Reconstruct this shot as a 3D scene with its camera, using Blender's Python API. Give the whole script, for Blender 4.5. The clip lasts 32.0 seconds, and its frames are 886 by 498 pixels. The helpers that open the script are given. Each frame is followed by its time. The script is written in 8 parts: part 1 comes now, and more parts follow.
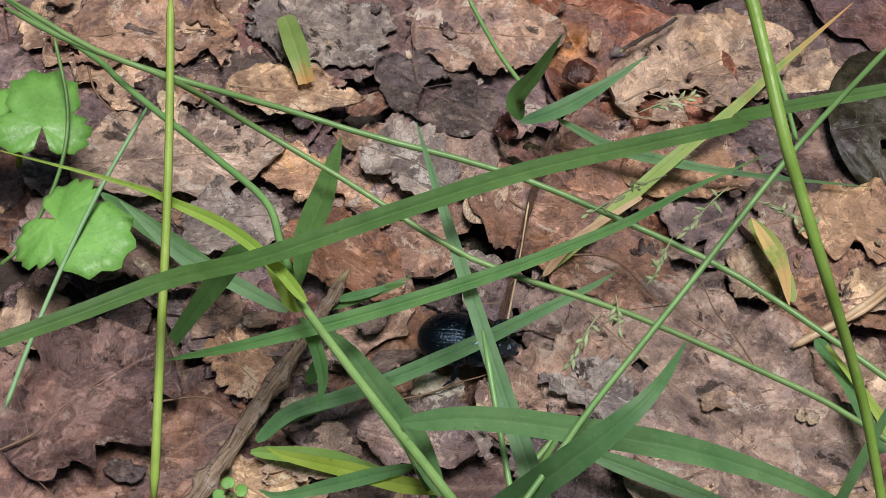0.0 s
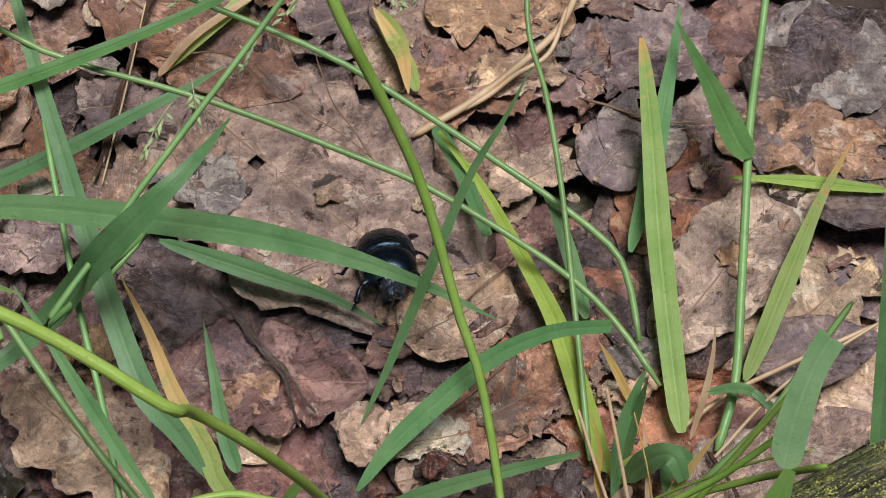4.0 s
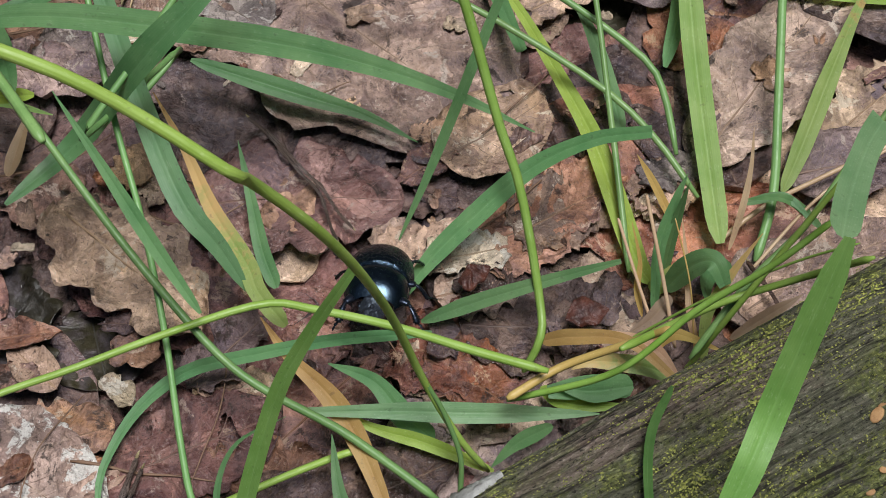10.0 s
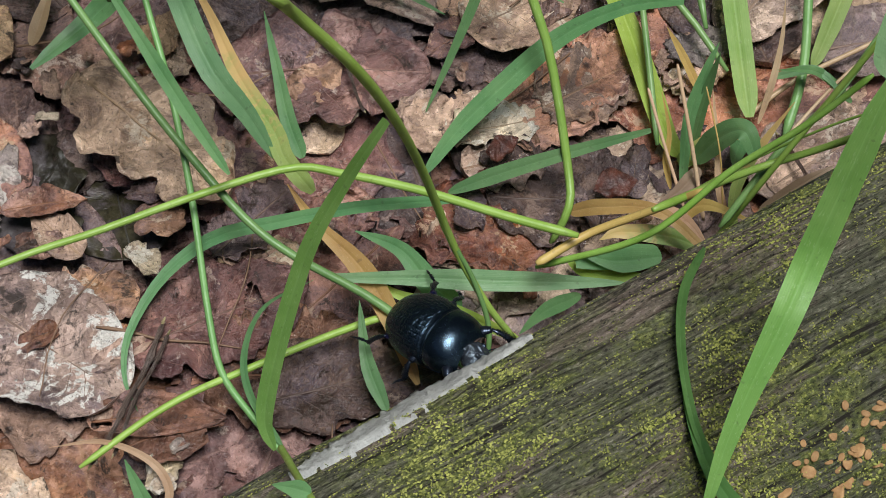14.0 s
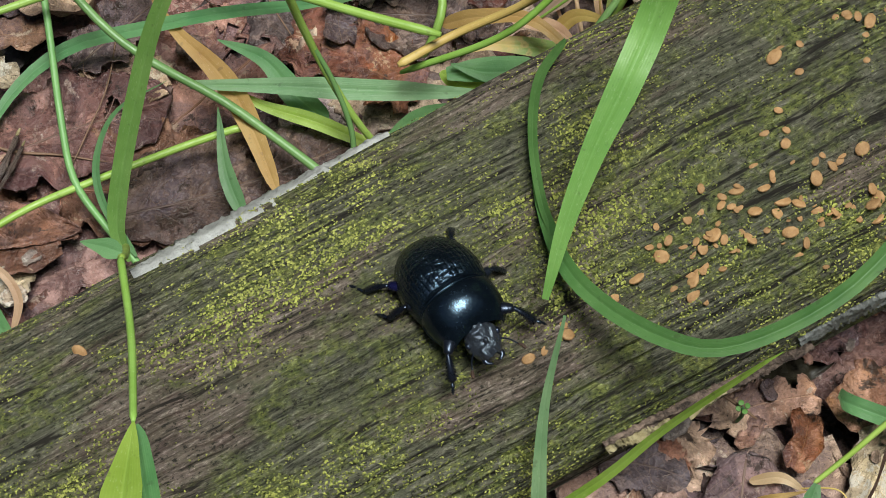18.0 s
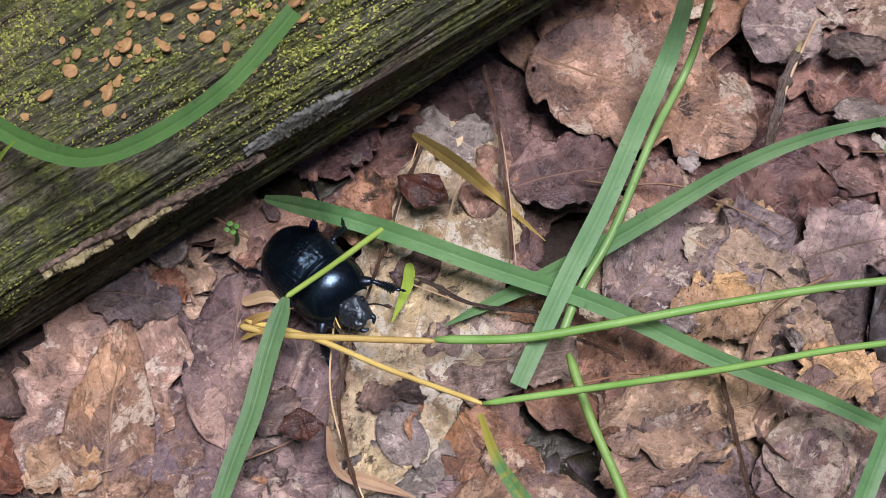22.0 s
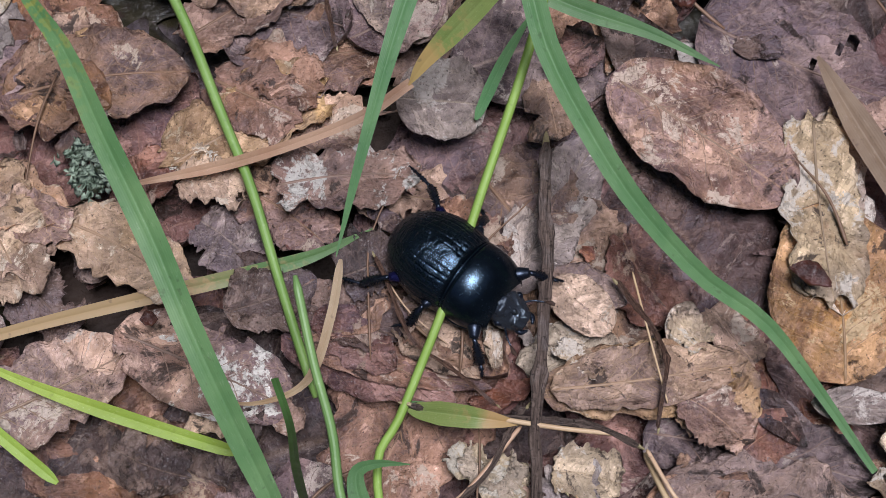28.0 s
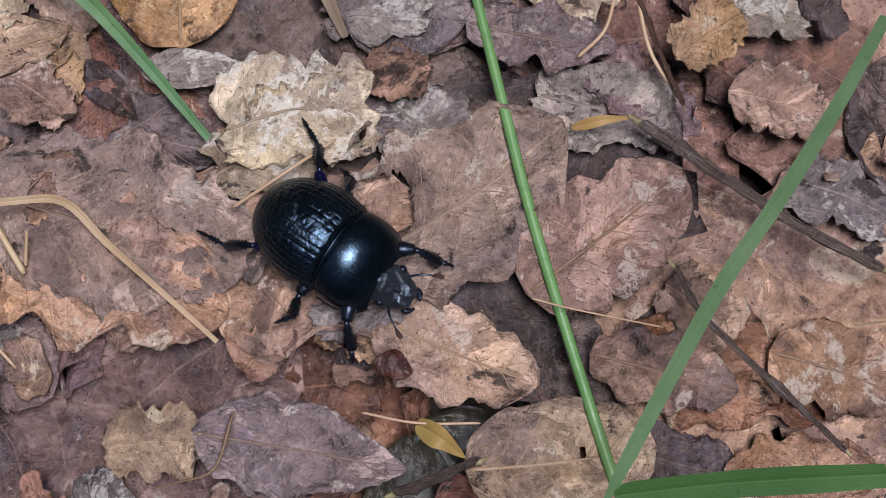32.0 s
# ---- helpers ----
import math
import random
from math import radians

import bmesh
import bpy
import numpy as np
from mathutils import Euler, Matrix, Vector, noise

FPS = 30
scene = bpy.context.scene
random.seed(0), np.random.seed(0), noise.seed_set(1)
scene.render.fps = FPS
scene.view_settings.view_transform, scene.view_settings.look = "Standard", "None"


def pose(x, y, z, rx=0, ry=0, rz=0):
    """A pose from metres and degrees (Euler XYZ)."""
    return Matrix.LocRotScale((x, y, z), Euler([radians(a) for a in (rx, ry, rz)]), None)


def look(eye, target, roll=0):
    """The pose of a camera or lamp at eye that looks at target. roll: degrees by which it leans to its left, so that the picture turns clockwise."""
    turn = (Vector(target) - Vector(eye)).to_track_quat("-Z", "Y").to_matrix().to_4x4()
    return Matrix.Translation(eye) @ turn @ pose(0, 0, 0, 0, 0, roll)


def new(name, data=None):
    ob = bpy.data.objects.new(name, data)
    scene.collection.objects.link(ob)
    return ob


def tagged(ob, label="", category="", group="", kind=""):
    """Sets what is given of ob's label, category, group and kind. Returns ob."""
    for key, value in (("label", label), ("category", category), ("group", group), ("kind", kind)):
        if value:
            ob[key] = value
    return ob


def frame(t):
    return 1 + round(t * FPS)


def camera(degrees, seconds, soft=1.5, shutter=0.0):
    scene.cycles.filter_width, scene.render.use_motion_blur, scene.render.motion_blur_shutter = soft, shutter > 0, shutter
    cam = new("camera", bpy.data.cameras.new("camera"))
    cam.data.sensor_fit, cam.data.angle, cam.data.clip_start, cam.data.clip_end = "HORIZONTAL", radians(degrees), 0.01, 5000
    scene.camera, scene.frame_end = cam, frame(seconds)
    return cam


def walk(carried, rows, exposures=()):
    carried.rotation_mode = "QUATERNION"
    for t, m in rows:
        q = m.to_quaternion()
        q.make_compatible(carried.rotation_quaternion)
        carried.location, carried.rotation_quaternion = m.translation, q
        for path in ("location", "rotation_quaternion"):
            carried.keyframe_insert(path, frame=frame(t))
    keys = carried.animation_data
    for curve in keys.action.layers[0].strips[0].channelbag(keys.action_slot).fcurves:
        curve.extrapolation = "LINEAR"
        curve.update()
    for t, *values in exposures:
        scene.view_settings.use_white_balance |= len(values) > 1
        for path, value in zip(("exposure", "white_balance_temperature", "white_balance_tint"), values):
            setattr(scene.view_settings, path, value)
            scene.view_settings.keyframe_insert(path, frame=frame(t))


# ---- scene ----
cam = camera(27.0, 32.0, soft=0.7)
PATH = [  # seconds, place, and turn in degrees
    (0, pose(0.01445, -0.08385, 0.28873, 34.351, -0.448, 5.838)),
    (0.5, pose(0.02311, -0.08375, 0.28538, 34.113, -0.517, 5.184)),
    (1, pose(0.02994, -0.08448, 0.28183, 33.700, -0.505, 4.637)),
    (1.5, pose(0.03707, -0.08468, 0.27997, 33.191, -0.527, 4.289)),
    (2, pose(0.04691, -0.08520, 0.27923, 32.513, -0.516, 3.785)),
    (2.5, pose(0.05561, -0.08689, 0.27630, 31.957, -0.455, 3.520)),
    (3, pose(0.06571, -0.08725, 0.27298, 31.485, -0.293, 2.728)),
    (3.5, pose(0.07458, -0.08722, 0.27182, 31.136, -0.414, 2.979)),
    (5.5, pose(0.07322, -0.08567, 0.27273, 30.111, -0.488, 2.120)),
    (6, pose(0.07400, -0.08742, 0.27118, 30.370, -0.217, 2.182)),
    (6.5, pose(0.07474, -0.08714, 0.26931, 30.070, -0.104, 2.068)),
    (7, pose(0.07306, -0.08779, 0.26780, 29.660, -0.014, 2.138)),
    (7.5, pose(0.07272, -0.08878, 0.26765, 29.326, -0.105, 2.045)),
    (8, pose(0.07440, -0.08984, 0.26609, 28.897, -0.462, 1.798)),
    (8.5, pose(0.07319, -0.09075, 0.26428, 28.548, -0.479, 1.792)),
    (9, pose(0.07212, -0.09270, 0.26313, 28.154, -0.380, 1.874)),
    (9.5, pose(0.06866, -0.09505, 0.26401, 27.873, -0.245, 2.068)),
    (10, pose(0.06834, -0.09820, 0.26380, 27.664, -0.186, 2.085)),
    (10.5, pose(0.06935, -0.09852, 0.26279, 27.492, -0.286, 2.001)),
    (11, pose(0.06924, -0.09866, 0.26180, 27.338, -0.366, 1.958)),
    (11.5, pose(0.06632, -0.10129, 0.26073, 27.016, -0.212, 2.152)),
    (12, pose(0.06530, -0.10257, 0.26007, 26.629, -0.143, 2.209)),
    (12.5, pose(0.06727, -0.10361, 0.25816, 26.400, -0.246, 2.223)),
    (13, pose(0.06790, -0.10402, 0.25630, 26.141, -0.321, 2.258)),
    (13.5, pose(0.06528, -0.10505, 0.25672, 26.012, -0.246, 2.372)),
    (14, pose(0.06482, -0.10753, 0.25716, 25.877, -0.324, 2.496)),
    (14.5, pose(0.06720, -0.10817, 0.25571, 25.375, -0.434, 2.472)),
    (16.5, pose(0.07297, -0.12020, 0.24776, 26.379, -0.419, 3.456)),
    (17, pose(0.07640, -0.12081, 0.24562, 26.208, -0.496, 3.126)),
    (17.5, pose(0.08020, -0.12155, 0.24180, 25.696, -0.659, 2.774)),
    (18, pose(0.08375, -0.12396, 0.23877, 25.047, -0.649, 2.470)),
    (18.5, pose(0.08590, -0.12753, 0.23298, 23.986, -0.542, 2.302)),
    (19, pose(0.08911, -0.13075, 0.22983, 23.155, -0.400, 2.128)),
    (19.5, pose(0.09926, -0.13248, 0.22645, 22.454, -0.210, 1.624)),
    (20, pose(0.11413, -0.13252, 0.22554, 22.050, 0.000, 0.751)),
    (20.5, pose(0.12840, -0.13329, 0.22497, 21.856, 0.104, -0.015)),
    (21, pose(0.13260, -0.13394, 0.22663, 21.850, 0.089, -0.533)),
    (21.5, pose(0.14041, -0.13046, 0.22883, 21.883, 0.107, -1.172)),
    (22, pose(0.14828, -0.12991, 0.22860, 21.901, 0.138, -1.705)),
    (22.5, pose(0.15166, -0.13112, 0.22470, 21.819, 0.125, -2.029)),
    (23, pose(0.15209, -0.13365, 0.22293, 21.772, 0.134, -2.366)),
    (23.5, pose(0.15503, -0.13633, 0.22101, 21.433, 0.167, -2.623)),
    (24, pose(0.15451, -0.13904, 0.21866, 21.125, 0.226, -2.707)),
    (24.5, pose(0.15443, -0.14376, 0.21424, 20.818, 0.267, -2.653)),
    (25, pose(0.15534, -0.15105, 0.20961, 19.902, 0.301, -2.925)),
    (25.5, pose(0.16276, -0.15465, 0.20580, 18.863, 0.316, -3.452)),
    (27.5, pose(0.18580, -0.15757, 0.20144, 16.916, 0.416, -4.899)),
    (28, pose(0.19356, -0.15921, 0.19946, 16.771, 0.447, -5.279)),
    (28.5, pose(0.20092, -0.16355, 0.19374, 16.474, 0.491, -5.778)),
    (29, pose(0.20612, -0.16705, 0.18882, 15.763, 0.478, -6.121)),
    (29.5, pose(0.21245, -0.16926, 0.18813, 14.922, 0.455, -6.537)),
    (30, pose(0.21876, -0.16869, 0.18645, 13.947, 0.421, -6.899)),
    (30.5, pose(0.22703, -0.16920, 0.18446, 13.011, 0.405, -7.358)),
    (31, pose(0.23342, -0.17221, 0.18169, 12.065, 0.407, -8.032)),
    (31.5, pose(0.24491, -0.17723, 0.18041, 11.305, 0.436, -8.955)),
    (32, pose(0.25800, -0.17833, 0.18003, 10.895, 0.486, -10.045)),
]
walk(cam, PATH, [(0, 0.13, 6250, 13), (12, 0.15, 6050, 11), (18, 0.40, 6150, 4), (23, 0.33, 5950, 22), (29, 0.02, 5750, 18), (32, -0.02, 5750, 18)])

# ---- light: overcast daylight under open canopy ----
world = bpy.data.worlds.new("overcast_sky")
scene.world = world
world.use_nodes = True
wn, wl = world.node_tree.nodes, world.node_tree.links
sky = wn.new("ShaderNodeTexSky")
sky.sky_type, sky.sun_disc = "NISHITA", False
sky.sun_elevation, sky.sun_rotation = radians(82), radians(126)
wn["Background"].inputs["Strength"].default_value = 0.050
wl.new(sky.outputs["Color"], wn["Background"].inputs["Color"])
sun = new("sun", bpy.data.lights.new("sun", "SUN"))
sun.data.energy, sun.data.angle, sun.data.color = 4.2, radians(21), (1.0, 0.96, 0.90)
sun.matrix_world = look((0.22, -0.16, 1.9), (0, 0, 0))


# ---- materials ----
class Nodes:
    """A small wrapper to write node trees in few lines."""

    def __init__(self, name):
        self.mat = bpy.data.materials.new(name)
        self.mat.use_nodes = True
        self.n, self.l = self.mat.node_tree.nodes, self.mat.node_tree.links
        self.bsdf = self.n["Principled BSDF"]

    def put(self, socket, value):
        if isinstance(value, bpy.types.NodeSocket):
            self.l.new(value, socket)
        else:
            socket.default_value = value

    def set(self, **kw):
        for key, value in kw.items():
            self.put(self.bsdf.inputs[key.replace("_", " ")], value)
        return self

    def math(self, op, a, b=0.0, c=0.0, clamp=False):
        m = self.n.new("ShaderNodeMath")
        m.operation, m.use_clamp = op, clamp
        self.put(m.inputs[0], a), self.put(m.inputs[1], b), self.put(m.inputs[2], c)
        return m.outputs[0]

    def vec(self, op, a, b=(0, 0, 0)):
        m = self.n.new("ShaderNodeVectorMath")
        m.operation = op
        self.put(m.inputs[0], a), self.put(m.inputs[1], b)
        return m.outputs["Vector"]

    def coord(self, kind):
        return self.n.new("ShaderNodeTexCoord").outputs[kind]

    def xyz(self, v):
        s = self.n.new("ShaderNodeSeparateXYZ")
        self.l.new(v, s.inputs[0])
        return s.outputs

    def rnd(self):
        return self.n.new("ShaderNodeObjectInfo").outputs["Random"]

    def island(self):
        return self.n.new("ShaderNodeNewGeometry").outputs["Random Per Island"]

    def noise(self, v, scale, detail=3.0, rough=0.55, distort=0.0):
        t = self.n.new("ShaderNodeTexNoise")
        self.put(t.inputs["Vector"], v)
        t.inputs["Scale"].default_value, t.inputs["Detail"].default_value = scale, detail
        t.inputs["Roughness"].default_value, t.inputs["Distortion"].default_value = rough, distort
        return t.outputs["Fac"]

    def n_col(self, v, scale):
        t = self.n.new("ShaderNodeTexNoise")
        self.put(t.inputs["Vector"], v)
        t.inputs["Scale"].default_value, t.inputs["Detail"].default_value = scale, 2.0
        return self.vec("SUBTRACT", t.outputs["Color"], (0.5, 0.5, 0.5))

    def cells(self, v, scale, feature="DISTANCE_TO_EDGE"):
        t = self.n.new("ShaderNodeTexVoronoi")
        t.feature = feature
        self.put(t.inputs["Vector"], v)
        t.inputs["Scale"].default_value = scale
        return t.outputs["Distance"]

    def span(self, x, a, b, lo=0.0, hi=1.0):
        m = self.n.new("ShaderNodeMapRange")
        for k, value in enumerate((x, a, b, lo, hi)):
            self.put(m.inputs[k], value)
        return m.outputs[0]

    def mix(self, f, a, b, blend="MIX"):
        m = self.n.new("ShaderNodeMix")
        m.data_type, m.blend_type = "RGBA", blend
        self.put(m.inputs["Factor"], f)
        self.put(m.inputs["A"], a if isinstance(a, bpy.types.NodeSocket) else (*a[:3], 1))
        self.put(m.inputs["B"], b if isinstance(b, bpy.types.NodeSocket) else (*b[:3], 1))
        return m.outputs["Result"]

    def hue(self, col, h=0.5, s=1.0, v=1.0):
        m = self.n.new("ShaderNodeHueSaturation")
        self.put(m.inputs["Color"], col if isinstance(col, bpy.types.NodeSocket) else (*col[:3], 1)), self.put(m.inputs["Hue"], h)
        self.put(m.inputs["Saturation"], s), self.put(m.inputs["Value"], v)
        return m.outputs[0]

    def bump(self, height, dist, strength=1.0):
        m = self.n.new("ShaderNodeBump")
        m.inputs["Distance"].default_value, m.inputs["Strength"].default_value = dist, strength
        self.l.new(height, m.inputs["Height"])
        self.l.new(m.outputs[0], self.bsdf.inputs["Normal"])
        return self


def leaf_material(name, base, dark, pale, vein, pale_at=0.62, rough=0.5):
    """Dead leaf: torn skin over a second tone, rot stains, bleached flecks, midrib, side veins and a fine net. The UV runs along and across the leaf."""
    m = Nodes(name)
    uv, r = m.coord("UV"), m.math("FRACT", m.math("ADD", m.rnd(), m.island()))
    shift = m.vec("ADD", m.coord("Object"), m.vec("MULTIPLY", m.n.new("ShaderNodeObjectInfo").outputs["Location"], (7, 7, 7)))
    big, peel = m.noise(shift, 42, 3, 0.5, 0.5), m.noise(m.vec("ADD", shift, (0.7, 2.2, 1.1)), 95, 7, 0.66, 0.9)
    mid, fine, speck = m.noise(shift, 260, 5, 0.6, 0.4), m.noise(shift, 950, 5, 0.7), m.noise(shift, 2600, 3, 0.65)
    tint, violet = m.noise(m.vec("ADD", shift, (1.3, 0.2, 2.2)), 60, 4, 0.58, 0.6), tuple(0.6 * c + 0.4 * g for c, g in zip(dark, (0.21, 0.17, 0.21)))
    crust = m.noise(m.vec("ADD", shift, (3.1, 1.7, 0.4)), 150, 7, 0.72, 0.5)
    s, k = m.xyz(uv)[0], m.math("ABSOLUTE", m.math("SUBTRACT", m.xyz(uv)[1], 0.5))
    rib = m.span(k, 0.006, 0.022, 1, 0)
    run = m.math("SUBTRACT", m.math("MULTIPLY", s, 8.0), m.math("MULTIPLY", k, 4.6))
    side = m.span(m.math("ABSOLUTE", m.math("SUBTRACT", m.math("FRACT", m.math("ADD", run, m.math("MULTIPLY", big, 1.4))), 0.5)), 0.0, 0.04, 1, 0)
    bent = m.vec("ADD", shift, m.vec("MULTIPLY", m.n_col(shift, 500), (0.0013, 0.0013, 0.0013)))
    net = m.math("MAXIMUM", m.math("MULTIPLY", m.span(m.cells(bent, 760), 0.0, 0.08, 1, 0), 0.6), m.span(m.cells(bent, 260), 0.0, 0.028, 1, 0))
    net = m.math("MULTIPLY", net, m.math("MULTIPLY", m.span(tint, 0.40, 0.62, 0.15, 1.0), m.span(fine, 0.36, 0.52, 0.2, 1.0)))
    veins = m.math("MAXIMUM", m.math("MULTIPLY", rib, 0.8), m.math("MAXIMUM", m.math("MULTIPLY", side, 0.6), m.math("MULTIPLY", net, 0.8)))
    # two skins: the upper one gone in torn patches
    col = m.mix(m.span(big, 0.36, 0.62), m.mix(0.55, dark, base), base)
    col = m.mix(m.span(peel, 0.525, 0.55, 0, 0.9), col, m.hue(m.mix(0.4, base, vein), 0.497, 0.95, 1.4))
    col = m.mix(m.span(peel, 0.46, 0.405, 0, 0.9), col, dark)
    col = m.mix(m.span(tint, 0.53, 0.60, 0, 0.55), col, violet)
    col = m.mix(m.span(tint, 0.44, 0.36, 0, 0.5), col, m.hue(col, 0.51, 1.25, 1.25))
    col = m.hue(col, 0.5, 1.0, m.span(mid, 0.36, 0.64, 0.70, 1.28))
    col = m.mix(m.math("MULTIPLY", veins, 0.7), col, m.hue(vein, 0.5, 1.0, 1.15))
    col = m.mix(m.span(fine, 0.54, 0.61, 0, 0.55), col, m.hue(col, 0.495, 0.88, 1.5))
    col = m.mix(m.span(fine, 0.44, 0.37, 0, 0.65), col, m.hue(col, 0.5, 1.0, 0.5))
    col = m.mix(m.math("MULTIPLY", m.span(crust, pale_at - 0.025, pale_at - 0.005), m.span(fine, 0.38, 0.48, 0.1, 0.92)), col, pale)
    col = m.mix(m.span(crust, 0.41, 0.37, 0, 0.9), col, (0.030, 0.019, 0.015))
    col = m.mix(m.span(speck, 0.36, 0.31, 0, 0.7), col, m.hue(col, 0.495, 0.85, 1.7))
    col = m.mix(m.span(speck, 0.63, 0.68, 0, 0.85), col, (0.03, 0.018, 0.012))
    col = m.hue(col, m.span(r, 0, 1, 0.492, 0.508), m.span(m.math("FRACT", m.math("MULTIPLY", r, 7.3)), 0, 1, 0.85, 1.15), m.span(m.math("FRACT", m.math("MULTIPLY", r, 13.7)), 0, 1, 0.78, 1.18))
    m.set(Base_Color=col, Roughness=m.span(mid, 0.3, 0.7, rough - 0.14, rough + 0.2), Specular_IOR_Level=0.5 if rough > 0.2 else 0.2)
    height = m.math("ADD", m.math("MULTIPLY", veins, 0.10), m.math("ADD", m.math("MULTIPLY", mid, 1.5), m.math("ADD", m.math("MULTIPLY", fine, 0.35), m.math("MULTIPLY", m.span(peel, 0.535, 0.55, 1, 0), 0.12))))
    m.bump(height, 0.0013, 1.0 if rough > 0.2 else 0.3)
    return m.mat


LEAF = {
    "brown": leaf_material("leaf_brown", (0.275, 0.158, 0.106), (0.105, 0.059, 0.046), (0.47, 0.37, 0.29), (0.38, 0.24, 0.155), 0.60, 0.40),
    "mauve": leaf_material("leaf_mauve", (0.215, 0.148, 0.142), (0.092, 0.061, 0.066), (0.44, 0.36, 0.31), (0.34, 0.245, 0.195), 0.605, 0.36),
    "tan": leaf_material("leaf_tan", (0.420, 0.275, 0.180), (0.180, 0.105, 0.072), (0.54, 0.43, 0.32), (0.47, 0.32, 0.19), 0.61, 0.48),
    "pale": leaf_material("leaf_pale", (0.48, 0.385, 0.275), (0.25, 0.175, 0.12), (0.60, 0.54, 0.46), (0.43, 0.33, 0.215), 0.56, 0.55),
    "dark": leaf_material("leaf_dark", (0.094, 0.062, 0.056), (0.038, 0.026, 0.026), (0.26, 0.20, 0.17), (0.20, 0.135, 0.100), 0.64, 0.24),
    "rust": leaf_material("leaf_rust", (0.215, 0.092, 0.056), (0.085, 0.036, 0.027), (0.40, 0.28, 0.19), (0.34, 0.19, 0.115), 0.62, 0.34),
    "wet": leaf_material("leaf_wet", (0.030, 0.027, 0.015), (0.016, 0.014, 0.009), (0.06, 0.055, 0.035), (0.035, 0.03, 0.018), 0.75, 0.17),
    "grey": leaf_material("leaf_grey", (0.240, 0.195, 0.175), (0.118, 0.090, 0.084), (0.47, 0.42, 0.375), (0.33, 0.27, 0.215), 0.59, 0.42),
    "orange": leaf_material("leaf_orange", (0.41, 0.248, 0.145), (0.19, 0.105, 0.068), (0.56, 0.42, 0.27), (0.48, 0.30, 0.15), 0.60, 0.34),
    "fawn": leaf_material("leaf_fawn", (0.345, 0.232, 0.172), (0.145, 0.090, 0.074), (0.50, 0.41, 0.33), (0.42, 0.29, 0.195), 0.605, 0.38),
    "crusted": leaf_material("leaf_crusted", (0.270, 0.172, 0.142), (0.115, 0.069, 0.063), (0.60, 0.57, 0.52), (0.36, 0.25, 0.19), 0.545, 0.45),
    "maroon": leaf_material("leaf_maroon", (0.175, 0.092, 0.080), (0.074, 0.038, 0.038), (0.36, 0.27, 0.22), (0.30, 0.18, 0.14), 0.63, 0.28),
}


def grass_material(name, low, high, dry=None, dry_from=2.0, thin=0.42):
    """Blade: parallel veins across the UV's u, a paler keel, mottling; dry: the tint past that part of its length."""
    m = Nodes(name)
    u, v, r = m.xyz(m.coord("UV"))[0], m.xyz(m.coord("UV"))[1], m.rnd()
    ob = m.coord("Object")
    mott, fine = m.noise(ob, 160, 3), m.noise(ob, 900, 2)
    lines = m.math("SINE", m.math("MULTIPLY", u, 75.0))
    col = m.mix(m.span(mott, 0.3, 0.7), low, high)
    col = m.mix(m.span(lines, -0.2, 1, 0, 0.08), col, m.hue(col, 0.495, 1.0, 1.5))
    col = m.mix(m.span(m.math("ABSOLUTE", m.math("SUBTRACT", u, 0.5)), 0.015, 0.06, 0.16, 0), col, m.hue(col, 0.5, 0.85, 1.4))
    scuff = m.noise(m.vec("MULTIPLY", m.coord("UV"), (9.0, 60.0, 1.0)), 1.0, 4, 0.65)
    col = m.mix(m.span(scuff, 0.58, 0.70, 0, 0.45), col, m.hue(col, 0.49, 0.7, 1.45))
    col = m.mix(m.span(scuff, 0.40, 0.30, 0, 0.5), col, m.hue(col, 0.505, 1.0, 0.62))
    if dry:
        edge = m.math("ADD", v, m.math("MULTIPLY", m.math("SUBTRACT", mott, 0.5), 0.35))
        col = m.mix(m.span(edge, dry_from, dry_from + 0.16), col, dry)
        col = m.mix(m.math("MULTIPLY", m.span(edge, dry_from - 0.2, dry_from), m.span(fine, 0.5, 0.6, 0, 0.6)), col, dry)
    col = m.mix(m.span(fine, 0.66, 0.74, 0, 0.5), col, m.hue(col, 0.48, 0.9, 0.5))
    col = m.hue(col, m.span(r, 0, 1, 0.485, 0.51), 1.0, m.span(m.math("FRACT", m.math("MULTIPLY", r, 9.1)), 0, 1, 0.85, 1.15))
    m.set(Base_Color=col, Roughness=m.span(fine, 0.3, 0.7, 0.38, 0.55), Specular_IOR_Level=0.45)
    through_light, both = m.n.new("ShaderNodeBsdfTranslucent"), m.n.new("ShaderNodeMixShader")
    m.put(through_light.inputs["Color"], m.hue(col, 0.485, 1.0, 1.35))
    both.inputs[0].default_value = thin
    m.l.new(m.bsdf.outputs[0], both.inputs[1]), m.l.new(through_light.outputs[0], both.inputs[2])
    m.l.new(both.outputs[0], m.n["Material Output"].inputs["Surface"])
    m.bump(m.math("ADD", m.math("MULTIPLY", lines, 0.2), fine), 0.00005, 0.5)
    return m.mat


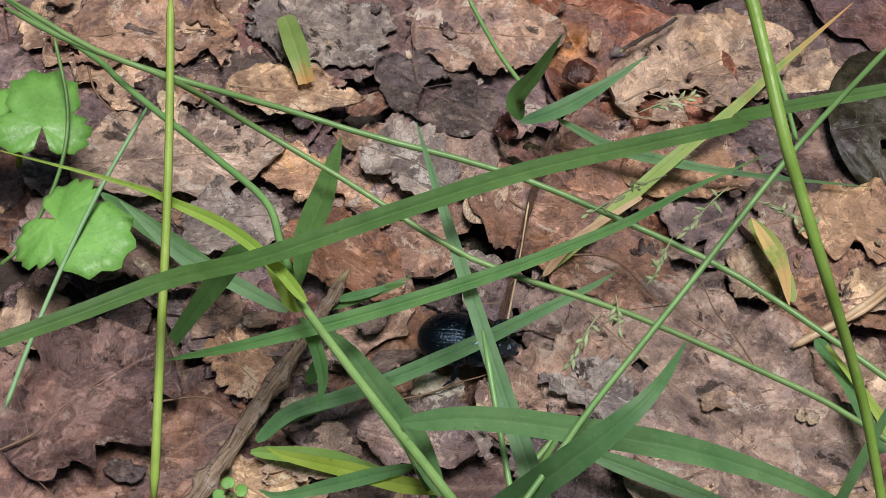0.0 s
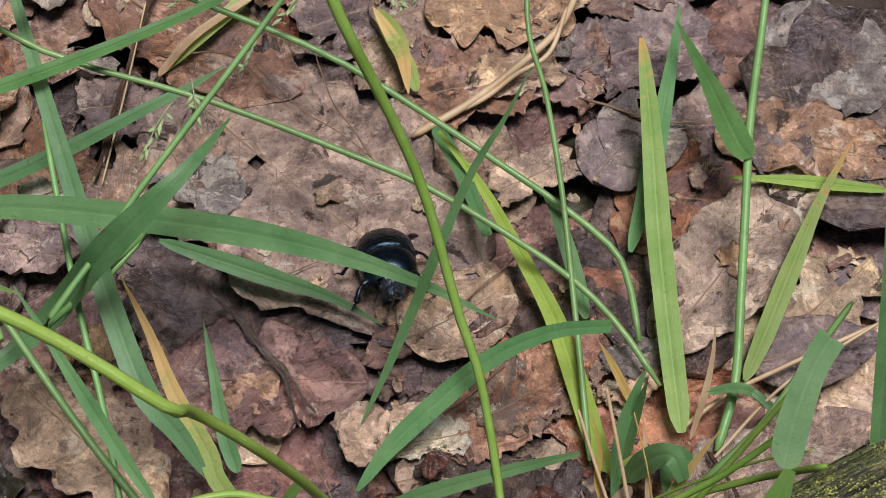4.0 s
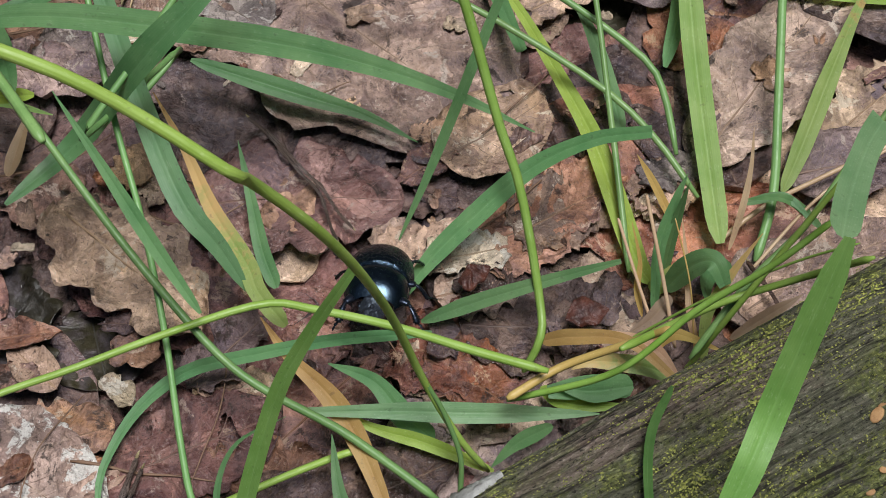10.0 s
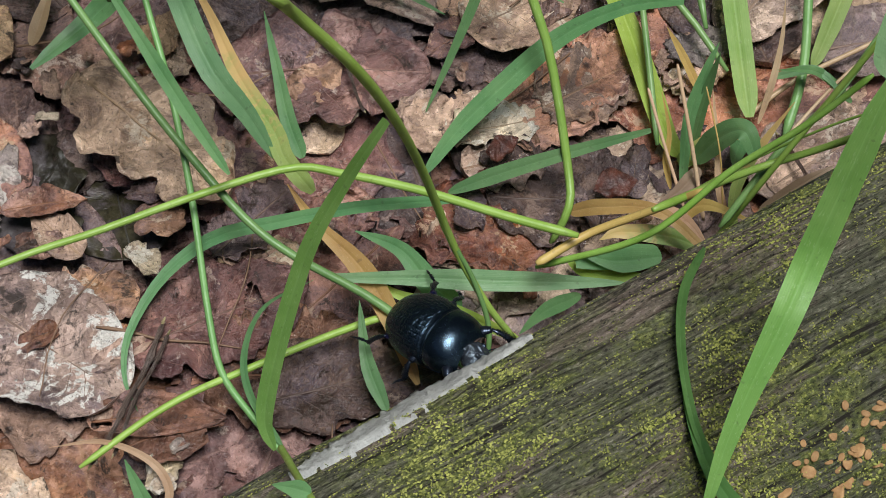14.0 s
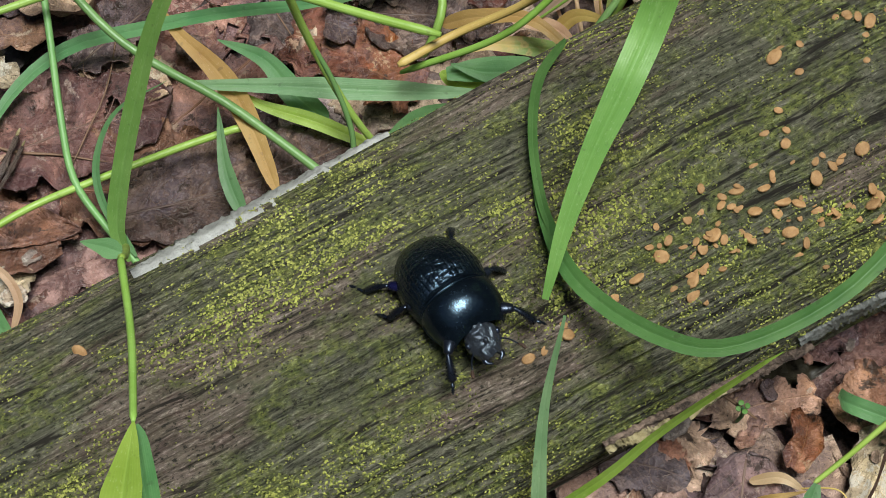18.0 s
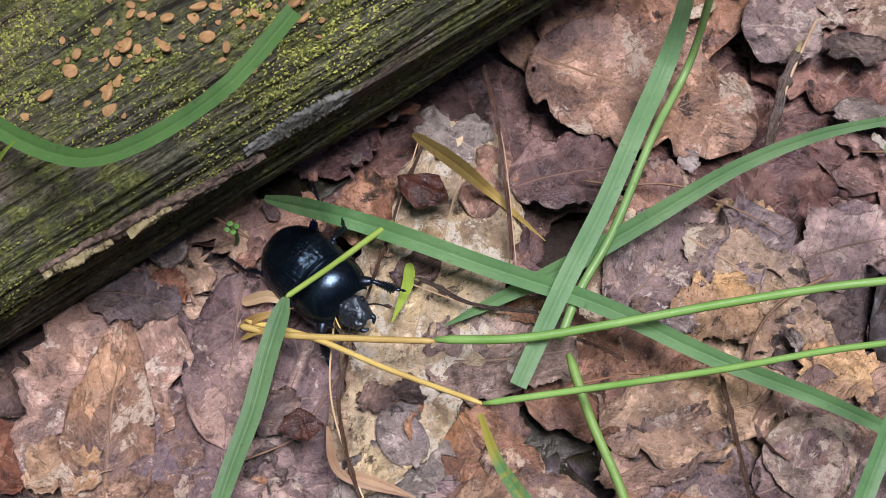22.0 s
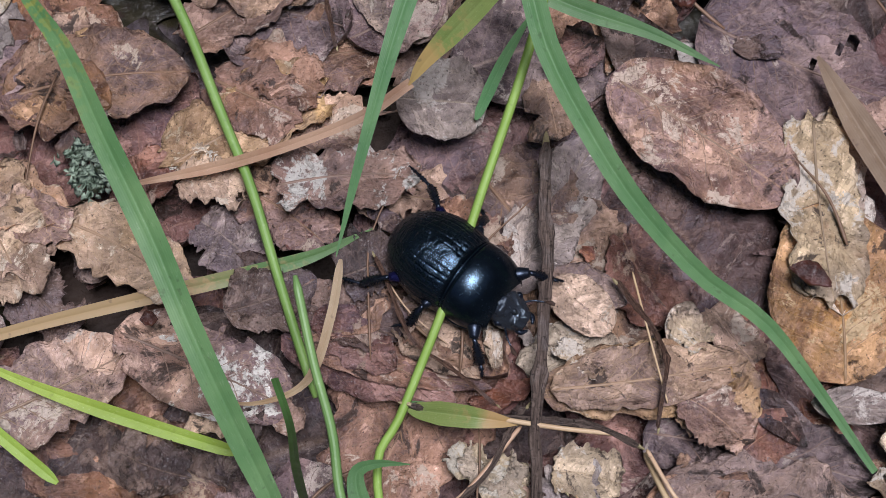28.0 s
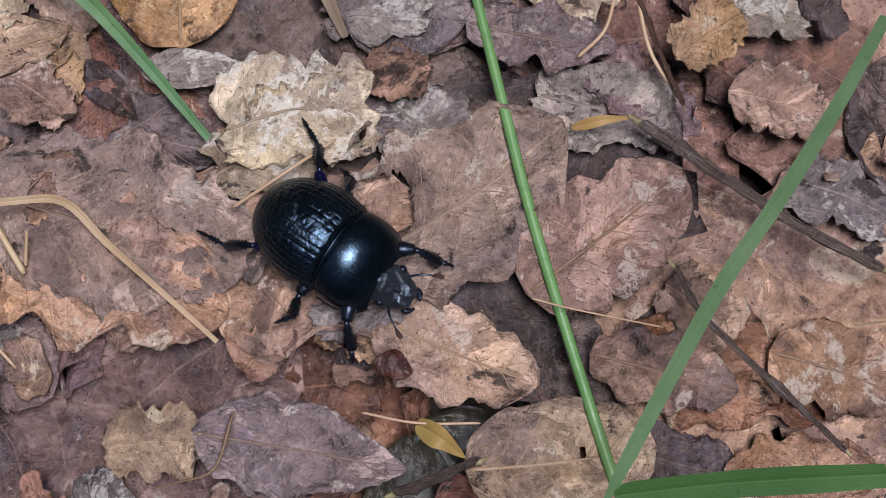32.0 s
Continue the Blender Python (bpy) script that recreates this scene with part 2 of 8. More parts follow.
GRASS = {
    "green": grass_material("grass_green", (0.092, 0.235, 0.086), (0.160, 0.328, 0.132)),
    "deep": grass_material("grass_deep", (0.068, 0.176, 0.045), (0.117, 0.257, 0.072)),
    "blue": grass_material("grass_bluish", (0.149, 0.302, 0.135), (0.225, 0.387, 0.189)),
    "lime": grass_material("grass_lime", (0.270, 0.430, 0.055), (0.380, 0.560, 0.100)),
    "fresh": grass_material("grass_fresh", (0.165, 0.350, 0.075), (0.245, 0.460, 0.120)),
    "dry_tip": grass_material("grass_dry_tip", (0.220, 0.370, 0.090), (0.310, 0.450, 0.140), (0.60, 0.38, 0.12), 0.78),
    "dry_half": grass_material("grass_dry_half", (0.225, 0.350, 0.085), (0.330, 0.430, 0.135), (0.64, 0.47, 0.18), 0.5),
    "tipped": grass_material("grass_tipped", (0.092, 0.235, 0.086), (0.160, 0.328, 0.132), (0.34, 0.34, 0.055), 0.80),
    "half_straw": grass_material("grass_half_straw", (0.120, 0.260, 0.080), (0.185, 0.345, 0.120), (0.62, 0.45, 0.22), 0.36),
    "straw": grass_material("grass_straw", (0.44, 0.29, 0.16), (0.62, 0.46, 0.29)),
    "brown": grass_material("grass_brown", (0.20, 0.14, 0.085), (0.34, 0.26, 0.17)),
    "ochre": grass_material("grass_ochre", (0.42, 0.28, 0.08), (0.55, 0.40, 0.13)),
}


STEM = {  # stems are solid: little light comes through them
    "green": grass_material("stem_green", (0.125, 0.260, 0.075), (0.195, 0.350, 0.115), thin=0.06),
    "deep": grass_material("stem_deep", (0.090, 0.200, 0.050), (0.140, 0.280, 0.080), thin=0.06),
    "blue": grass_material("stem_bluish", (0.160, 0.310, 0.135), (0.240, 0.400, 0.190), thin=0.06),
    "lime": grass_material("stem_lime", (0.225, 0.375, 0.055), (0.320, 0.490, 0.105), thin=0.16),
    "fresh": grass_material("stem_fresh", (0.145, 0.310, 0.060), (0.225, 0.410, 0.105), thin=0.06),
    "straw": grass_material("stem_straw", (0.44, 0.29, 0.16), (0.62, 0.46, 0.29), thin=0.06),
    "brown": grass_material("stem_brown", (0.20, 0.14, 0.085), (0.34, 0.26, 0.17), thin=0.06),
    "ochre": grass_material("stem_ochre", (0.46, 0.31, 0.09), (0.60, 0.44, 0.14), thin=0.06),
}


def plain_material(name, a, b, scale, rough=0.6, bump=0.0004, spec=0.4, metal=0.0):
    m = Nodes(name)
    ob = m.coord("Object")
    f1, f2 = m.noise(ob, scale, 4, 0.6), m.noise(ob, scale * 7, 3, 0.6)
    col = m.mix(m.span(f1, 0.32, 0.68), a, b)
    col = m.mix(m.span(f2, 0.55, 0.75, 0, 0.5), col, m.hue(col, 0.5, 0.9, 0.5))
    col = m.hue(col, 0.5, 1.0, m.span(m.rnd(), 0, 1, 0.85, 1.15))
    m.set(Base_Color=col, Roughness=m.span(f2, 0.3, 0.7, rough - 0.1, rough + 0.15), Specular_IOR_Level=spec, Metallic=metal)
    m.bump(m.math("ADD", f1, m.math("MULTIPLY", f2, 0.5)), bump, 0.8)
    return m.mat


RIB = {k: plain_material("rib_" + k, tuple(c * 0.55 for c in v), tuple(c * 0.75 for c in v), 300, 0.5, 0.0002) for k, v in (("brown", (0.30, 0.18, 0.11)), ("mauve", (0.27, 0.18, 0.14)), ("tan", (0.42, 0.28, 0.17)), ("pale", (0.45, 0.33, 0.21)), ("dark", (0.12, 0.075, 0.06)), ("rust", (0.28, 0.13, 0.07)), ("grey", (0.28, 0.22, 0.18)), ("wet", (0.06, 0.055, 0.04)), ("fawn", (0.34, 0.23, 0.16)), ("crusted", (0.30, 0.20, 0.15)), ("orange", (0.46, 0.29, 0.15)), ("maroon", (0.22, 0.12, 0.09)))}
SOIL = plain_material("soil", (0.018, 0.012, 0.009), (0.05, 0.031, 0.022), 90, 0.75, 0.002)


def bark_material(name, a, b):
    """Twig bark: fibres along it, dark scars across."""
    m = Nodes(name)
    uv, ob = m.coord("UV"), m.coord("Object")
    fibre, scar, patch = m.noise(m.vec("MULTIPLY", uv, (26, 9, 1)), 1.0, 4, 0.7), m.noise(m.vec("MULTIPLY", uv, (5, 60, 1)), 1.0, 3, 0.6), m.noise(ob, 260, 4, 0.6)
    col = m.mix(m.span(fibre, 0.36, 0.62), a, b)
    col = m.mix(m.span(patch, 0.52, 0.64, 0, 0.7), col, m.hue(col, 0.49, 0.6, 1.5))
    col = m.mix(m.span(scar, 0.40, 0.33, 0, 0.8), col, (0.025, 0.017, 0.013))
    m.set(Base_Color=m.hue(col, 0.5, 1.0, m.span(m.rnd(), 0, 1, 0.75, 1.2)), Roughness=0.72, Specular_IOR_Level=0.3)
    m.bump(m.math("ADD", fibre, m.math("ADD", scar, patch)), 0.0009, 1.0)
    return m.mat


TWIG = bark_material("twig_bark", (0.06, 0.042, 0.034), (0.24, 0.175, 0.14))
TWIG_TAN = bark_material("twig_tan", (0.11, 0.076, 0.055), (0.36, 0.265, 0.19))
TWIG_RED = bark_material("twig_reddish", (0.07, 0.035, 0.025), (0.23, 0.13, 0.085))
CLUB = plain_material("feeler_club", (0.03, 0.016, 0.010), (0.06, 0.032, 0.02), 900, 0.5)
NUT = plain_material("seed_shell", (0.022, 0.010, 0.008), (0.085, 0.03, 0.02), 420, 0.22, 0.0005)
STONE = plain_material("wet_stone", (0.035, 0.04, 0.035), (0.10, 0.10, 0.085), 130, 0.25, 0.0008)
LICHEN = plain_material("grey_green_lichen", (0.20, 0.27, 0.19), (0.42, 0.50, 0.38), 500, 0.8)
ORANGE = plain_material("orange_lichen_cup", (0.27, 0.145, 0.055), (0.42, 0.255, 0.115), 900, 0.6, 0.0003)
SEEDHEAD = plain_material("grass_spikelet", (0.26, 0.36, 0.16), (0.42, 0.48, 0.27), 600, 0.6)
HERB = plain_material("herb_leaf_green", (0.10, 0.25, 0.045), (0.17, 0.36, 0.08), 160, 0.45, 0.0003)


def wood_material():
    """Weathered wood: fine fibres along x, short checks, bare brown patches, and a thin green film in drifts."""
    m = Nodes("weathered_wood")
    ob = m.coord("Object")
    bent = m.vec("ADD", ob, m.vec("MULTIPLY", m.n_col(ob, 60), (0.0, 0.003, 0.003)))
    grain, crack = m.noise(m.vec("MULTIPLY", bent, (0.07, 1, 1)), 1500, 5, 0.7), m.noise(m.vec("MULTIPLY", bent, (0.10, 1, 1)), 620, 4, 0.6, 0.3)
    patch, spot = m.noise(m.vec("MULTIPLY", ob, (0.45, 1, 1)), 85, 5, 0.6, 0.7), m.noise(ob, 1100, 5, 0.7)
    bare, clump = m.noise(m.vec("MULTIPLY", m.vec("ADD", ob, (0.3, 0.1, 0.7)), (0.4, 1, 1)), 62, 5, 0.62, 0.5), m.noise(ob, 380, 5, 0.7, 0.3)
    col = m.mix(m.span(grain, 0.34, 0.64), (0.028, 0.030, 0.020), (0.205, 0.195, 0.135))
    col = m.mix(m.span(bare, 0.53, 0.62, 0, 0.8), col, m.mix(m.span(grain, 0.38, 0.62), (0.13, 0.085, 0.068), (0.31, 0.235, 0.20)))
    green = m.math("MULTIPLY", m.math("MULTIPLY", m.span(patch, 0.42, 0.55), m.span(clump, 0.42, 0.54)), m.span(bare, 0.62, 0.52))
    col = m.mix(m.math("MULTIPLY", green, 0.85), col, m.mix(m.span(spot, 0.42, 0.62), (0.075, 0.097, 0.020), (0.31, 0.335, 0.070)))
    col = m.mix(m.math("MULTIPLY", m.span(clump, 0.40, 0.55), 0.22), col, (0.11, 0.125, 0.055))
    pit = m.noise(m.vec("MULTIPLY", ob, (0.6, 1, 1)), 1900, 4, 0.75)
    fibre = m.noise(m.vec("MULTIPLY", bent, (0.035, 1, 1)), 950, 3, 0.65)
    col = m.mix(m.span(fibre, 0.44, 0.36, 0, 0.75), col, m.hue(col, 0.5, 1.0, 0.35))
    col = m.mix(m.span(fibre, 0.56, 0.66, 0, 0.5), col, m.hue(col, 0.495, 0.85, 1.6))
    col = m.mix(m.span(pit, 0.44, 0.38, 0, 0.9), col, (0.020, 0.020, 0.013))
    col = m.mix(m.span(pit, 0.56, 0.62, 0, 0.8), col, m.hue(col, 0.5, 0.9, 2.1))
    col = m.mix(m.span(crack, 0.41, 0.35, 0, 0.95), col, (0.022, 0.018, 0.013))
    m.set(Base_Color=col, Roughness=m.span(grain, 0.3, 0.7, 0.6, 0.85), Specular_IOR_Level=0.3)
    m.bump(m.math("ADD", m.math("ADD", grain, m.math("MULTIPLY", fibre, 1.2)), m.math("ADD", m.math("MULTIPLY", crack, 1.2), m.math("ADD", m.math("MULTIPLY", spot, 1.2), m.math("MULTIPLY", pit, 0.6)))), 0.0013, 1.0)
    return m.mat


WOOD = wood_material()
SPLIT_WOOD = plain_material("splintered_wood", (0.035, 0.025, 0.020), (0.32, 0.23, 0.175), 900, 0.7, 0.0015)
SPLINTER = plain_material("yellowed_splinter", (0.20, 0.16, 0.07), (0.42, 0.36, 0.20), 520, 0.7, 0.001)
GREY_WOOD = plain_material("worn_grey_wood", (0.10, 0.105, 0.095), (0.23, 0.235, 0.22), 420, 0.7, 0.0008)
PALE_WOOD = plain_material("bare_grey_wood", (0.34, 0.34, 0.32), (0.52, 0.52, 0.49), 380, 0.7, 0.0006)


def moss_material():
    m = Nodes("crust_moss")
    i = m.island()
    col = m.mix(i, (0.050, 0.070, 0.016), (0.54, 0.56, 0.120))
    col = m.mix(m.noise(m.coord("Object"), 120, 3), col, m.hue(col, 0.5, 0.85, 0.55))
    m.set(Base_Color=col, Roughness=0.8, Specular_IOR_Level=0.2)
    return m.mat


MOSS = moss_material()


def shell_material(name, base, rough, tint, fine=2600, grit=0.00004, wrinkle=0.0):
    """Beetle chitin: near black, with a blue-green gloss; wrinkle: short creases across the body."""
    m = Nodes(name)
    ob = m.coord("Object")
    f, g = m.noise(ob, fine, 4, 0.65), m.noise(ob, 350, 3)
    m.set(Base_Color=m.mix(m.span(g, 0.35, 0.65), tuple(c * 0.6 for c in base), base), Roughness=m.math("ADD", m.span(f, 0.3, 0.7, rough - 0.07, rough + 0.09), m.span(g, 0.5, 0.7, 0, 0.06)), Specular_IOR_Level=0.62, Specular_Tint=(*tint, 1))
    if wrinkle:
        crease = m.noise(m.vec("MULTIPLY", ob, (1.0, 0.45, 0.45)), 1500, 3, 0.6, 0.8)
        m.bump(m.math("ADD", m.math("MULTIPLY", crease, wrinkle), m.math("MULTIPLY", f, 0.15)), 0.00035, 0.8)
    else:
        m.bump(f, grit, 0.7)
    return m.mat


SHELL = shell_material("elytra_black_blue", (0.003, 0.005, 0.008), 0.18, (0.48, 0.74, 1.0), 2600, 0.00004, 0.8)
SHIELD = shell_material("pronotum_black_blue", (0.003, 0.005, 0.008), 0.19, (0.50, 0.76, 1.0), 3200, 0.00003)
LEGS = shell_material("leg_chitin", (0.005, 0.006, 0.010), 0.28, (0.6, 0.75, 1.0))
VIOLET = shell_material("violet_femur", (0.006, 0.006, 0.03), 0.22, (0.4, 0.42, 1.0))
# head base greyer than the other shells: sky reflection put into its colour
HEAD = shell_material("sky_grey_head", (0.024, 0.028, 0.036), 0.20, (0.7, 0.86, 1.0), 1300, 0.0003)


# ---- mesh helpers ----
def mesh(name, verts, faces, material, uvs=None, smooth=True):
    me = bpy.data.meshes.new(name)
    me.from_pydata([tuple(v) for v in verts], [], [tuple(f) for f in faces])
    if uvs is not None:
        layer = me.uv_layers.new(name="UVMap")
        idx = np.empty(len(me.loops), dtype=np.int32)
        me.loops.foreach_get("vertex_index", idx)
        layer.data.foreach_set("uv", np.asarray(uvs, dtype=np.float32)[idx].ravel())
    if smooth:
        me.polygons.foreach_set("use_smooth", [True] * len(me.polygons))
    if material:
        me.materials.append(material)
    me.update()
    return me


def part(name, me, parent=None, label="", m=None):
    ob = new(name, me)
    if parent:
        ob.parent = parent
    if m is not None:
        ob.matrix_basis = m
    return tagged(ob, label)


def spline(pts, n):
    """Smooth points through the given ones (Catmull-Rom), evenly in the parameter."""
    p = np.array(pts, float)
    p = np.vstack([2 * p[0] - p[1], p, 2 * p[-1] - p[-2]])
    out = []
    for t in np.linspace(0, len(p) - 3 - 1e-9, n):
        i, f = int(t), t - int(t)
        a, b, c, d = p[i], p[i + 1], p[i + 2], p[i + 3]
        out.append(0.5 * (2 * b + (c - a) * f + (2 * a - 5 * b + 4 * c - d) * f * f + (3 * b - a - 3 * c + d) * f**3))
    return np.array(out)


def unit(v):
    return v / np.maximum(np.linalg.norm(v, axis=-1, keepdims=True), 1e-9)


def blade_mesh(pts, width, material, fold=0.25, twist=0.0, base=0.6, tip=0.0, n=26):
    """A grass blade along the points: a folded strip with a sunken keel, as thin as a leaf is, tapering to its tip."""
    c = spline(pts, n)
    tan = unit(np.gradient(c, axis=0))
    up = np.array((0.0, -0.35, 1.0)) / 1.06
    side = unit(np.cross(tan, up) + np.array((1e-6, 0, 0)))
    nrm = np.cross(side, tan)
    s = np.linspace(0, 1, n)
    ang = radians(twist) * s
    side, nrm = side * np.cos(ang)[:, None] + nrm * np.sin(ang)[:, None], nrm * np.cos(ang)[:, None] - side * np.sin(ang)[:, None]
    w = width / 2 * np.minimum(base + (1 - base) * s / 0.25, 1) * np.maximum(1 - np.maximum(s - 0.45, 0) / 0.55 * (1 - tip), 0.02) ** 0.75
    w = w * (1 + 0.05 * np.sin(9 * s + width * 5000)) * np.clip(s / 0.05, 0.25, 1) ** 0.7
    ks = np.array((-1, -0.75, -0.45, -0.18, -0.05, 0.05, 0.18, 0.45, 0.75, 1))
    verts, uvs, q = [], [], len(ks)
    for i in range(n):
        for k in ks:
            lift = fold * w[i] * (abs(k) - 0.35) - (0.07 * w[i] if abs(k) < 0.1 else 0.0)
            verts.append(c[i] + side[i] * w[i] * k + nrm[i] * lift), uvs.append((0.5 + k / 2, s[i]))
    faces = [(i * q + j, i * q + j + 1, (i + 1) * q + j + 1, (i + 1) * q + j) for i in range(n - 1) for j in range(q - 1)]
    return mesh("blade", verts, faces, material, uvs)


def tube_mesh(pts, r0, r1, material, n=24, sides=8, rough=0.0, nodes=(), kink=0.0):
    """A stem or twig: a tapered tube; nodes: parts of its length at which it swells."""
    c = spline(pts, n)
    if kink:
        c = c + np.array([[kink * noise.noise(Vector((q[0] * 130, q[1] * 130, k * 9.3))) for k in range(3)] for q in c])
    tan = unit(np.gradient(c, axis=0))
    ref = np.array((0.13, -0.2, 1.0))
    side = unit(np.cross(tan, ref))
    nrm = np.cross(side, tan)
    s = np.linspace(0, 1, n)
    r = r0 + (r1 - r0) * s
    r[0], r[-1] = 0.55 * r[0], 0.5 * r[-1]
    for k in nodes:
        r = r * (1 + 0.55 * np.exp(-(((s - k) / 0.025) ** 2)))
    verts, uvs = [], []
    for i in range(n):
        for j in range(sides):
            a = 2 * math.pi * j / sides
            rr = r[i] * (1 + rough * noise.noise(Vector((c[i][0] * 420 + j * 3.1, c[i][1] * 420, j * 1.7))))
            verts.append(c[i] + (side[i] * math.cos(a) + nrm[i] * math.sin(a)) * rr), uvs.append((j / sides, s[i]))
    faces = [(i * sides + j, i * sides + (j + 1) % sides, (i + 1) * sides + (j + 1) % sides, (i + 1) * sides + j) for i in range(n - 1) for j in range(sides)]
    faces += [tuple(range(sides - 1, -1, -1)), tuple((n - 1) * sides + j for j in range(sides))]
    return mesh("stem", verts, faces, material, uvs)


def leaf_mesh(seed, length, width, kind, curl=0.1, bend=0.05, crumple=1.0, holes=0.0, ns=44, nk=15):
    """The shape of a dead leaf lying flat, and its midrib: its outline by kind, ragged edges, holes, curl and crumpling, with real thickness. Its length runs along x."""
    rng = np.random.default_rng(seed)
    o = rng.uniform(0, 90, 3)
    s, k = np.linspace(0, 1, ns), np.linspace(-1, 1, nk)
    lobe = rng.uniform(0.03, 0.15)

    def nz(x, y, z=0.0):
        return noise.noise(Vector((x + o[0], y + o[1], z + o[2])))

    def half(t, side):
        ragged = 1 + 0.10 * nz(t * 7, side * 5) + 0.09 * nz(t * 21, side * 5) + 0.05 * nz(t * 55, side * 9)
        if kind == "oak":
            shape = math.sin(math.pi * min(t**0.85, 1)) ** 0.5 * (0.92 + lobe * math.cos(2 * math.pi * (3.6 * t + 0.25 * nz(t * 3, side * 4) + 0.1 * side)))
            ragged = 1 + 0.16 * nz(t * 6, side * 5) + 0.08 * nz(t * 19, side * 5) + 0.045 * nz(t * 60, side * 9) - 0.7 * max(0.0, nz(t * 11, side * 7, 4) - 0.22)
        elif kind == "ovate":
            shape = math.sin(math.pi * t**0.75) ** 0.75
            ragged = 1 + 0.06 * nz(t * 6, side * 5) + 0.03 * nz(t * 40, side * 5)
        elif kind == "oval":
            shape = math.sqrt(max(1 - (2 * t - 1) ** 2, 0)) ** 0.9
            ragged = 1 + 0.13 * nz(t * 4, side * 5) + 0.04 * nz(t * 24, side * 5) + 0.02 * nz(t * 60, side * 5)
        elif kind == "toothed":
            shape = math.sin(math.pi * t**0.7) ** 0.8 * (0.88 + 0.16 * abs(math.sin(13 * t + side + 3 * nz(t * 5, side * 3))))
        else:  # a torn scrap
            shape = (0.62 + 0.38 * math.sin(math.pi * (0.12 + 0.76 * t))) * (1 if 0.04 < t < 0.96 else 0.75)
            ragged = 1 + 0.42 * nz(t * 3.3, side * 5) + 0.22 * nz(t * 13, side * 5) + 0.11 * nz(t * 45, side * 9) - 0.8 * max(0.0, nz(t * 8, side * 7, 4) - 0.25)
        return max(shape * ragged, 0.015) * width / 2

    lo, hi = [half(t, -1) for t in s], [half(t, 1) for t in s]
    sway = 0.10 * width * rng.uniform(-1, 1)
    top = np.zeros((ns, nk, 3))
    for i, t in enumerate(s):
        for j, q in enumerate(k):
            y = q * (hi[i] if q > 0 else lo[i]) + sway * math.sin(math.pi * t)
            x = (t - 0.5) * length
            if kind == "scrap":
                x += length * 0.10 * (nz(q * 2.2, 3) + 0.5 * nz(q * 7, 8)) * abs(2 * t - 1) ** 2 * (1 if t > 0.5 else -1)
            u, v = x / length, y / width
            z = curl * width * (v * v * 2.2 - 0.1) + bend * length * (u * u * 2 - 0.1)
            z += crumple * (0.0011 * nz(x * 45, y * 45) + 0.0006 * nz(x * 140, y * 140) + 0.0003 * nz(x * 450, y * 450))
            z += crumple * 0.00022 * math.cos(2 * math.pi * (8 * t - 2.3 * abs(q))) * min(1, 4 * abs(q)) + 0.0042 * max(0.0, nz(t * 5, q * 2, 7)) * abs(q) ** 4 * min(1, width / 0.012)
            z -= 0.0004 * math.exp(-((q / 0.14) ** 2))
            top[i, j] = (x, y, z)
    uv = np.stack(np.broadcast_arrays(s[:, None], 0.5 + k[None] / 2), -1).reshape(-1, 2)
    v = top.reshape(-1, 3)
    low = v - np.array((0, 0, 0.00022))
    n = ns * nk
    keep = np.ones((ns - 1, nk - 1), bool)
    if holes > 0:
        for i in range(1, ns - 2):
            for j in range(nk - 1):
                p = top[i, j]
                if nz(p[0] * 130, p[1] * 130, 5) > 0.62 - holes * 0.4:
                    keep[i, j] = False
    quads = []
    for i in range(ns - 1):
        for j in range(nk - 1):
            if not keep[i, j]:
                continue
            a, b, c, d = i * nk + j, (i + 1) * nk + j, (i + 1) * nk + j + 1, i * nk + j + 1
            quads += [(a, b, c, d), (a + n, d + n, c + n, b + n)]
            for di, dj, e in ((0, -1, (a, b)), (1, 0, (b, c)), (0, 1, (c, d)), (-1, 0, (d, a))):
                ii, jj = i + di, j + dj
                if not (0 <= ii < ns - 1 and 0 <= jj < nk - 1 and keep[ii, jj]):
                    quads.append((e[1], e[0], e[0] + n, e[1] + n))
    return np.vstack([v, low]), quads, np.vstack([uv, uv]), top


def side_veins(top, seed, material, parent):
    """Side veins that stand up from a leaf's skin, in pairs along its midrib, each a thin tapering ridge."""
    rng = np.random.default_rng(seed)
    ns, nk = top.shape[:2]
    for t0 in np.arange(0.14, 0.80, 0.125):
        for side in (1, -1):
            start, end, n = t0 + rng.uniform(-0.02, 0.02), rng.uniform(0.6, 0.92), 8
            line = []
            for k in np.linspace(0, 1, n):
                i, j = min(start + 0.15 * k**0.8, 0.97) * (ns - 1), (nk - 1) / 2 * (1 + side * end * k)
                a, b = min(int(i), ns - 2), min(max(int(j), 0), nk - 2)
                u, w = i - a, j - b
                line.append((top[a, b] * (1 - u) + top[a + 1, b] * u) * (1 - w) + (top[a, b + 1] * (1 - u) + top[a + 1, b + 1] * u) * w)
            line = np.array(line)
            across = unit(np.cross(np.gradient(line, axis=0), (0, 0, 1)))
            v = []
            for c, s, w in zip(line, across, np.linspace(0.00010, 0.00004, n)):
                v += [c + s * w - (0, 0, 0.00004), c + (0, 0, w * 0.7), c - s * w - (0, 0, 0.00004)]
            part("side_vein", mesh("side_vein", v, [(3 * k + e, 3 * k + e + 1, 3 * k + e + 4, 3 * k + e + 3) for k in range(n - 1) for e in (0, 1)], material), parent)


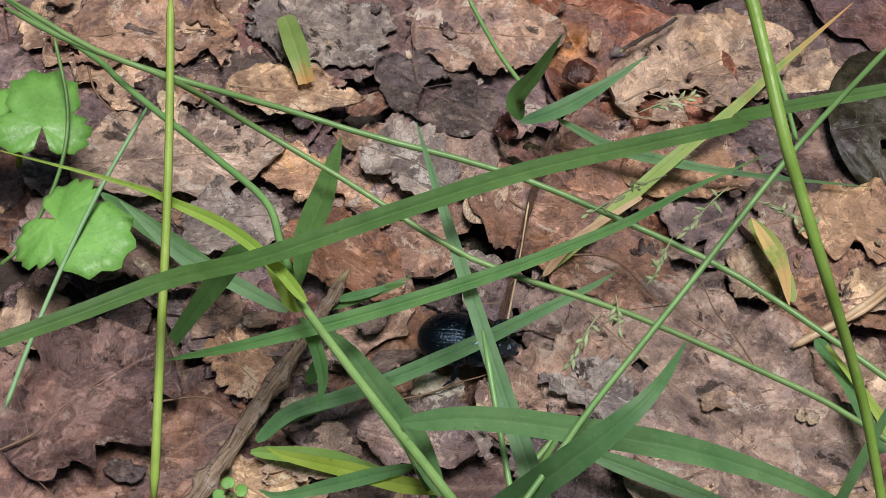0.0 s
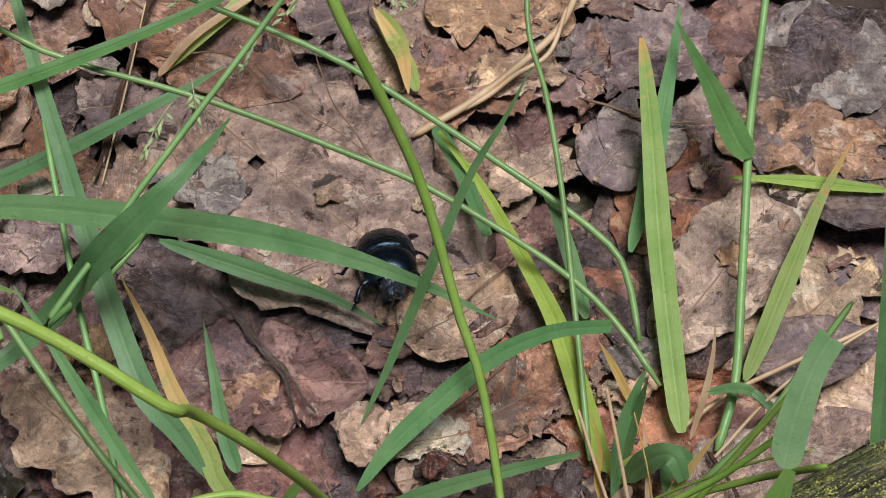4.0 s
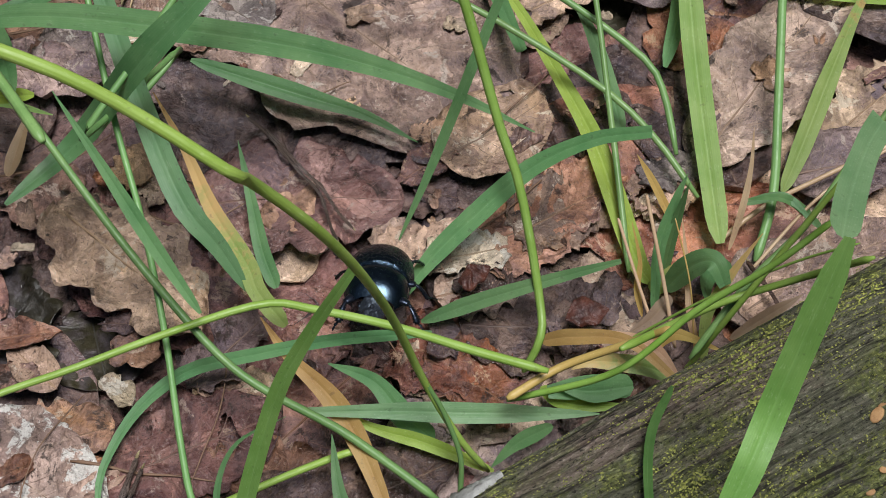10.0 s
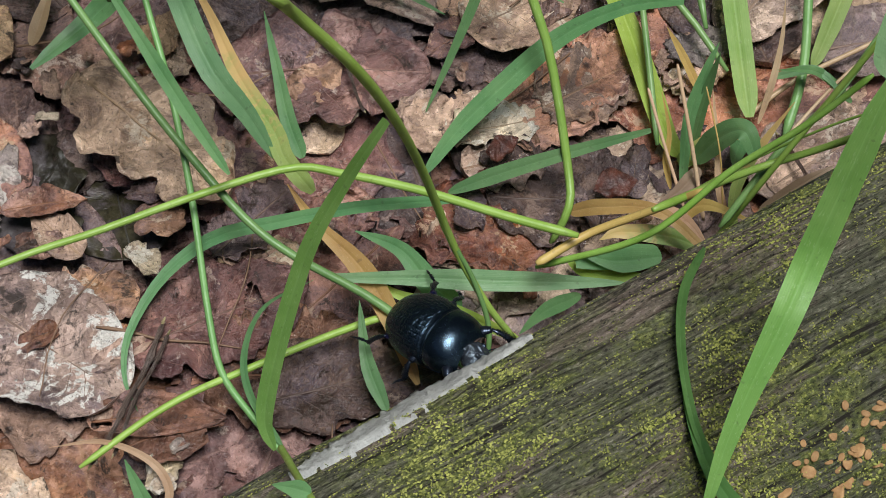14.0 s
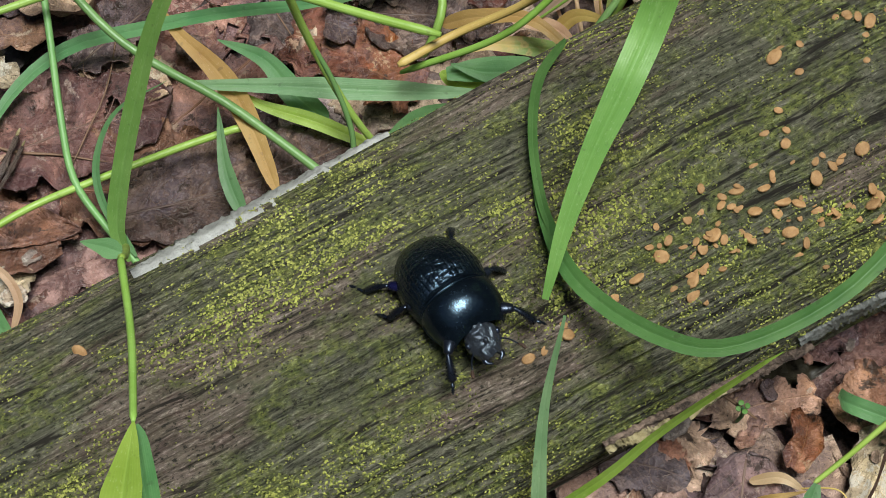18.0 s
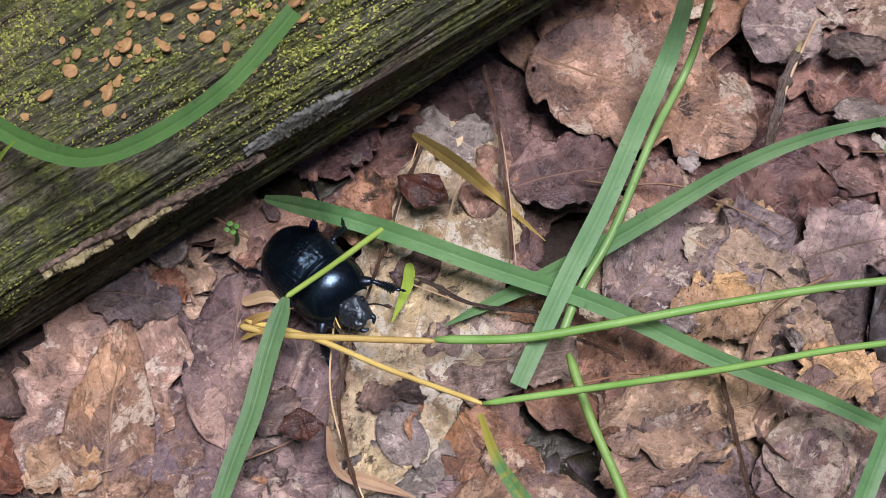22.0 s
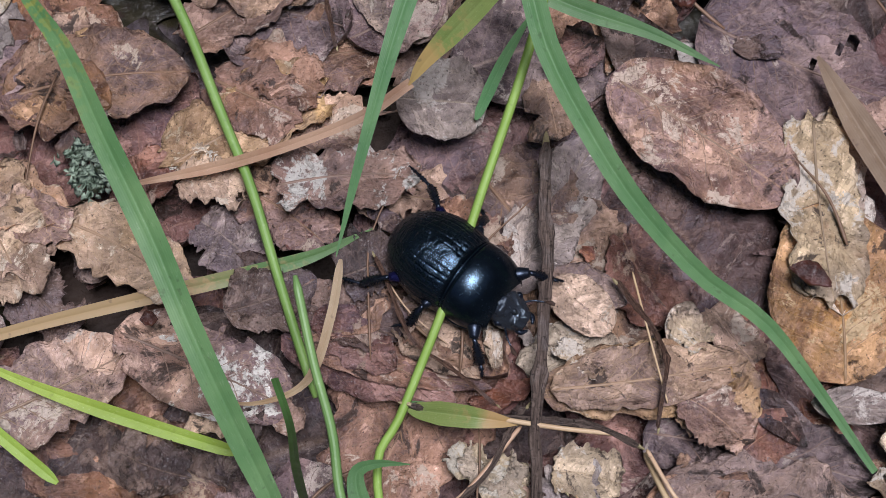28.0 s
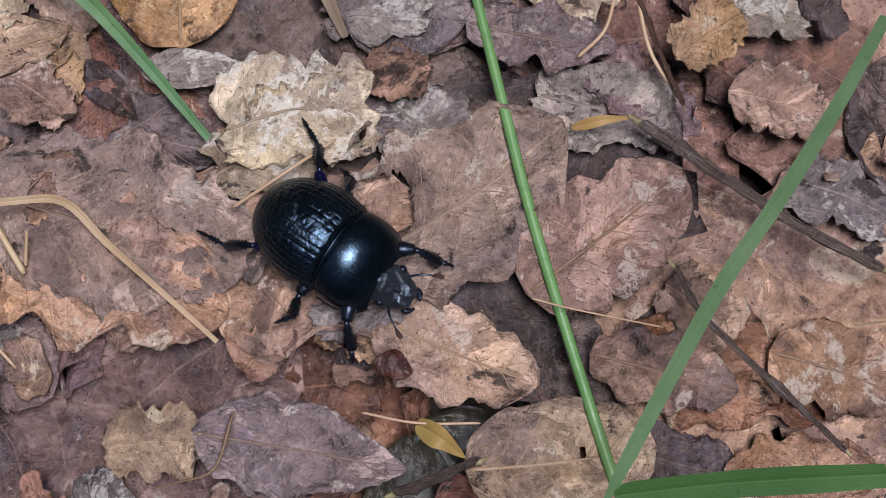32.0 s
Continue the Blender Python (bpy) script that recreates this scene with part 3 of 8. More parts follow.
LEAF_WORDS = {"brown": "brown", "mauve": "dull purplish-brown", "tan": "tan", "pale": "bleached pale", "dark": "dark rotten wet", "rust": "reddish-brown", "grey": "greyish-brown", "wet": "dark wet", "fawn": "pale brown matted", "crusted": "white-crusted brown", "orange": "glossy orange-tan", "maroon": "smooth maroon"}
SHAPE_WORDS = {"oak": "lobed oak leaf", "ovate": "pointed leaf", "oval": "rounded leaf", "toothed": "toothed leaf", "scrap": "torn leaf scrap"}
leaf_count = 0


def leaf(x, y, z, length, width, turn, kind="oak", tone="brown", curl=-0.015, bend=-0.008, tip=0.0, roll=0.0, holes=0.1, crumple=1.0, label=""):
    """One dead leaf on the forest floor; turn: the way its length points; tip and roll: how it tilts."""
    global leaf_count
    leaf_count += 1
    small = length < 0.025
    if tip == 0 and roll == 0:
        tip, roll = (-2.5, 1.5, 3.0, -1.0, 0.5)[leaf_count % 5] * 0.02 / max(length, 0.012), (3.0, -2.0, -3.5, 2.0, 0.5, -1.0)[leaf_count % 6]
    if curl == -0.015:
        curl = (-0.02, 0.03, 0.06, 0.01, 0.05, -0.03, 0.09)[leaf_count % 7]
    v, f, uv, rib = leaf_mesh(leaf_count, length, width, kind, curl, bend, crumple * (0.6 if small else 1), holes, 34 if small else 64, 11 if small else 19)
    ob = new("leaf_scrap" if kind == "scrap" else "dead_leaf", mesh("leaf", v, f, LEAF[tone], uv))
    ob.matrix_basis = pose(x, y, z, roll, -tip, turn)
    if length > 0.012:
        grid, rib = rib, rib[:, rib.shape[1] // 2]
        if kind != "scrap" and length > 0.016 and holes < 0.15:
            side_veins(grid, leaf_count, RIB[tone], ob)
        pts = [tuple(rib[i] - (0, 0, 0.00005)) for i in (3, 10, 18, 26, 34, 42, 48, 53)] if not small else [tuple(rib[i]) for i in (1, 8, 16, 24, 31)]
        part("midrib", tube_mesh(pts, 0.00026, 0.00008, RIB[tone], 24, 5), ob, "thin raised midrib")
    return tagged(ob, label or f"{LEAF_WORDS[tone]} dead {SHAPE_WORDS[kind]} lying in the litter", "dead leaf", "leaf litter")


def blade(plant_thing, pts, width, tone="green", fold=0.25, twist=0.0, base=0.6, tip=0.0):
    """A grass blade of a plant, through the points."""
    return part("blade", blade_mesh(pts, width, GRASS[tone], fold, twist, base, tip), plant_thing, BLADE_WORDS[tone])


def stem(plant_thing, pts, r0, r1, tone="green"):
    return part("stem", tube_mesh(pts, r0, r1, STEM[tone], 32, 8), plant_thing, BLADE_WORDS[tone])


BLADE_WORDS = {"green": "", "deep": "dark green folded blade", "blue": "dull bluish-green", "lime": "bright yellow-green", "fresh": "bright fresh green", "dry_tip": "yellow-green with a dry orange tip", "dry_half": "green turning yellow", "tipped": "green with an olive-yellow tip", "half_straw": "green, withered to straw along half its length", "straw": "dry straw-coloured", "ochre": "withered ochre", "brown": "withered brown"}


def twig(pts, r0, r1, material=None, label="thin brown dry twig on the leaf litter"):
    """A dry twig or stalk through the points: its shaft, and the pale torn wood at both ends."""
    thing = tagged(new("twig"), label, "twig", "twigs")
    part("shaft", tube_mesh(pts, r0, r1, material or TWIG, 44, 9, 0.5, (0.22, 0.61), 0.0005), thing)
    for end, inner, r in ((pts[0], pts[1], r0), (pts[-1], pts[-2], r1)):
        a = np.array(end)
        out = unit(a - np.array(inner))
        part("torn_end", tube_mesh([tuple(a - out * r), tuple(a + out * r * 0.8), tuple(a + out * r * 2.2)], r * 0.8, r * 0.25, SPLINTER, 6, 7), thing, "pale torn wood")
    return thing


def plant(label):
    return tagged(new("grass_plant"), label, "grass", "grass plants")

# ---- ground ----
def ground():
    xs = np.concatenate([[-60, -8, -1.5], np.linspace(-0.35, 0.75, 90), [1.8, 8, 60]])
    ys = np.concatenate([[-60, -8, -1.5], np.linspace(-0.75, 0.45, 90), [1.8, 8, 60]])
    v, n = [], len(xs)
    for y in ys:
        for x in xs:
            near = -0.36 < x < 0.76 and -0.76 < y < 0.46
            v.append((x, y, -0.0095 + (0.004 * noise.noise(Vector((x * 40, y * 40, 0))) + 0.002 * noise.noise(Vector((x * 140, y * 140, 4))) if near else 0)))
    f = [(j * n + i, j * n + i + 1, (j + 1) * n + i + 1, (j + 1) * n + i) for j in range(len(ys) - 1) for i in range(n - 1)]
    ob = new("ground", mesh("ground", v, f, SOIL))
    tagged(ob, "dark crumbly forest soil under the leaf litter", "ground", kind="structure")


ground()


def woods():
    """An unseen wall of dark foliage all round, open overhead: added to block low sky, higher at +y to darken
    reflections.
    """
    v, f, n = [], [], 64
    for i in range(n):
        a = 2 * math.pi * i / n
        for r, z in ((9.0, -0.1), (9.0, 2.5), (8.8, 4.5), (8.3, 6.0 + 4.0 * max(0.0, math.sin(a))), (7.6 - 2.0 * max(0.0, math.sin(a)), 7.0 + 6.0 * max(0.0, math.sin(a)))):
            k = 1 + 0.1 * noise.noise(Vector((math.cos(a) * 5, math.sin(a) * 5, z)))
            v.append((math.cos(a) * r * k, math.sin(a) * r * k, z * (1 if z < 0 else k)))
    f = [(i * 5 + j, i * 5 + j + 1, (i + 1) % n * 5 + j + 1, (i + 1) % n * 5 + j) for i in range(n) for j in range(4)]
    tagged(new("backdrop", mesh("backdrop", v, f, plain_material("shaded_foliage", (0.02, 0.035, 0.012), (0.05, 0.075, 0.025), 2, 0.8, 0.01))), "unseen ring of dark green foliage added to hold back low sky light", "woods", kind="structure")


woods()

# ---- log ----
LOG_R, LOG_TURN, LOG_RISE = 0.0285, 30.8, 5.5
LOG_M = pose(0.0876, -0.0298, 0.0115, 0, -LOG_RISE, LOG_TURN)


def log_radius(x, a):
    """Radius of the log by the place along it and the angle round it, with ridges of grain and a few cracks."""
    r = LOG_R * (1 + 0.035 * noise.noise(Vector((x * 12, math.cos(a) * 1.4, math.sin(a) * 1.4))))
    r += 0.0009 * noise.noise(Vector((x * 14, a * 26, 0))) + 0.0007 * noise.noise(Vector((x * 26, a * 62, 3))) + 0.0004 * noise.noise(Vector((x * 40, a * 130, 6)))
    under = min(max((a - 2.55) / 0.6, 0.0), 1.0) if a < 4.2 else 0.0
    r *= 1 - 0.22 * under * under * (3 - 2 * under)
    deep = noise.noise(Vector((x * 9, a * 11, 8)))
    return r - 0.0016 * max(0.0, deep - 0.42) / 0.3


def fallen_log():
    thing = tagged(new("log"), "weathered log crusted with yellow-green moss and orange lichen", "log")
    thing.matrix_basis = LOG_M
    nx, na = 130, 480
    xs = np.linspace(-0.22, 0.30, nx)
    v = [(x, math.cos(a) * log_radius(x, a), math.sin(a) * log_radius(x, a)) for x in xs for a in np.linspace(0, 2 * math.pi, na, endpoint=False)]
    f = [(i * na + j, i * na + (j + 1) % na, (i + 1) * na + (j + 1) % na, (i + 1) * na + j) for i in range(nx - 1) for j in range(na)]
    f += [tuple(range(na - 1, -1, -1)), tuple((nx - 1) * na + j for j in range(na))]
    part("trunk", mesh("trunk", v, f, WOOD), thing)
    # moss crust: small grains in drifts
    rng = np.random.default_rng(5)
    oct_v = np.array([(1, 0, 0), (-1, 0, 0), (0, 1, 0), (0, -1, 0), (0, 0, 1)])
    oct_f = [(0, 2, 4), (2, 1, 4), (1, 3, 4), (3, 0, 4)]
    mv, mf = [], []
    made = 0
    while made < 140000:
        x, a = rng.uniform(-0.13, 0.16), rng.uniform(0.25, math.pi - 0.1)
        drift = noise.noise(Vector((x * 34, a * 2.0, 21))) + 0.7 * noise.noise(Vector((x * 130, a * 5, 2))) + 0.6 * noise.noise(Vector((x * 420, a * 14, 5)))
        if drift < rng.uniform(-0.40, 0.85):
            continue
        made += 1
        r, size = log_radius(x, a), rng.uniform(0.00006, 0.00020) * (1.35 if drift > 0.4 else 1)
        c = np.array((x, math.cos(a) * r, math.sin(a) * r))
        q = Euler((a - math.pi / 2, rng.uniform(-0.4, 0.4), 0)).to_matrix() @ Euler((0, 0, rng.uniform(0, 6))).to_matrix()
        b = len(mv)
        mv += [tuple(c + np.array(q @ Vector(p * size * (1.3, 0.8, 0.9)))) for p in oct_v]
        mf += [tuple(b + k for k in t) for t in oct_f]
    tagged(part("moss", mesh("moss", mv, mf, MOSS, smooth=False), thing, "yellow-green crust of fine moss grains"), kind="stuff")
    return thing


the_log = fallen_log()

# ---- the beetle: forward is +x, its feet at z = 0 ----
def dome(xs, half_w, top, low, name, material, grooves=0, side=0, nv=25, arc=(0.0, 0.0), lumps=0.0):
    """A shell over the stations xs: half widths, crown and rim heights; grooves: lengthwise furrows; side: 1 or -1 for one half alone."""
    v, f, uv = [], [], []
    n = len(xs)
    a0, a1 = (0.0, 1.0) if side else (-1.0, 1.0)
    ks = np.linspace(a0, a1, nv)
    for i in range(n):
        for k in ks:
            q = k * (side or 1)
            ang = q * math.pi * 0.56
            y = half_w[i] * math.sin(ang) / math.sin(math.pi * 0.5) * (1.0 if abs(q) < 0.9 else 0.97)
            z = low[i] + (top[i] - low[i]) * (max(math.cos(ang), -0.3) if math.cos(ang) < 0 else math.cos(ang) ** 0.85)
            fx = i / (n - 1)
            x = xs[i] + math.cos(ang) * (arc[0] * (1 - fx) ** 2 + arc[1] * fx**2)
            if lumps:
                z += lumps * noise.noise(Vector((xs[i] * 1300, y * 1500, 3))) * (0.3 + 0.7 * max(math.cos(ang), 0))
            if grooves:
                d = 0.5 - 0.5 * math.cos(2 * math.pi * grooves * abs(q)) if abs(q) > 0.03 else 0.6
                fade = min(1, 5 * i / n) * min(1, 14 * (n - 1 - i) / n)
                s = 1 - 0.008 * (1 - d) ** 4 * fade - 0.003 * fade * noise.noise(Vector((xs[i] * 1500, q * 14, 1)))
                y, z = y * s, low[i] + (z - low[i]) * s
            v.append((x, y, z)), uv.append((i / n, k))
    for i in range(n - 1):
        for j in range(nv - 1):
            t = (i * nv + j, (i + 1) * nv + j, (i + 1) * nv + j + 1, i * nv + j + 1)
            f.append(t if side >= 0 else t[::-1])
    return mesh(name, v, f, material, uv)


def limb(pts, r, material, spines=0):
    """A leg segment through the points with radii r, and spines along its outer side."""
    c = spline(pts, 10)
    rr = np.interp(np.linspace(0, 1, 10), np.linspace(0, 1, len(r)), r)
    tan = unit(np.gradient(c, axis=0))
    side = unit(np.cross(tan, (0.1, 0.05, 1)))
    nrm = np.cross(side, tan)
    v, f = [], []
    for i in range(10):
        for j in range(8):
            a = 2 * math.pi * j / 8
            v.append(c[i] + (side[i] * math.cos(a) + nrm[i] * math.sin(a) * 0.75) * rr[i])
    f = [(i * 8 + j, i * 8 + (j + 1) % 8, i * 8 + 8 + (j + 1) % 8, i * 8 + 8 + j) for i in range(9) for j in range(8)]
    f += [tuple(range(7, -1, -1)), tuple(72 + j for j in range(8))]
    for n in range(spines):
        i = 2 + int(7 * n / max(spines, 1))
        for j, sgn in ((0, 1), (4, -1)):
            quad = (i * 8 + j, i * 8 + (j + 1) % 8, i * 8 + 8 + (j + 1) % 8, i * 8 + 8 + j)
            if i > 8 or quad not in f:
                continue
            f.remove(quad)
            b = len(v)
            v.append(c[i] + side[i] * sgn * rr[i] * 1.9 + tan[i] * rr[i] * 1.3)
            f += [(quad[k], quad[(k + 1) % 4], b) for k in range(4)]
    return mesh("limb", v, f, material)


def build_beetle():
    mm = 0.001
    thing = tagged(new("dung_beetle"), "glossy blue-black dung beetle with grooved wing cases, walking", "beetle")
    thing.scale = (1.05, 0.98, 1.0)
    t = np.linspace(0, 1, 60)
    # wing cases: from the rear end to the shoulders
    xs = (-8.5 + 9.3 * t) * mm
    prof = np.sqrt(np.clip(1 - (1 - np.minimum(t / 0.75, 1)) ** 2.2, 0.0004, 1))
    half = (5.35 * prof * (1 - 0.07 * np.clip((t - 0.7) / 0.3, 0, 1))) * mm
    crown = (2.3 + 4.9 * np.sqrt(np.clip(1 - (1 - np.minimum(t / 0.8, 1)) ** 2.1, 0.0001, 1)) * (1 - 0.09 * np.clip((t - 0.7) / 0.3, 0, 1) ** 2)) * mm
    shoulder = 1 - 0.16 * np.clip((t - 0.93) / 0.07, 0, 1) ** 2
    half, crown = half * (1 - 0.5 * (1 - shoulder)), crown * shoulder
    rim = np.full(60, 2.5) * mm
    for side in (1, -1):
        part("wing_case", dome(xs, half, crown, rim, "wing_case", SHELL, 12, side, 140, (0.0, -0.45 * mm)), thing)
    # belly
    b = np.linspace(0, 1, 20)
    belly = (np.sin(np.pi * np.clip(b, 0.01, 0.99)) ** 0.5)
    v, f = [], []
    for i in range(20):
        for j in range(16):
            a = 2 * math.pi * j / 16
            v.append(((-7.8 + 13.0 * b[i]) * mm, 4.4 * belly[i] * math.cos(a) * mm, (3.0 + 1.9 * belly[i] * math.sin(a)) * mm))
    f = [(i * 16 + j, i * 16 + (j + 1) % 16, i * 16 + 16 + (j + 1) % 16, i * 16 + 16 + j) for i in range(19) for j in range(16)]
    part("belly", mesh("belly", v, f, LEGS), thing)
    # neck shield
    p = np.linspace(0, 1, 36)
    half = (5.05 * (1 - 0.03 * (1 - p) ** 2) * np.sqrt(np.clip(1 - np.clip((p - 0.2) / 1.02, 0, 1) ** 2.2, 0.02, 1))) * mm
    crown = (7.0 - 0.35 * (1 - p) ** 3 - 2.7 * p**2.3) * mm
    hind = 0.13 * np.clip(1 - p / 0.09, 0, 1) ** 2
    half, crown = half * (1 - 0.5 * hind), crown * (1 - hind)
    shield = part("neck_shield", dome((0.72 + 5.1 * p) * mm, half, crown, (2.7 - 0.2 * p) * mm, "neck_shield", SHIELD, 0, 0, 61, (-0.5 * mm, -0.35 * mm)), thing)
    back = [((0.80 - 0.5 * math.cos(a)) * mm, float(half[1]) * 0.995 * math.sin(a), (2.7 + (float(crown[1]) / mm - 2.65) * max(math.cos(a), 0) ** 0.85) * mm) for a in np.linspace(-1.5, 1.5, 17)]
    part("shield_rim", tube_mesh(back, 0.00013, 0.00013, SHIELD, 60, 6), shield)
    rimpts = [((0.75 + 5.0 * q) * mm, s * float(np.interp(q, p, half)) * 0.985, 2.65 * mm) for s in (1,) for q in np.linspace(0, 0.97, 9)]
    for s in (1, -1):
        part("shield_rim", tube_mesh([(x, y * s, z) for x, y, z in rimpts], 0.00018, 0.00014, SHIELD, 20, 6), shield)
    # head with its flat front shield
    h = np.linspace(0, 1, 30)
    half = (2.25 * np.sqrt(np.clip(1 - np.clip((h - 0.3) / 0.76, 0, 1) ** 2.4, 0.04, 1)) * (0.86 + 0.14 * np.sin(np.pi * np.clip(h * 1.6, 0, 1)))) * mm
    crown = (4.5 - 1.6 * h**1.3 + 0.18 * np.sin(9 * h)) * mm
    head = part("head", dome((5.2 + 3.5 * h) * mm, half, crown, (2.3 - 0.5 * h) * mm, "head", HEAD, 0, 0, 41, (0.0, 0.0), 0.45 * mm), thing)
    part("horn_knob", dome(np.linspace(6.5, 7.5, 8) * mm, 0.45 * np.sin(np.linspace(0.1, 3.04, 8)) * mm, (3.6 + 0.45 * np.sin(np.linspace(0, 3.1, 8))) * mm, np.full(8, 3.1) * mm, "horn_knob", HEAD, 0, 0, 9), head)
    for s in (1, -1):
        part("mandible", limb([(7.9 * mm, 0.9 * s * mm, 2.0 * mm), (8.6 * mm, 1.1 * s * mm, 1.9 * mm), (9.1 * mm, 0.45 * s * mm, 1.8 * mm)], [0.5 * mm, 0.36 * mm, 0.12 * mm], LEGS), head)
        part("eye", limb([(5.9 * mm, 1.85 * s * mm, 3.0 * mm), (6.3 * mm, 2.0 * s * mm, 3.0 * mm), (6.7 * mm, 1.9 * s * mm, 2.9 * mm)], [0.25 * mm, 0.42 * mm, 0.2 * mm], LEGS), head)
        feeler = part("feeler", limb([(7.0 * mm, 1.7 * s * mm, 2.5 * mm), (7.9 * mm, 2.6 * s * mm, 2.7 * mm), (8.9 * mm, 3.2 * s * mm, 2.6 * mm)], [0.13 * mm, 0.10 * mm, 0.09 * mm], LEGS), head)
        part("club", limb([(8.9 * mm, 3.2 * s * mm, 2.6 * mm), (9.4 * mm, 3.5 * s * mm, 2.6 * mm), (9.8 * mm, 3.6 * s * mm, 2.5 * mm)], [0.14 * mm, 0.27 * mm, 0.18 * mm], CLUB), feeler)
    # legs: hip, knee, ankle and claw from the hip's place
    plan = {
        "front": ((3.6, 2.4, 2.5), (2.0, 2.5, 0.7), (3.9, 3.7, -1.5), (4.9, 4.6, -2.3)),
        "middle": ((-0.2, 2.6, 2.4), (-0.9, 3.0, 0.8), (-1.3, 5.0, -1.4), (-2.9, 6.0, -2.3)),
        "hind": ((-2.6, 2.4, 2.4), (-3.2, 2.5, 0.8), (-5.6, 4.4, -1.2), (-8.9, 5.3, -2.2)),
    }
    legs = []
    for row, (hip, knee, ankle, claw) in plan.items():
        for s in (1, -1):
            P = [np.array((q[0], q[1] * s, q[2])) * mm for q in (knee, ankle, claw)]
            leg = new("leg", limb([np.zeros(3), P[0] * 0.55 + (0, 0, 0.4 * mm), P[0]], [0.75 * mm, 0.85 * mm, 0.5 * mm], VIOLET if row == "hind" else LEGS))
            leg.parent = thing
            rest = Matrix.Translation((hip[0] * mm, hip[1] * s * mm, hip[2] * mm))
            leg.matrix_basis = rest
            wide = 0.56 if row == "front" else 0.40
            part("shin", limb([P[0], P[0] * 0.5 + P[1] * 0.5 + (0, 0, 0.35 * mm), P[1]], [0.27 * mm, 0.33 * mm, wide * mm], LEGS, 6), leg)
            part("foot", limb([P[1], P[1] * 0.5 + P[2] * 0.5 + (0, 0, 0.25 * mm), P[2]], [0.20 * mm, 0.16 * mm, 0.09 * mm], LEGS, 5), leg)
            legs.append((leg, rest, row, s))
    return thing, legs


beetle, beetle_legs = build_beetle()


# ---- small things ----
def lichen_cup(x, a, r):
    """An orange lichen disc, raised at its rim, on the log's skin."""
    r *= 1.25
    rng = np.random.default_rng(int(abs(x) * 1e6) % 99991)
    n, rings = 10, ((0.0, 1.1), (0.55, 1.1), (0.9, 0.9), (1.0, 0.5), (0.8, -0.4))
    v, f = [(0, 0, 0.46 * r)], []
    for rad, up in rings[1:]:
        for j in range(n):
            t = 2 * math.pi * j / n
            w = rad * r * (1 + 0.10 * math.sin(2 * t + x * 900) + 0.03 * rng.uniform(-1, 1))
            v.append((w * math.cos(t) * 1.15, w * math.sin(t) * 0.85, up * r * 0.4))
    f = [(0, 1 + j, 1 + (j + 1) % n) for j in range(n)]
    f += [(1 + i * n + j, 1 + i * n + n + j, 1 + i * n + n + (j + 1) % n, 1 + i * n + (j + 1) % n) for i in range(3) for j in range(n)]
    rr = log_radius(x, a)
    m = Matrix.Translation((x, math.cos(a) * rr, math.sin(a) * rr)) @ pose(0, 0, 0, math.degrees(a) - 90, 0, rng.uniform(0, 360))
    part("lichen_cup", mesh("lichen_cup", v, f, ORANGE), the_log, "orange lichen disc", m)


def log_patch(x0, x1, a0, a1, lift, material, name, label, seed, rag=1.0):
    """A strip of the log's skin of another look, a little proud of it, with ragged ends."""
    rng = np.random.default_rng(seed)
    n, k = 80, 11
    v, f = [], []
    for i in range(n):
        t = i / (n - 1)
        x, mid, half = x0 + (x1 - x0) * t, a0 + (a1[0] - a0) * t, a1[1] / 2 * (math.sin(math.pi * min(max(t, 0.03), 0.97)) ** 0.4)
        e0, e1 = half * (1 + 0.35 * noise.noise(Vector((t * 9, seed, 0))) + 0.5 * rag * noise.noise(Vector((t * 31, seed, 2)))), half * (1 + 0.5 * rag * noise.noise(Vector((t * 12, seed, 5))) + 0.5 * rag * noise.noise(Vector((t * 37, seed, 9))))
        for j in range(k):
            q = j / (k - 1)
            a = mid - e0 + (e0 + e1) * q
            r = sum(log_radius(x, a + d) for d in (-0.05, -0.025, 0, 0.025, 0.05)) / 5 + lift * (1 if 0 < j < k - 1 else -0.9) * (1 + 0.8 * noise.noise(Vector((x * 300, a * 60, seed))) + 0.6 * noise.noise(Vector((x * 150, a * 160, seed))))
            v.append((x, math.cos(a) * r, math.sin(a) * r))
    f = [(i * k + j, (i + 1) * k + j, (i + 1) * k + j + 1, i * k + j + 1) for i in range(n - 1) for j in range(k - 1)]
    part(name, mesh(name, v, f, material), the_log, label)


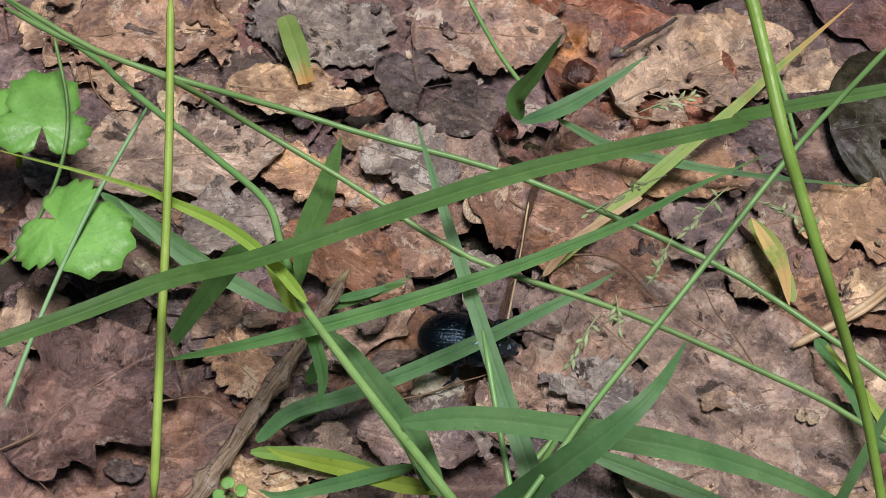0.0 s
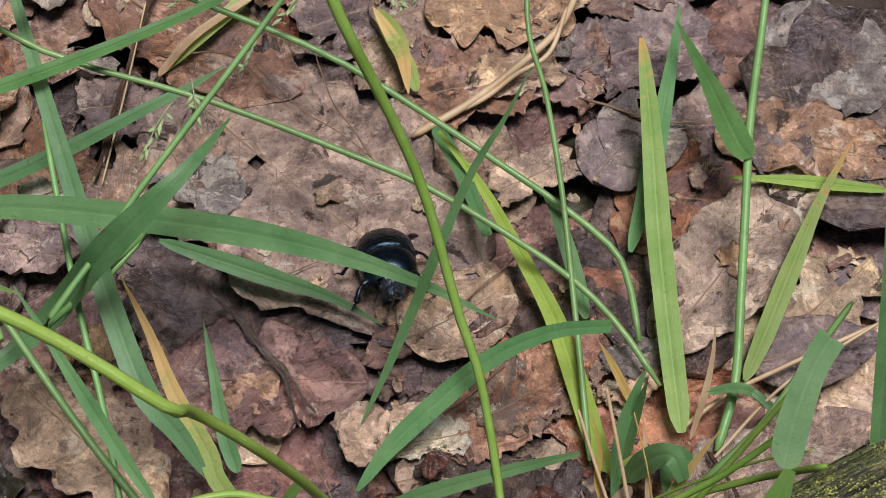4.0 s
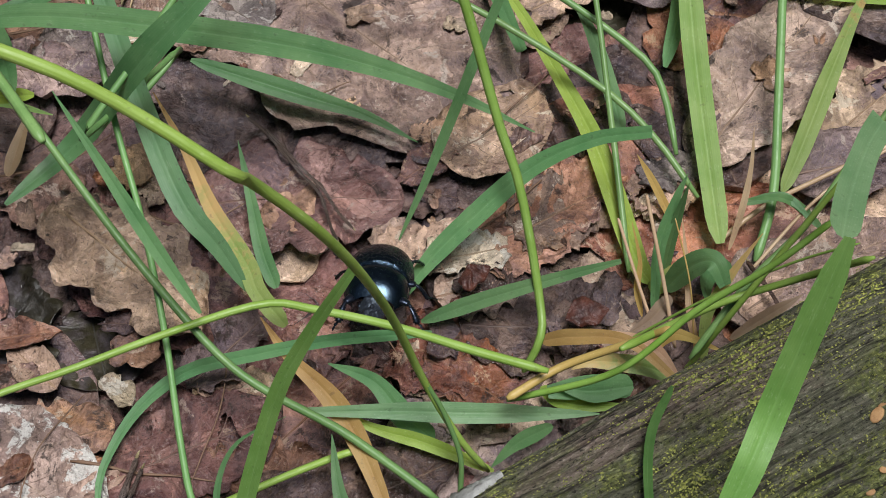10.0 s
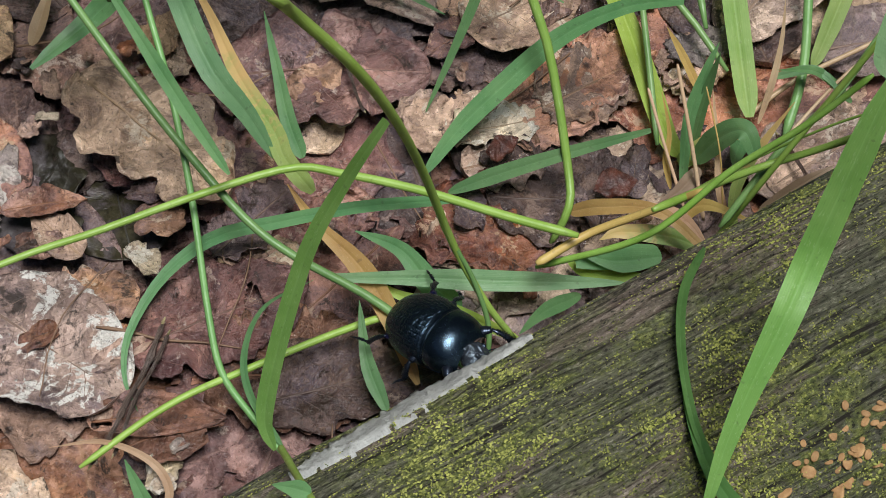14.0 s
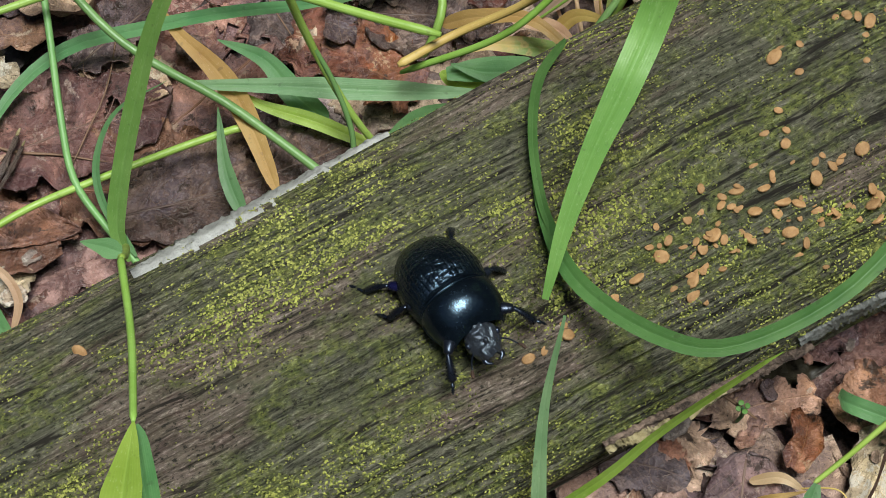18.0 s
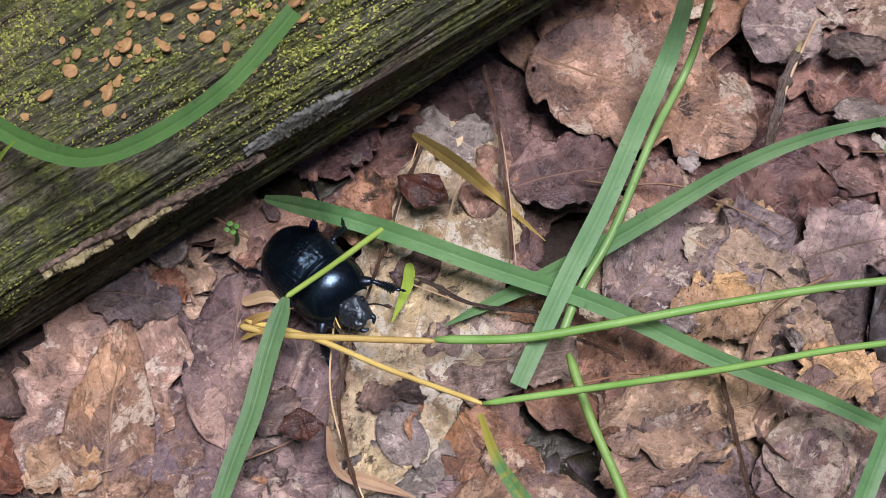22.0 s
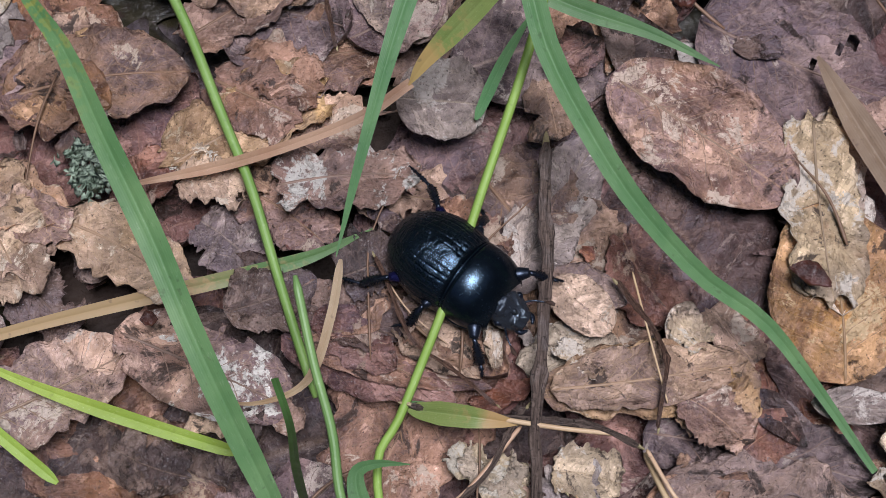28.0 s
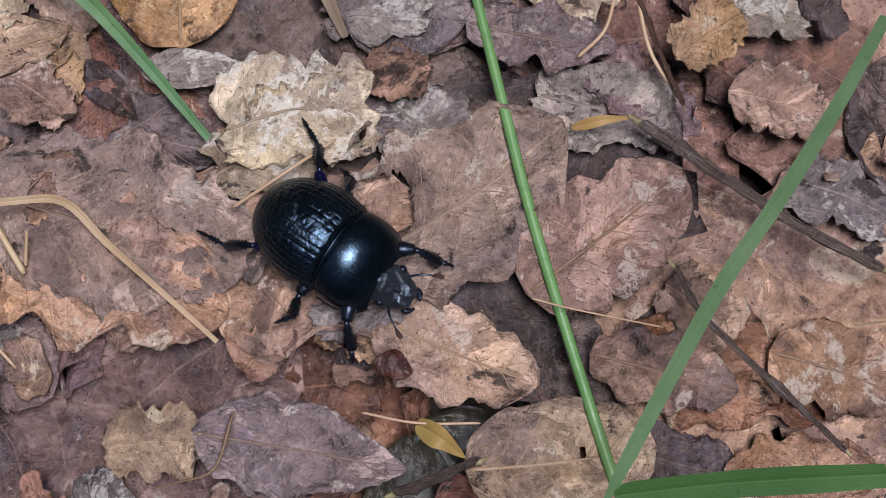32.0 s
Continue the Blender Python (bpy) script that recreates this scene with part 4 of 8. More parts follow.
def husk(at, length, width, turn, kind):
    """A seed shell or bud scale lying on the litter."""
    n, k = 26, 20
    v, f = [], []
    for i in range(n):
        t = i / (n - 1)
        w = width / 2 * math.sin(math.pi * min(max(t, 0.02), 0.98)) ** (0.6 if kind == "nut" else 0.9)
        for j in range(k):
            a = 2 * math.pi * j / k
            dent = 0.45 if kind == "curled" and 0.6 < a < 2.5 else 1.0
            v.append(((t - 0.5) * length, w * math.cos(a) * (1 + 0.25 * noise.noise(Vector((t * 4, math.cos(a), length * 700 + math.sin(a))))) + 0.08 * width * math.sin(4 * t), w * 0.45 * math.sin(a) * dent + width * (0.12 * noise.noise(Vector((t * 5, math.cos(a) * 2, math.sin(a) * 2 + length * 900))) + 0.05 * noise.noise(Vector((t * 17, math.cos(a) * 6, math.sin(a) * 6))))))
    f = [(i * k + j, i * k + (j + 1) % k, (i + 1) * k + (j + 1) % k, (i + 1) * k + j) for i in range(n - 1) for j in range(k)]
    f += [tuple(range(k - 1, -1, -1)), tuple((n - 1) * k + j for j in range(k))]
    ob = new("seed_husk", mesh("seed_husk", v, f, NUT))
    ob.matrix_basis = pose(*at, 0, 0, turn)
    words = {"nut": "glossy reddish-brown seed shell on the leaf litter", "curled": "curled dark reddish husk on the leaf litter", "bud": "small orange-brown bud scale on the litter"}
    tagged(ob, words[kind], "seed husk", "seed husks")


def lichen_tuft(at, r):
    """A crumpled grey-green tuft of many small lobes."""
    rng = np.random.default_rng(int(at[0] * 1e5))
    v, f = [], []
    for _ in range(90):
        c = np.array((rng.normal(0, 0.4), rng.normal(0, 0.3), abs(rng.normal(0, 0.22)))) * r
        s, q = rng.uniform(0.1, 0.24) * r, Euler(rng.uniform(-1.4, 1.4, 3)).to_matrix()
        b = len(v)
        ring = [Vector((math.cos(t) * (1 + 0.3 * math.sin(3 * t)), math.sin(t) * (1 + 0.3 * math.sin(3 * t)), 0.35 + 0.2 * math.sin(2 * t))) for t in np.linspace(0, 2 * math.pi, 8, endpoint=False)]
        v += [tuple(c + np.array(q @ (p * s))) for p in [Vector((0, 0, 0))] + ring] + [tuple(c + np.array(q @ Vector((0, 0, -0.15 * s))))]
        f += [(b, b + 1 + j, b + 1 + (j + 1) % 8) for j in range(8)] + [(b + 9, b + 1 + (j + 1) % 8, b + 1 + j) for j in range(8)]
    ob = new("lichen_tuft", mesh("lichen_tuft", v, f, LICHEN))
    ob.location = at
    tagged(ob, "grey-green lichen tuft lying among dead leaves", "lichen", "lichen tufts")


def lobed_mesh(length, lobes, material):
    """A lobed green leaf blade with a toothed margin and a folded midrib, as a fan of ribs."""
    n, k = 60, 6
    v, f = [], []
    for i in range(n):
        t = math.pi * (2 * i / (n - 1) - 1) * 0.9
        rad = length * (0.52 + 0.48 * abs(math.cos(t * lobes / 2)) ** 0.7) * (0.72 + 0.28 * math.cos(t)) * (1 + 0.13 * abs(math.sin(t * 9)) - 0.07 * abs(math.sin(t * 17)))
        for j in range(k):
            q = j / (k - 1)
            v.append((rad * q * math.cos(t), rad * q * math.sin(t), 0.10 * length * q * (abs(math.sin(t * lobes / 2)) - 0.5) - 0.1 * length * q * q))
    m = n * k
    v += [(x, y, z - 0.00015) for x, y, z in v]
    for i in range(n - 1):
        for j in range(k - 1):
            a, b, c, d = i * k + j, i * k + j + 1, (i + 1) * k + j + 1, (i + 1) * k + j
            f += [(a, b, c, d), (a + m, d + m, c + m, b + m)]
    f += [(i * k + k - 1, i * k + k - 1 + m, (i + 1) * k + k - 1 + m, (i + 1) * k + k - 1) for i in range(n - 1)]
    return mesh("leaf_blade", v, f, material)


def herb_leaf(at, length, turn):
    thing = tagged(new("herb"), "bright green deeply lobed herb leaf on a thin stalk", "herb", "herbs")
    thing.location = (at[0], at[1], 0)
    part("leaf_blade", lobed_mesh(length * 0.72, 3, HERB), thing, "", pose(0, 0, at[2], 8, -6, turn))
    part("stalk", tube_mesh([(0, 0, at[2]), (-0.006, 0.004, at[2] * 0.6), (-0.01, 0.006, 0.0)], 0.0005, 0.0006, GRASS["lime"], 12, 6), thing)


def clover(at, r):
    thing = tagged(new("seedling"), "tiny green seedling with round leaves in the litter", "seedling", "seedlings")
    thing.location = (at[0], at[1], 0)
    part("stalk", tube_mesh([(0, 0, 0), (0.0004, 0, at[2] * 0.5), (0, 0, at[2])], 0.0003, 0.0003, GRASS["green"], 8, 6), thing)
    for a in (20, 110, 200, 290):
        part("leaf_blade", lobed_mesh(r * 0.6, 1, HERB), thing, "", pose(r * 0.5 * math.cos(radians(a)), r * 0.5 * math.sin(radians(a)), at[2], 0, -12, a))


def spikelets(a, b):
    """A thin branch of a grass panicle with its spikelets."""
    rng = np.random.default_rng(int(abs(a[0]) * 1e6) % 9973)
    thing = tagged(new("grass_flower"), "pale green grass panicle branch with small spikelets", "grass flower", "grass flowers")
    a, b = np.array(a), np.array(b)
    part("stalk", tube_mesh([a, (a + b) / 2 + (0, 0, 0.001), b], 0.00014, 0.0001, SEEDHEAD, 10, 5), thing)
    for t in np.linspace(0.25, 1, 9):
        c = a + (b - a) * t
        d = unit(b - a) * 0.6 + rng.normal(0, 0.45, 3)
        d = d / np.linalg.norm(d) * rng.uniform(0.0016, 0.0026)
        part("spikelet", limb([c, c + d * 0.5, c + d], [0.00012, 0.00042, 0.00008], SEEDHEAD), thing)


log_patch(-0.037, 0.001, 0.62, (0.42, 0.36), 0.0007, PALE_WOOD, "bare_edge", "strip of bare pale grey wood", 3, 0.6)
log_patch(0.032, 0.047, 2.70, (2.74, 0.15), 0.0006, GREY_WOOD, "bare_spot", "spot of bare grey wood", 5)
log_patch(0.004, 0.028, 2.645, (2.765, 0.10), 0.0010, SPLIT_WOOD, "split_edge", "dark splintered wood along the lower edge", 8)
log_patch(0.004, 0.013, 2.66, (2.71, 0.055), 0.0016, SPLINTER, "splinter", "yellowed splinter", 12)
log_patch(0.015, 0.021, 2.70, (2.73, 0.04), 0.0016, SPLINTER, "splinter", "yellowed splinter", 14)
log_patch(0.022, 0.034, 2.74, (2.79, 0.07), 0.0012, SPLIT_WOOD, "split_edge", "dark splintered wood along the lower edge", 17)


# ---- leaf litter: the deep layers ----
def deep_litter():
    """Rotting leaves in overlapping layers under the ones on top, the lower ones toned dark as gap shade: the nearest
    as things, the rest as one mass.
    """
    rng = np.random.default_rng(11)
    tones = ["brown", "mauve", "dark", "maroon", "rust", "dark", "tan", "grey"]
    kinds = ["oak", "ovate", "scrap", "scrap", "oval", "scrap"]
    slots = list(LEAF)
    vs, fs, us, ms, base, single = [], [], [], [], 0, 0
    for n in range(1250):
        x, y = rng.uniform(-0.12, 0.38), rng.uniform(-0.28, 0.22)
        low = n % 3 == 0
        size = rng.uniform(0.02, 0.045) if low else 0.016 + 0.040 * rng.random() ** 1.3
        if abs((x - 0.13) * 0.78 + (y + 0.03)) > 0.16:
            continue
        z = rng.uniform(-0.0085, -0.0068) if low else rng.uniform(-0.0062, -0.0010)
        # below -3 mm only dark tones: shade of the gaps put into leaf colour
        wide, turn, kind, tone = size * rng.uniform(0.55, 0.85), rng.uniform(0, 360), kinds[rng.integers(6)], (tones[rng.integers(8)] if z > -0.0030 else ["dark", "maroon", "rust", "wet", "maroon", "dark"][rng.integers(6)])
        curl, bend, tip, roll, holes = rng.uniform(-0.03, 0.05), rng.uniform(-0.02, 0.02), rng.uniform(-2, 2), rng.uniform(-2, 2), rng.choice([0, 0.12, 0.3])
        if not low and single < 130 and abs((x - 0.13) * 0.78 + (y + 0.03)) < 0.07:
            single += 1
            leaf(x, y, z, size, wide, turn, kind, tone, curl, bend, tip, roll, holes, 0.8)
            continue
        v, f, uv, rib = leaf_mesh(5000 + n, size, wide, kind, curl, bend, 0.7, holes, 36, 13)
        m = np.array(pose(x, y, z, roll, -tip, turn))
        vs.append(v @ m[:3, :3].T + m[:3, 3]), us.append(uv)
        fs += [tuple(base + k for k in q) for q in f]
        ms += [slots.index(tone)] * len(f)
        base += len(v)
    # the litter goes on round about, coarser
    for n in range(1500):
        x, y = rng.uniform(-0.55, 0.80), rng.uniform(-0.75, 0.65)
        if math.hypot(x - 0.12, y + 0.05) > 0.62 * (0.75 + 0.5 * rng.random()):
            continue
        if abs((x - 0.13) * 0.78 + (y + 0.03)) < 0.145 and -0.10 < x < 0.36 and -0.26 < y < 0.20:
            continue
        size = rng.uniform(0.035, 0.075)
        v, f, uv, rib = leaf_mesh(7000 + n, size, size * rng.uniform(0.5, 0.8), kinds[rng.integers(6)], rng.uniform(-0.03, 0.08), 0.0, 1.2, 0, 14, 7)
        m = np.array(pose(x, y, rng.uniform(-0.003, 0.001), rng.uniform(-4, 4), rng.uniform(-4, 4), rng.uniform(0, 360)))
        vs.append(v @ m[:3, :3].T + m[:3, 3]), us.append(uv)
        fs += [tuple(base + k for k in q) for q in f]
        ms += [slots.index(tones[rng.integers(8)])] * len(f)
        base += len(v)
    # crumbs and scraps strewn on top
    for n in range(1700):
        x, y = rng.uniform(-0.12, 0.38), rng.uniform(-0.28, 0.22)
        if abs((x - 0.13) * 0.78 + (y + 0.03)) > 0.12:
            continue
        size, tone = 0.0016 + 0.009 * rng.random() ** 3, ["tan", "pale", "brown", "dark", "rust", "grey", "dark", "brown"][rng.integers(8)]
        v, f, uv, rib = leaf_mesh(9000 + n, size, size * rng.uniform(0.4, 0.9), "scrap", rng.uniform(-0.1, 0.1), 0.0, 0.5, 0, 10, 5)
        m = np.array(pose(x, y, rng.uniform(0.0, 0.0022), rng.uniform(-9, 9), rng.uniform(-9, 9), rng.uniform(0, 360)))
        vs.append(v @ m[:3, :3].T + m[:3, 3]), us.append(uv)
        fs += [tuple(base + k for k in q) for q in f]
        ms += [slots.index(tone)] * len(f)
        base += len(v)
    # loose stalks and rootlets
    slots.append("stalk")
    for n in range(170):
        x, y, a = rng.uniform(-0.12, 0.38), rng.uniform(-0.28, 0.22), rng.uniform(0, 2 * math.pi)
        if abs((x - 0.13) * 0.78 + (y + 0.03)) > 0.12:
            continue
        size, z = rng.uniform(0.008, 0.03), rng.uniform(0.002, 0.0042)
        d, e = np.array((math.cos(a), math.sin(a), 0)), np.array((-math.sin(a), math.cos(a), 0)) * rng.uniform(-0.25, 0.25)
        c = np.array((x, y, z))
        stalk = tube_mesh([c - d * size / 2, c + (e + (0, 0, 0.02)) * size, c + d * size / 2], rng.uniform(0.00012, 0.00035), 0.0001, None, 12, 5, 0.3, (), 0.0006)
        v = np.array([q.co[:] for q in stalk.vertices])
        vs.append(v), us.append(np.zeros((len(v), 2)))
        fs += [tuple(base + k for k in q.vertices) for q in stalk.polygons]
        ms += [slots.index("stalk")] * len(stalk.polygons)
        base += len(v)
        bpy.data.meshes.remove(stalk)
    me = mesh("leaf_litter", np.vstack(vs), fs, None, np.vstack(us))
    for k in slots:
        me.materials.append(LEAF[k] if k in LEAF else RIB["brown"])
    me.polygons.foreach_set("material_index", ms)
    tagged(new("leaf_litter", me), "matted layers of brown rotting leaves and scraps, lower ones coloured dark for gap shade", "leaf litter", kind="stuff")


deep_litter()

# orange lichen cups on the log: place along it, angle round it, size
lichen_cup(0.0555, 1.413, 0.00048)
lichen_cup(0.0483, 1.438, 0.00041)
lichen_cup(0.0542, 1.400, 0.00039)
lichen_cup(0.0564, 1.453, 0.00051)
lichen_cup(0.0539, 1.652, 0.00037)
lichen_cup(0.0554, 1.436, 0.00041)
lichen_cup(0.0570, 1.509, 0.00075)
lichen_cup(0.0559, 1.538, 0.00042)
lichen_cup(0.0597, 1.497, 0.00028)
lichen_cup(0.0447, 1.434, 0.00084)
lichen_cup(0.0462, 1.404, 0.00048)
lichen_cup(0.0462, 1.550, 0.00045)
lichen_cup(0.0383, 1.716, 0.00046)
lichen_cup(0.0411, 1.663, 0.00043)
lichen_cup(0.0408, 1.751, 0.00042)
lichen_cup(0.0397, 1.802, 0.00057)
lichen_cup(0.0318, 1.863, 0.00033)
lichen_cup(0.0350, 1.819, 0.00043)
lichen_cup(0.0478, 1.972, 0.00078)
lichen_cup(0.0447, 1.973, 0.00047)
lichen_cup(0.0517, 2.017, 0.00037)
lichen_cup(0.0436, 1.973, 0.00064)
lichen_cup(0.0430, 1.917, 0.00034)
lichen_cup(0.0452, 1.960, 0.00040)
lichen_cup(0.0347, 1.923, 0.00061)
lichen_cup(0.0277, 1.964, 0.00032)
lichen_cup(0.0301, 1.926, 0.00040)
lichen_cup(0.0360, 2.010, 0.00082)
lichen_cup(0.0303, 1.955, 0.00032)
lichen_cup(0.0392, 1.880, 0.00045)
lichen_cup(0.0409, 1.990, 0.00077)
lichen_cup(0.0392, 2.086, 0.00030)
lichen_cup(0.0419, 1.927, 0.00047)
lichen_cup(0.0290, 1.903, 0.00050)
lichen_cup(0.0279, 1.800, 0.00047)
lichen_cup(0.0311, 1.948, 0.00033)
lichen_cup(0.0323, 1.992, 0.00067)
lichen_cup(0.0305, 1.944, 0.00043)
lichen_cup(0.0361, 1.904, 0.00043)
lichen_cup(0.0349, 2.049, 0.00072)
lichen_cup(0.0355, 2.083, 0.00032)
lichen_cup(0.0300, 2.048, 0.00039)
lichen_cup(0.0378, 2.056, 0.00066)
lichen_cup(0.0384, 2.037, 0.00028)
lichen_cup(0.0371, 2.105, 0.00044)
lichen_cup(0.0395, 2.120, 0.00061)
lichen_cup(0.0392, 2.153, 0.00037)
lichen_cup(0.0466, 2.210, 0.00039)
lichen_cup(0.0414, 2.183, 0.00049)
lichen_cup(0.0405, 2.147, 0.00040)
lichen_cup(0.0351, 2.254, 0.00047)
lichen_cup(0.0459, 2.202, 0.00075)
lichen_cup(0.0431, 2.154, 0.00034)
lichen_cup(0.0477, 2.324, 0.00034)
lichen_cup(0.0459, 2.277, 0.00068)
lichen_cup(0.0464, 2.383, 0.00041)
lichen_cup(0.0497, 2.213, 0.00037)
lichen_cup(0.0351, 2.135, 0.00073)
lichen_cup(0.0393, 2.174, 0.00039)
lichen_cup(0.0338, 2.164, 0.00035)
lichen_cup(0.0363, 2.209, 0.00053)
lichen_cup(0.0377, 2.357, 0.00031)
lichen_cup(0.0348, 2.138, 0.00033)
lichen_cup(0.0302, 2.081, 0.00066)
lichen_cup(0.0326, 2.082, 0.00037)
lichen_cup(0.0305, 2.090, 0.00050)
lichen_cup(0.0275, 2.035, 0.00051)
lichen_cup(0.0263, 2.042, 0.00029)
lichen_cup(0.0262, 1.986, 0.00045)
lichen_cup(0.0266, 1.999, 0.00083)
lichen_cup(0.0255, 1.989, 0.00029)
lichen_cup(0.0284, 2.100, 0.00033)
lichen_cup(0.0247, 2.023, 0.00072)
lichen_cup(0.0234, 2.031, 0.00043)
lichen_cup(0.0278, 2.086, 0.00045)
lichen_cup(0.0236, 2.097, 0.00065)
lichen_cup(0.0228, 2.089, 0.00032)
lichen_cup(0.0221, 2.227, 0.00040)
lichen_cup(0.0220, 2.122, 0.00084)
lichen_cup(0.0219, 2.099, 0.00045)
lichen_cup(0.0240, 2.086, 0.00043)
lichen_cup(0.0211, 2.178, 0.00080)
lichen_cup(0.0256, 2.138, 0.00040)
lichen_cup(0.0193, 2.120, 0.00043)
lichen_cup(0.0158, 2.005, 0.00070)
lichen_cup(0.0197, 1.971, 0.00076)
lichen_cup(0.0226, 1.981, 0.00040)
lichen_cup(0.0243, 1.987, 0.00042)
lichen_cup(0.0246, 1.883, 0.00061)
lichen_cup(0.0201, 1.929, 0.00030)
lichen_cup(0.0264, 1.882, 0.00049)
lichen_cup(0.0125, 2.031, 0.00050)
lichen_cup(0.0055, 2.028, 0.00050)
lichen_cup(0.0052, 2.069, 0.00081)
lichen_cup(-0.0001, 2.083, 0.00061)
lichen_cup(0.0022, 2.087, 0.00056)
lichen_cup(-0.0298, 0.849, 0.00060)
lichen_cup(-0.0464, 1.060, 0.00071)
lichen_cup(0.0213, 1.926, 0.00051)
lichen_cup(0.0189, 1.915, 0.00044)
lichen_cup(0.0208, 1.854, 0.00038)
lichen_cup(0.0467, 2.144, 0.00062)
lichen_cup(0.0412, 2.153, 0.00048)
lichen_cup(0.0438, 2.176, 0.00032)
lichen_cup(0.0472, 2.194, 0.00070)
lichen_cup(0.0465, 2.186, 0.00031)
lichen_cup(0.0438, 2.231, 0.00044)
lichen_cup(0.0315, 1.876, 0.00075)
lichen_cup(0.0296, 1.872, 0.00043)
lichen_cup(0.0363, 1.889, 0.00041)

# ---- leaf litter: single leaves of the middle layer ----
leaf(-0.0345, 0.1660, 0.0007, 0.0303, 0.0183, -8, "scrap", "grey")
leaf(-0.0687, 0.1598, 0.0000, 0.0312, 0.0231, 9, "scrap", "brown")
leaf(-0.0763, 0.0882, 0.0007, 0.0132, 0.0137, 34, "scrap", "tan")
leaf(-0.0371, 0.0834, 0.0007, 0.0158, 0.0097, -43, "scrap", "tan")
leaf(-0.0341, 0.1280, 0.0007, 0.0171, 0.0093, -18, "scrap", "tan")
leaf(0.0043, 0.1240, 0.0007, 0.0122, 0.0072, 56, "ovate", "tan")
leaf(0.0034, 0.1341, 0.0007, 0.0089, 0.0047, -63, "ovate", "brown")
leaf(0.0281, 0.1365, -0.0007, 0.0262, 0.0221, -19, "scrap", "brown")
leaf(0.0431, 0.1362, 0.0000, 0.0276, 0.0179, 6, "oval", "brown")
leaf(0.0574, 0.1139, 0.0007, 0.0157, 0.0123, 53, "scrap", "tan")
leaf(0.0848, 0.1503, 0.0041, 0.0316, 0.0352, 15, "oval", "wet", curl=-0.22, label="dark wet curled leaf with glistening water film", tip=2.4, roll=8.7)
leaf(0.0887, 0.1300, 0.0014, 0.0125, 0.0083, 45, "scrap", "tan")
leaf(0.0797, 0.1104, 0.0014, 0.0174, 0.0099, 17, "scrap", "tan", curl=0.2)
leaf(0.0616, 0.1273, 0.0000, 0.0194, 0.0183, 21, "oak", "brown")
leaf(0.1015, 0.1360, 0.0000, 0.0241, 0.0183, 43, "scrap", "brown")
leaf(0.1029, 0.1188, 0.0000, 0.0278, 0.0212, 23, "scrap", "mauve")
leaf(0.0863, 0.1260, 0.0014, 0.0087, 0.0059, 47, "scrap", "tan", curl=0.3)
leaf(0.0639, 0.0406, 0.0014, 0.0217, 0.0095, 18, "scrap", "tan", holes=0.1)
leaf(0.1368, 0.1188, 0.0007, 0.0247, 0.0270, 2, "oval", "grey")
leaf(0.1197, 0.1030, 0.0000, 0.0242, 0.0185, -6, "oak", "mauve")
leaf(0.1332, 0.0683, 0.0000, 0.0235, 0.0149, 43, "scrap", "tan")
leaf(0.0837, 0.0908, 0.0007, 0.0157, 0.0103, 29, "scrap", "tan")
leaf(0.0670, 0.1128, 0.0007, 0.0176, 0.0137, 23, "scrap", "rust")
leaf(0.0864, 0.1141, 0.0000, 0.0193, 0.0164, -17, "scrap", "brown")
leaf(0.0116, 0.1035, 0.0000, 0.0203, 0.0188, 13, "scrap", "mauve")
leaf(0.0012, 0.0740, 0.0000, 0.0168, 0.0124, -5, "scrap", "grey")
leaf(0.0608, 0.0554, 0.0014, 0.0118, 0.0061, 41, "scrap", "rust")
leaf(0.0701, 0.0322, 0.0007, 0.0145, 0.0117, 10, "oak", "brown")
leaf(0.0995, 0.0489, 0.0007, 0.0067, 0.0090, -48, "scrap", "pale")
leaf(0.0009, 0.0170, 0.0007, 0.0122, 0.0068, 138, "ovate", "tan")
leaf(0.0159, 0.0502, 0.0007, 0.0078, 0.0080, -22, "scrap", "tan")
leaf(0.0337, 0.0144, 0.0007, 0.0132, 0.0082, -19, "scrap", "tan")
leaf(0.0863, 0.0289, 0.0000, 0.0100, 0.0116, -27, "scrap", "dark")
leaf(0.0998, 0.0518, 0.0014, 0.0101, 0.0111, -44, "scrap", "tan")
leaf(0.0339, 0.0122, 0.0007, 0.0138, 0.0072, -31, "scrap", "brown")
leaf(0.0229, -0.0157, 0.0014, 0.0149, 0.0105, 16, "ovate", "rust")
leaf(0.0640, 0.0205, 0.0000, 0.0151, 0.0144, -20, "scrap", "rust")
leaf(0.0858, 0.0288, 0.0000, 0.0089, 0.0089, 9, "scrap", "dark")
leaf(0.0073, 0.0061, -0.0007, 0.0155, 0.0142, 16, "oak", "brown")
leaf(0.0786, 0.0282, 0.0007, 0.0232, 0.0210, 8, "oak", "dark")
leaf(0.0692, 0.0160, 0.0007, 0.0168, 0.0123, -32, "scrap", "rust")
leaf(0.0897, 0.0136, 0.0007, 0.0149, 0.0093, 29, "scrap", "dark")
leaf(0.0373, -0.0043, 0.0000, 0.0234, 0.0186, 8, "scrap", "rust")
leaf(0.0167, -0.0312, -0.0007, 0.0120, 0.0100, -13, "scrap", "dark")
leaf(0.1548, -0.0650, 0.0000, 0.0269, 0.0163, -64, "oak", "brown")
leaf(0.1236, -0.0698, 0.0000, 0.0152, 0.0133, 8, "scrap", "mauve")
leaf(0.1426, -0.0691, 0.0000, 0.0172, 0.0101, 47, "scrap", "grey")
leaf(0.0821, -0.0690, 0.0000, 0.0144, 0.0114, 24, "oak", "rust")
leaf(0.0915, -0.0646, 0.0000, 0.0121, 0.0080, -30, "scrap", "rust")
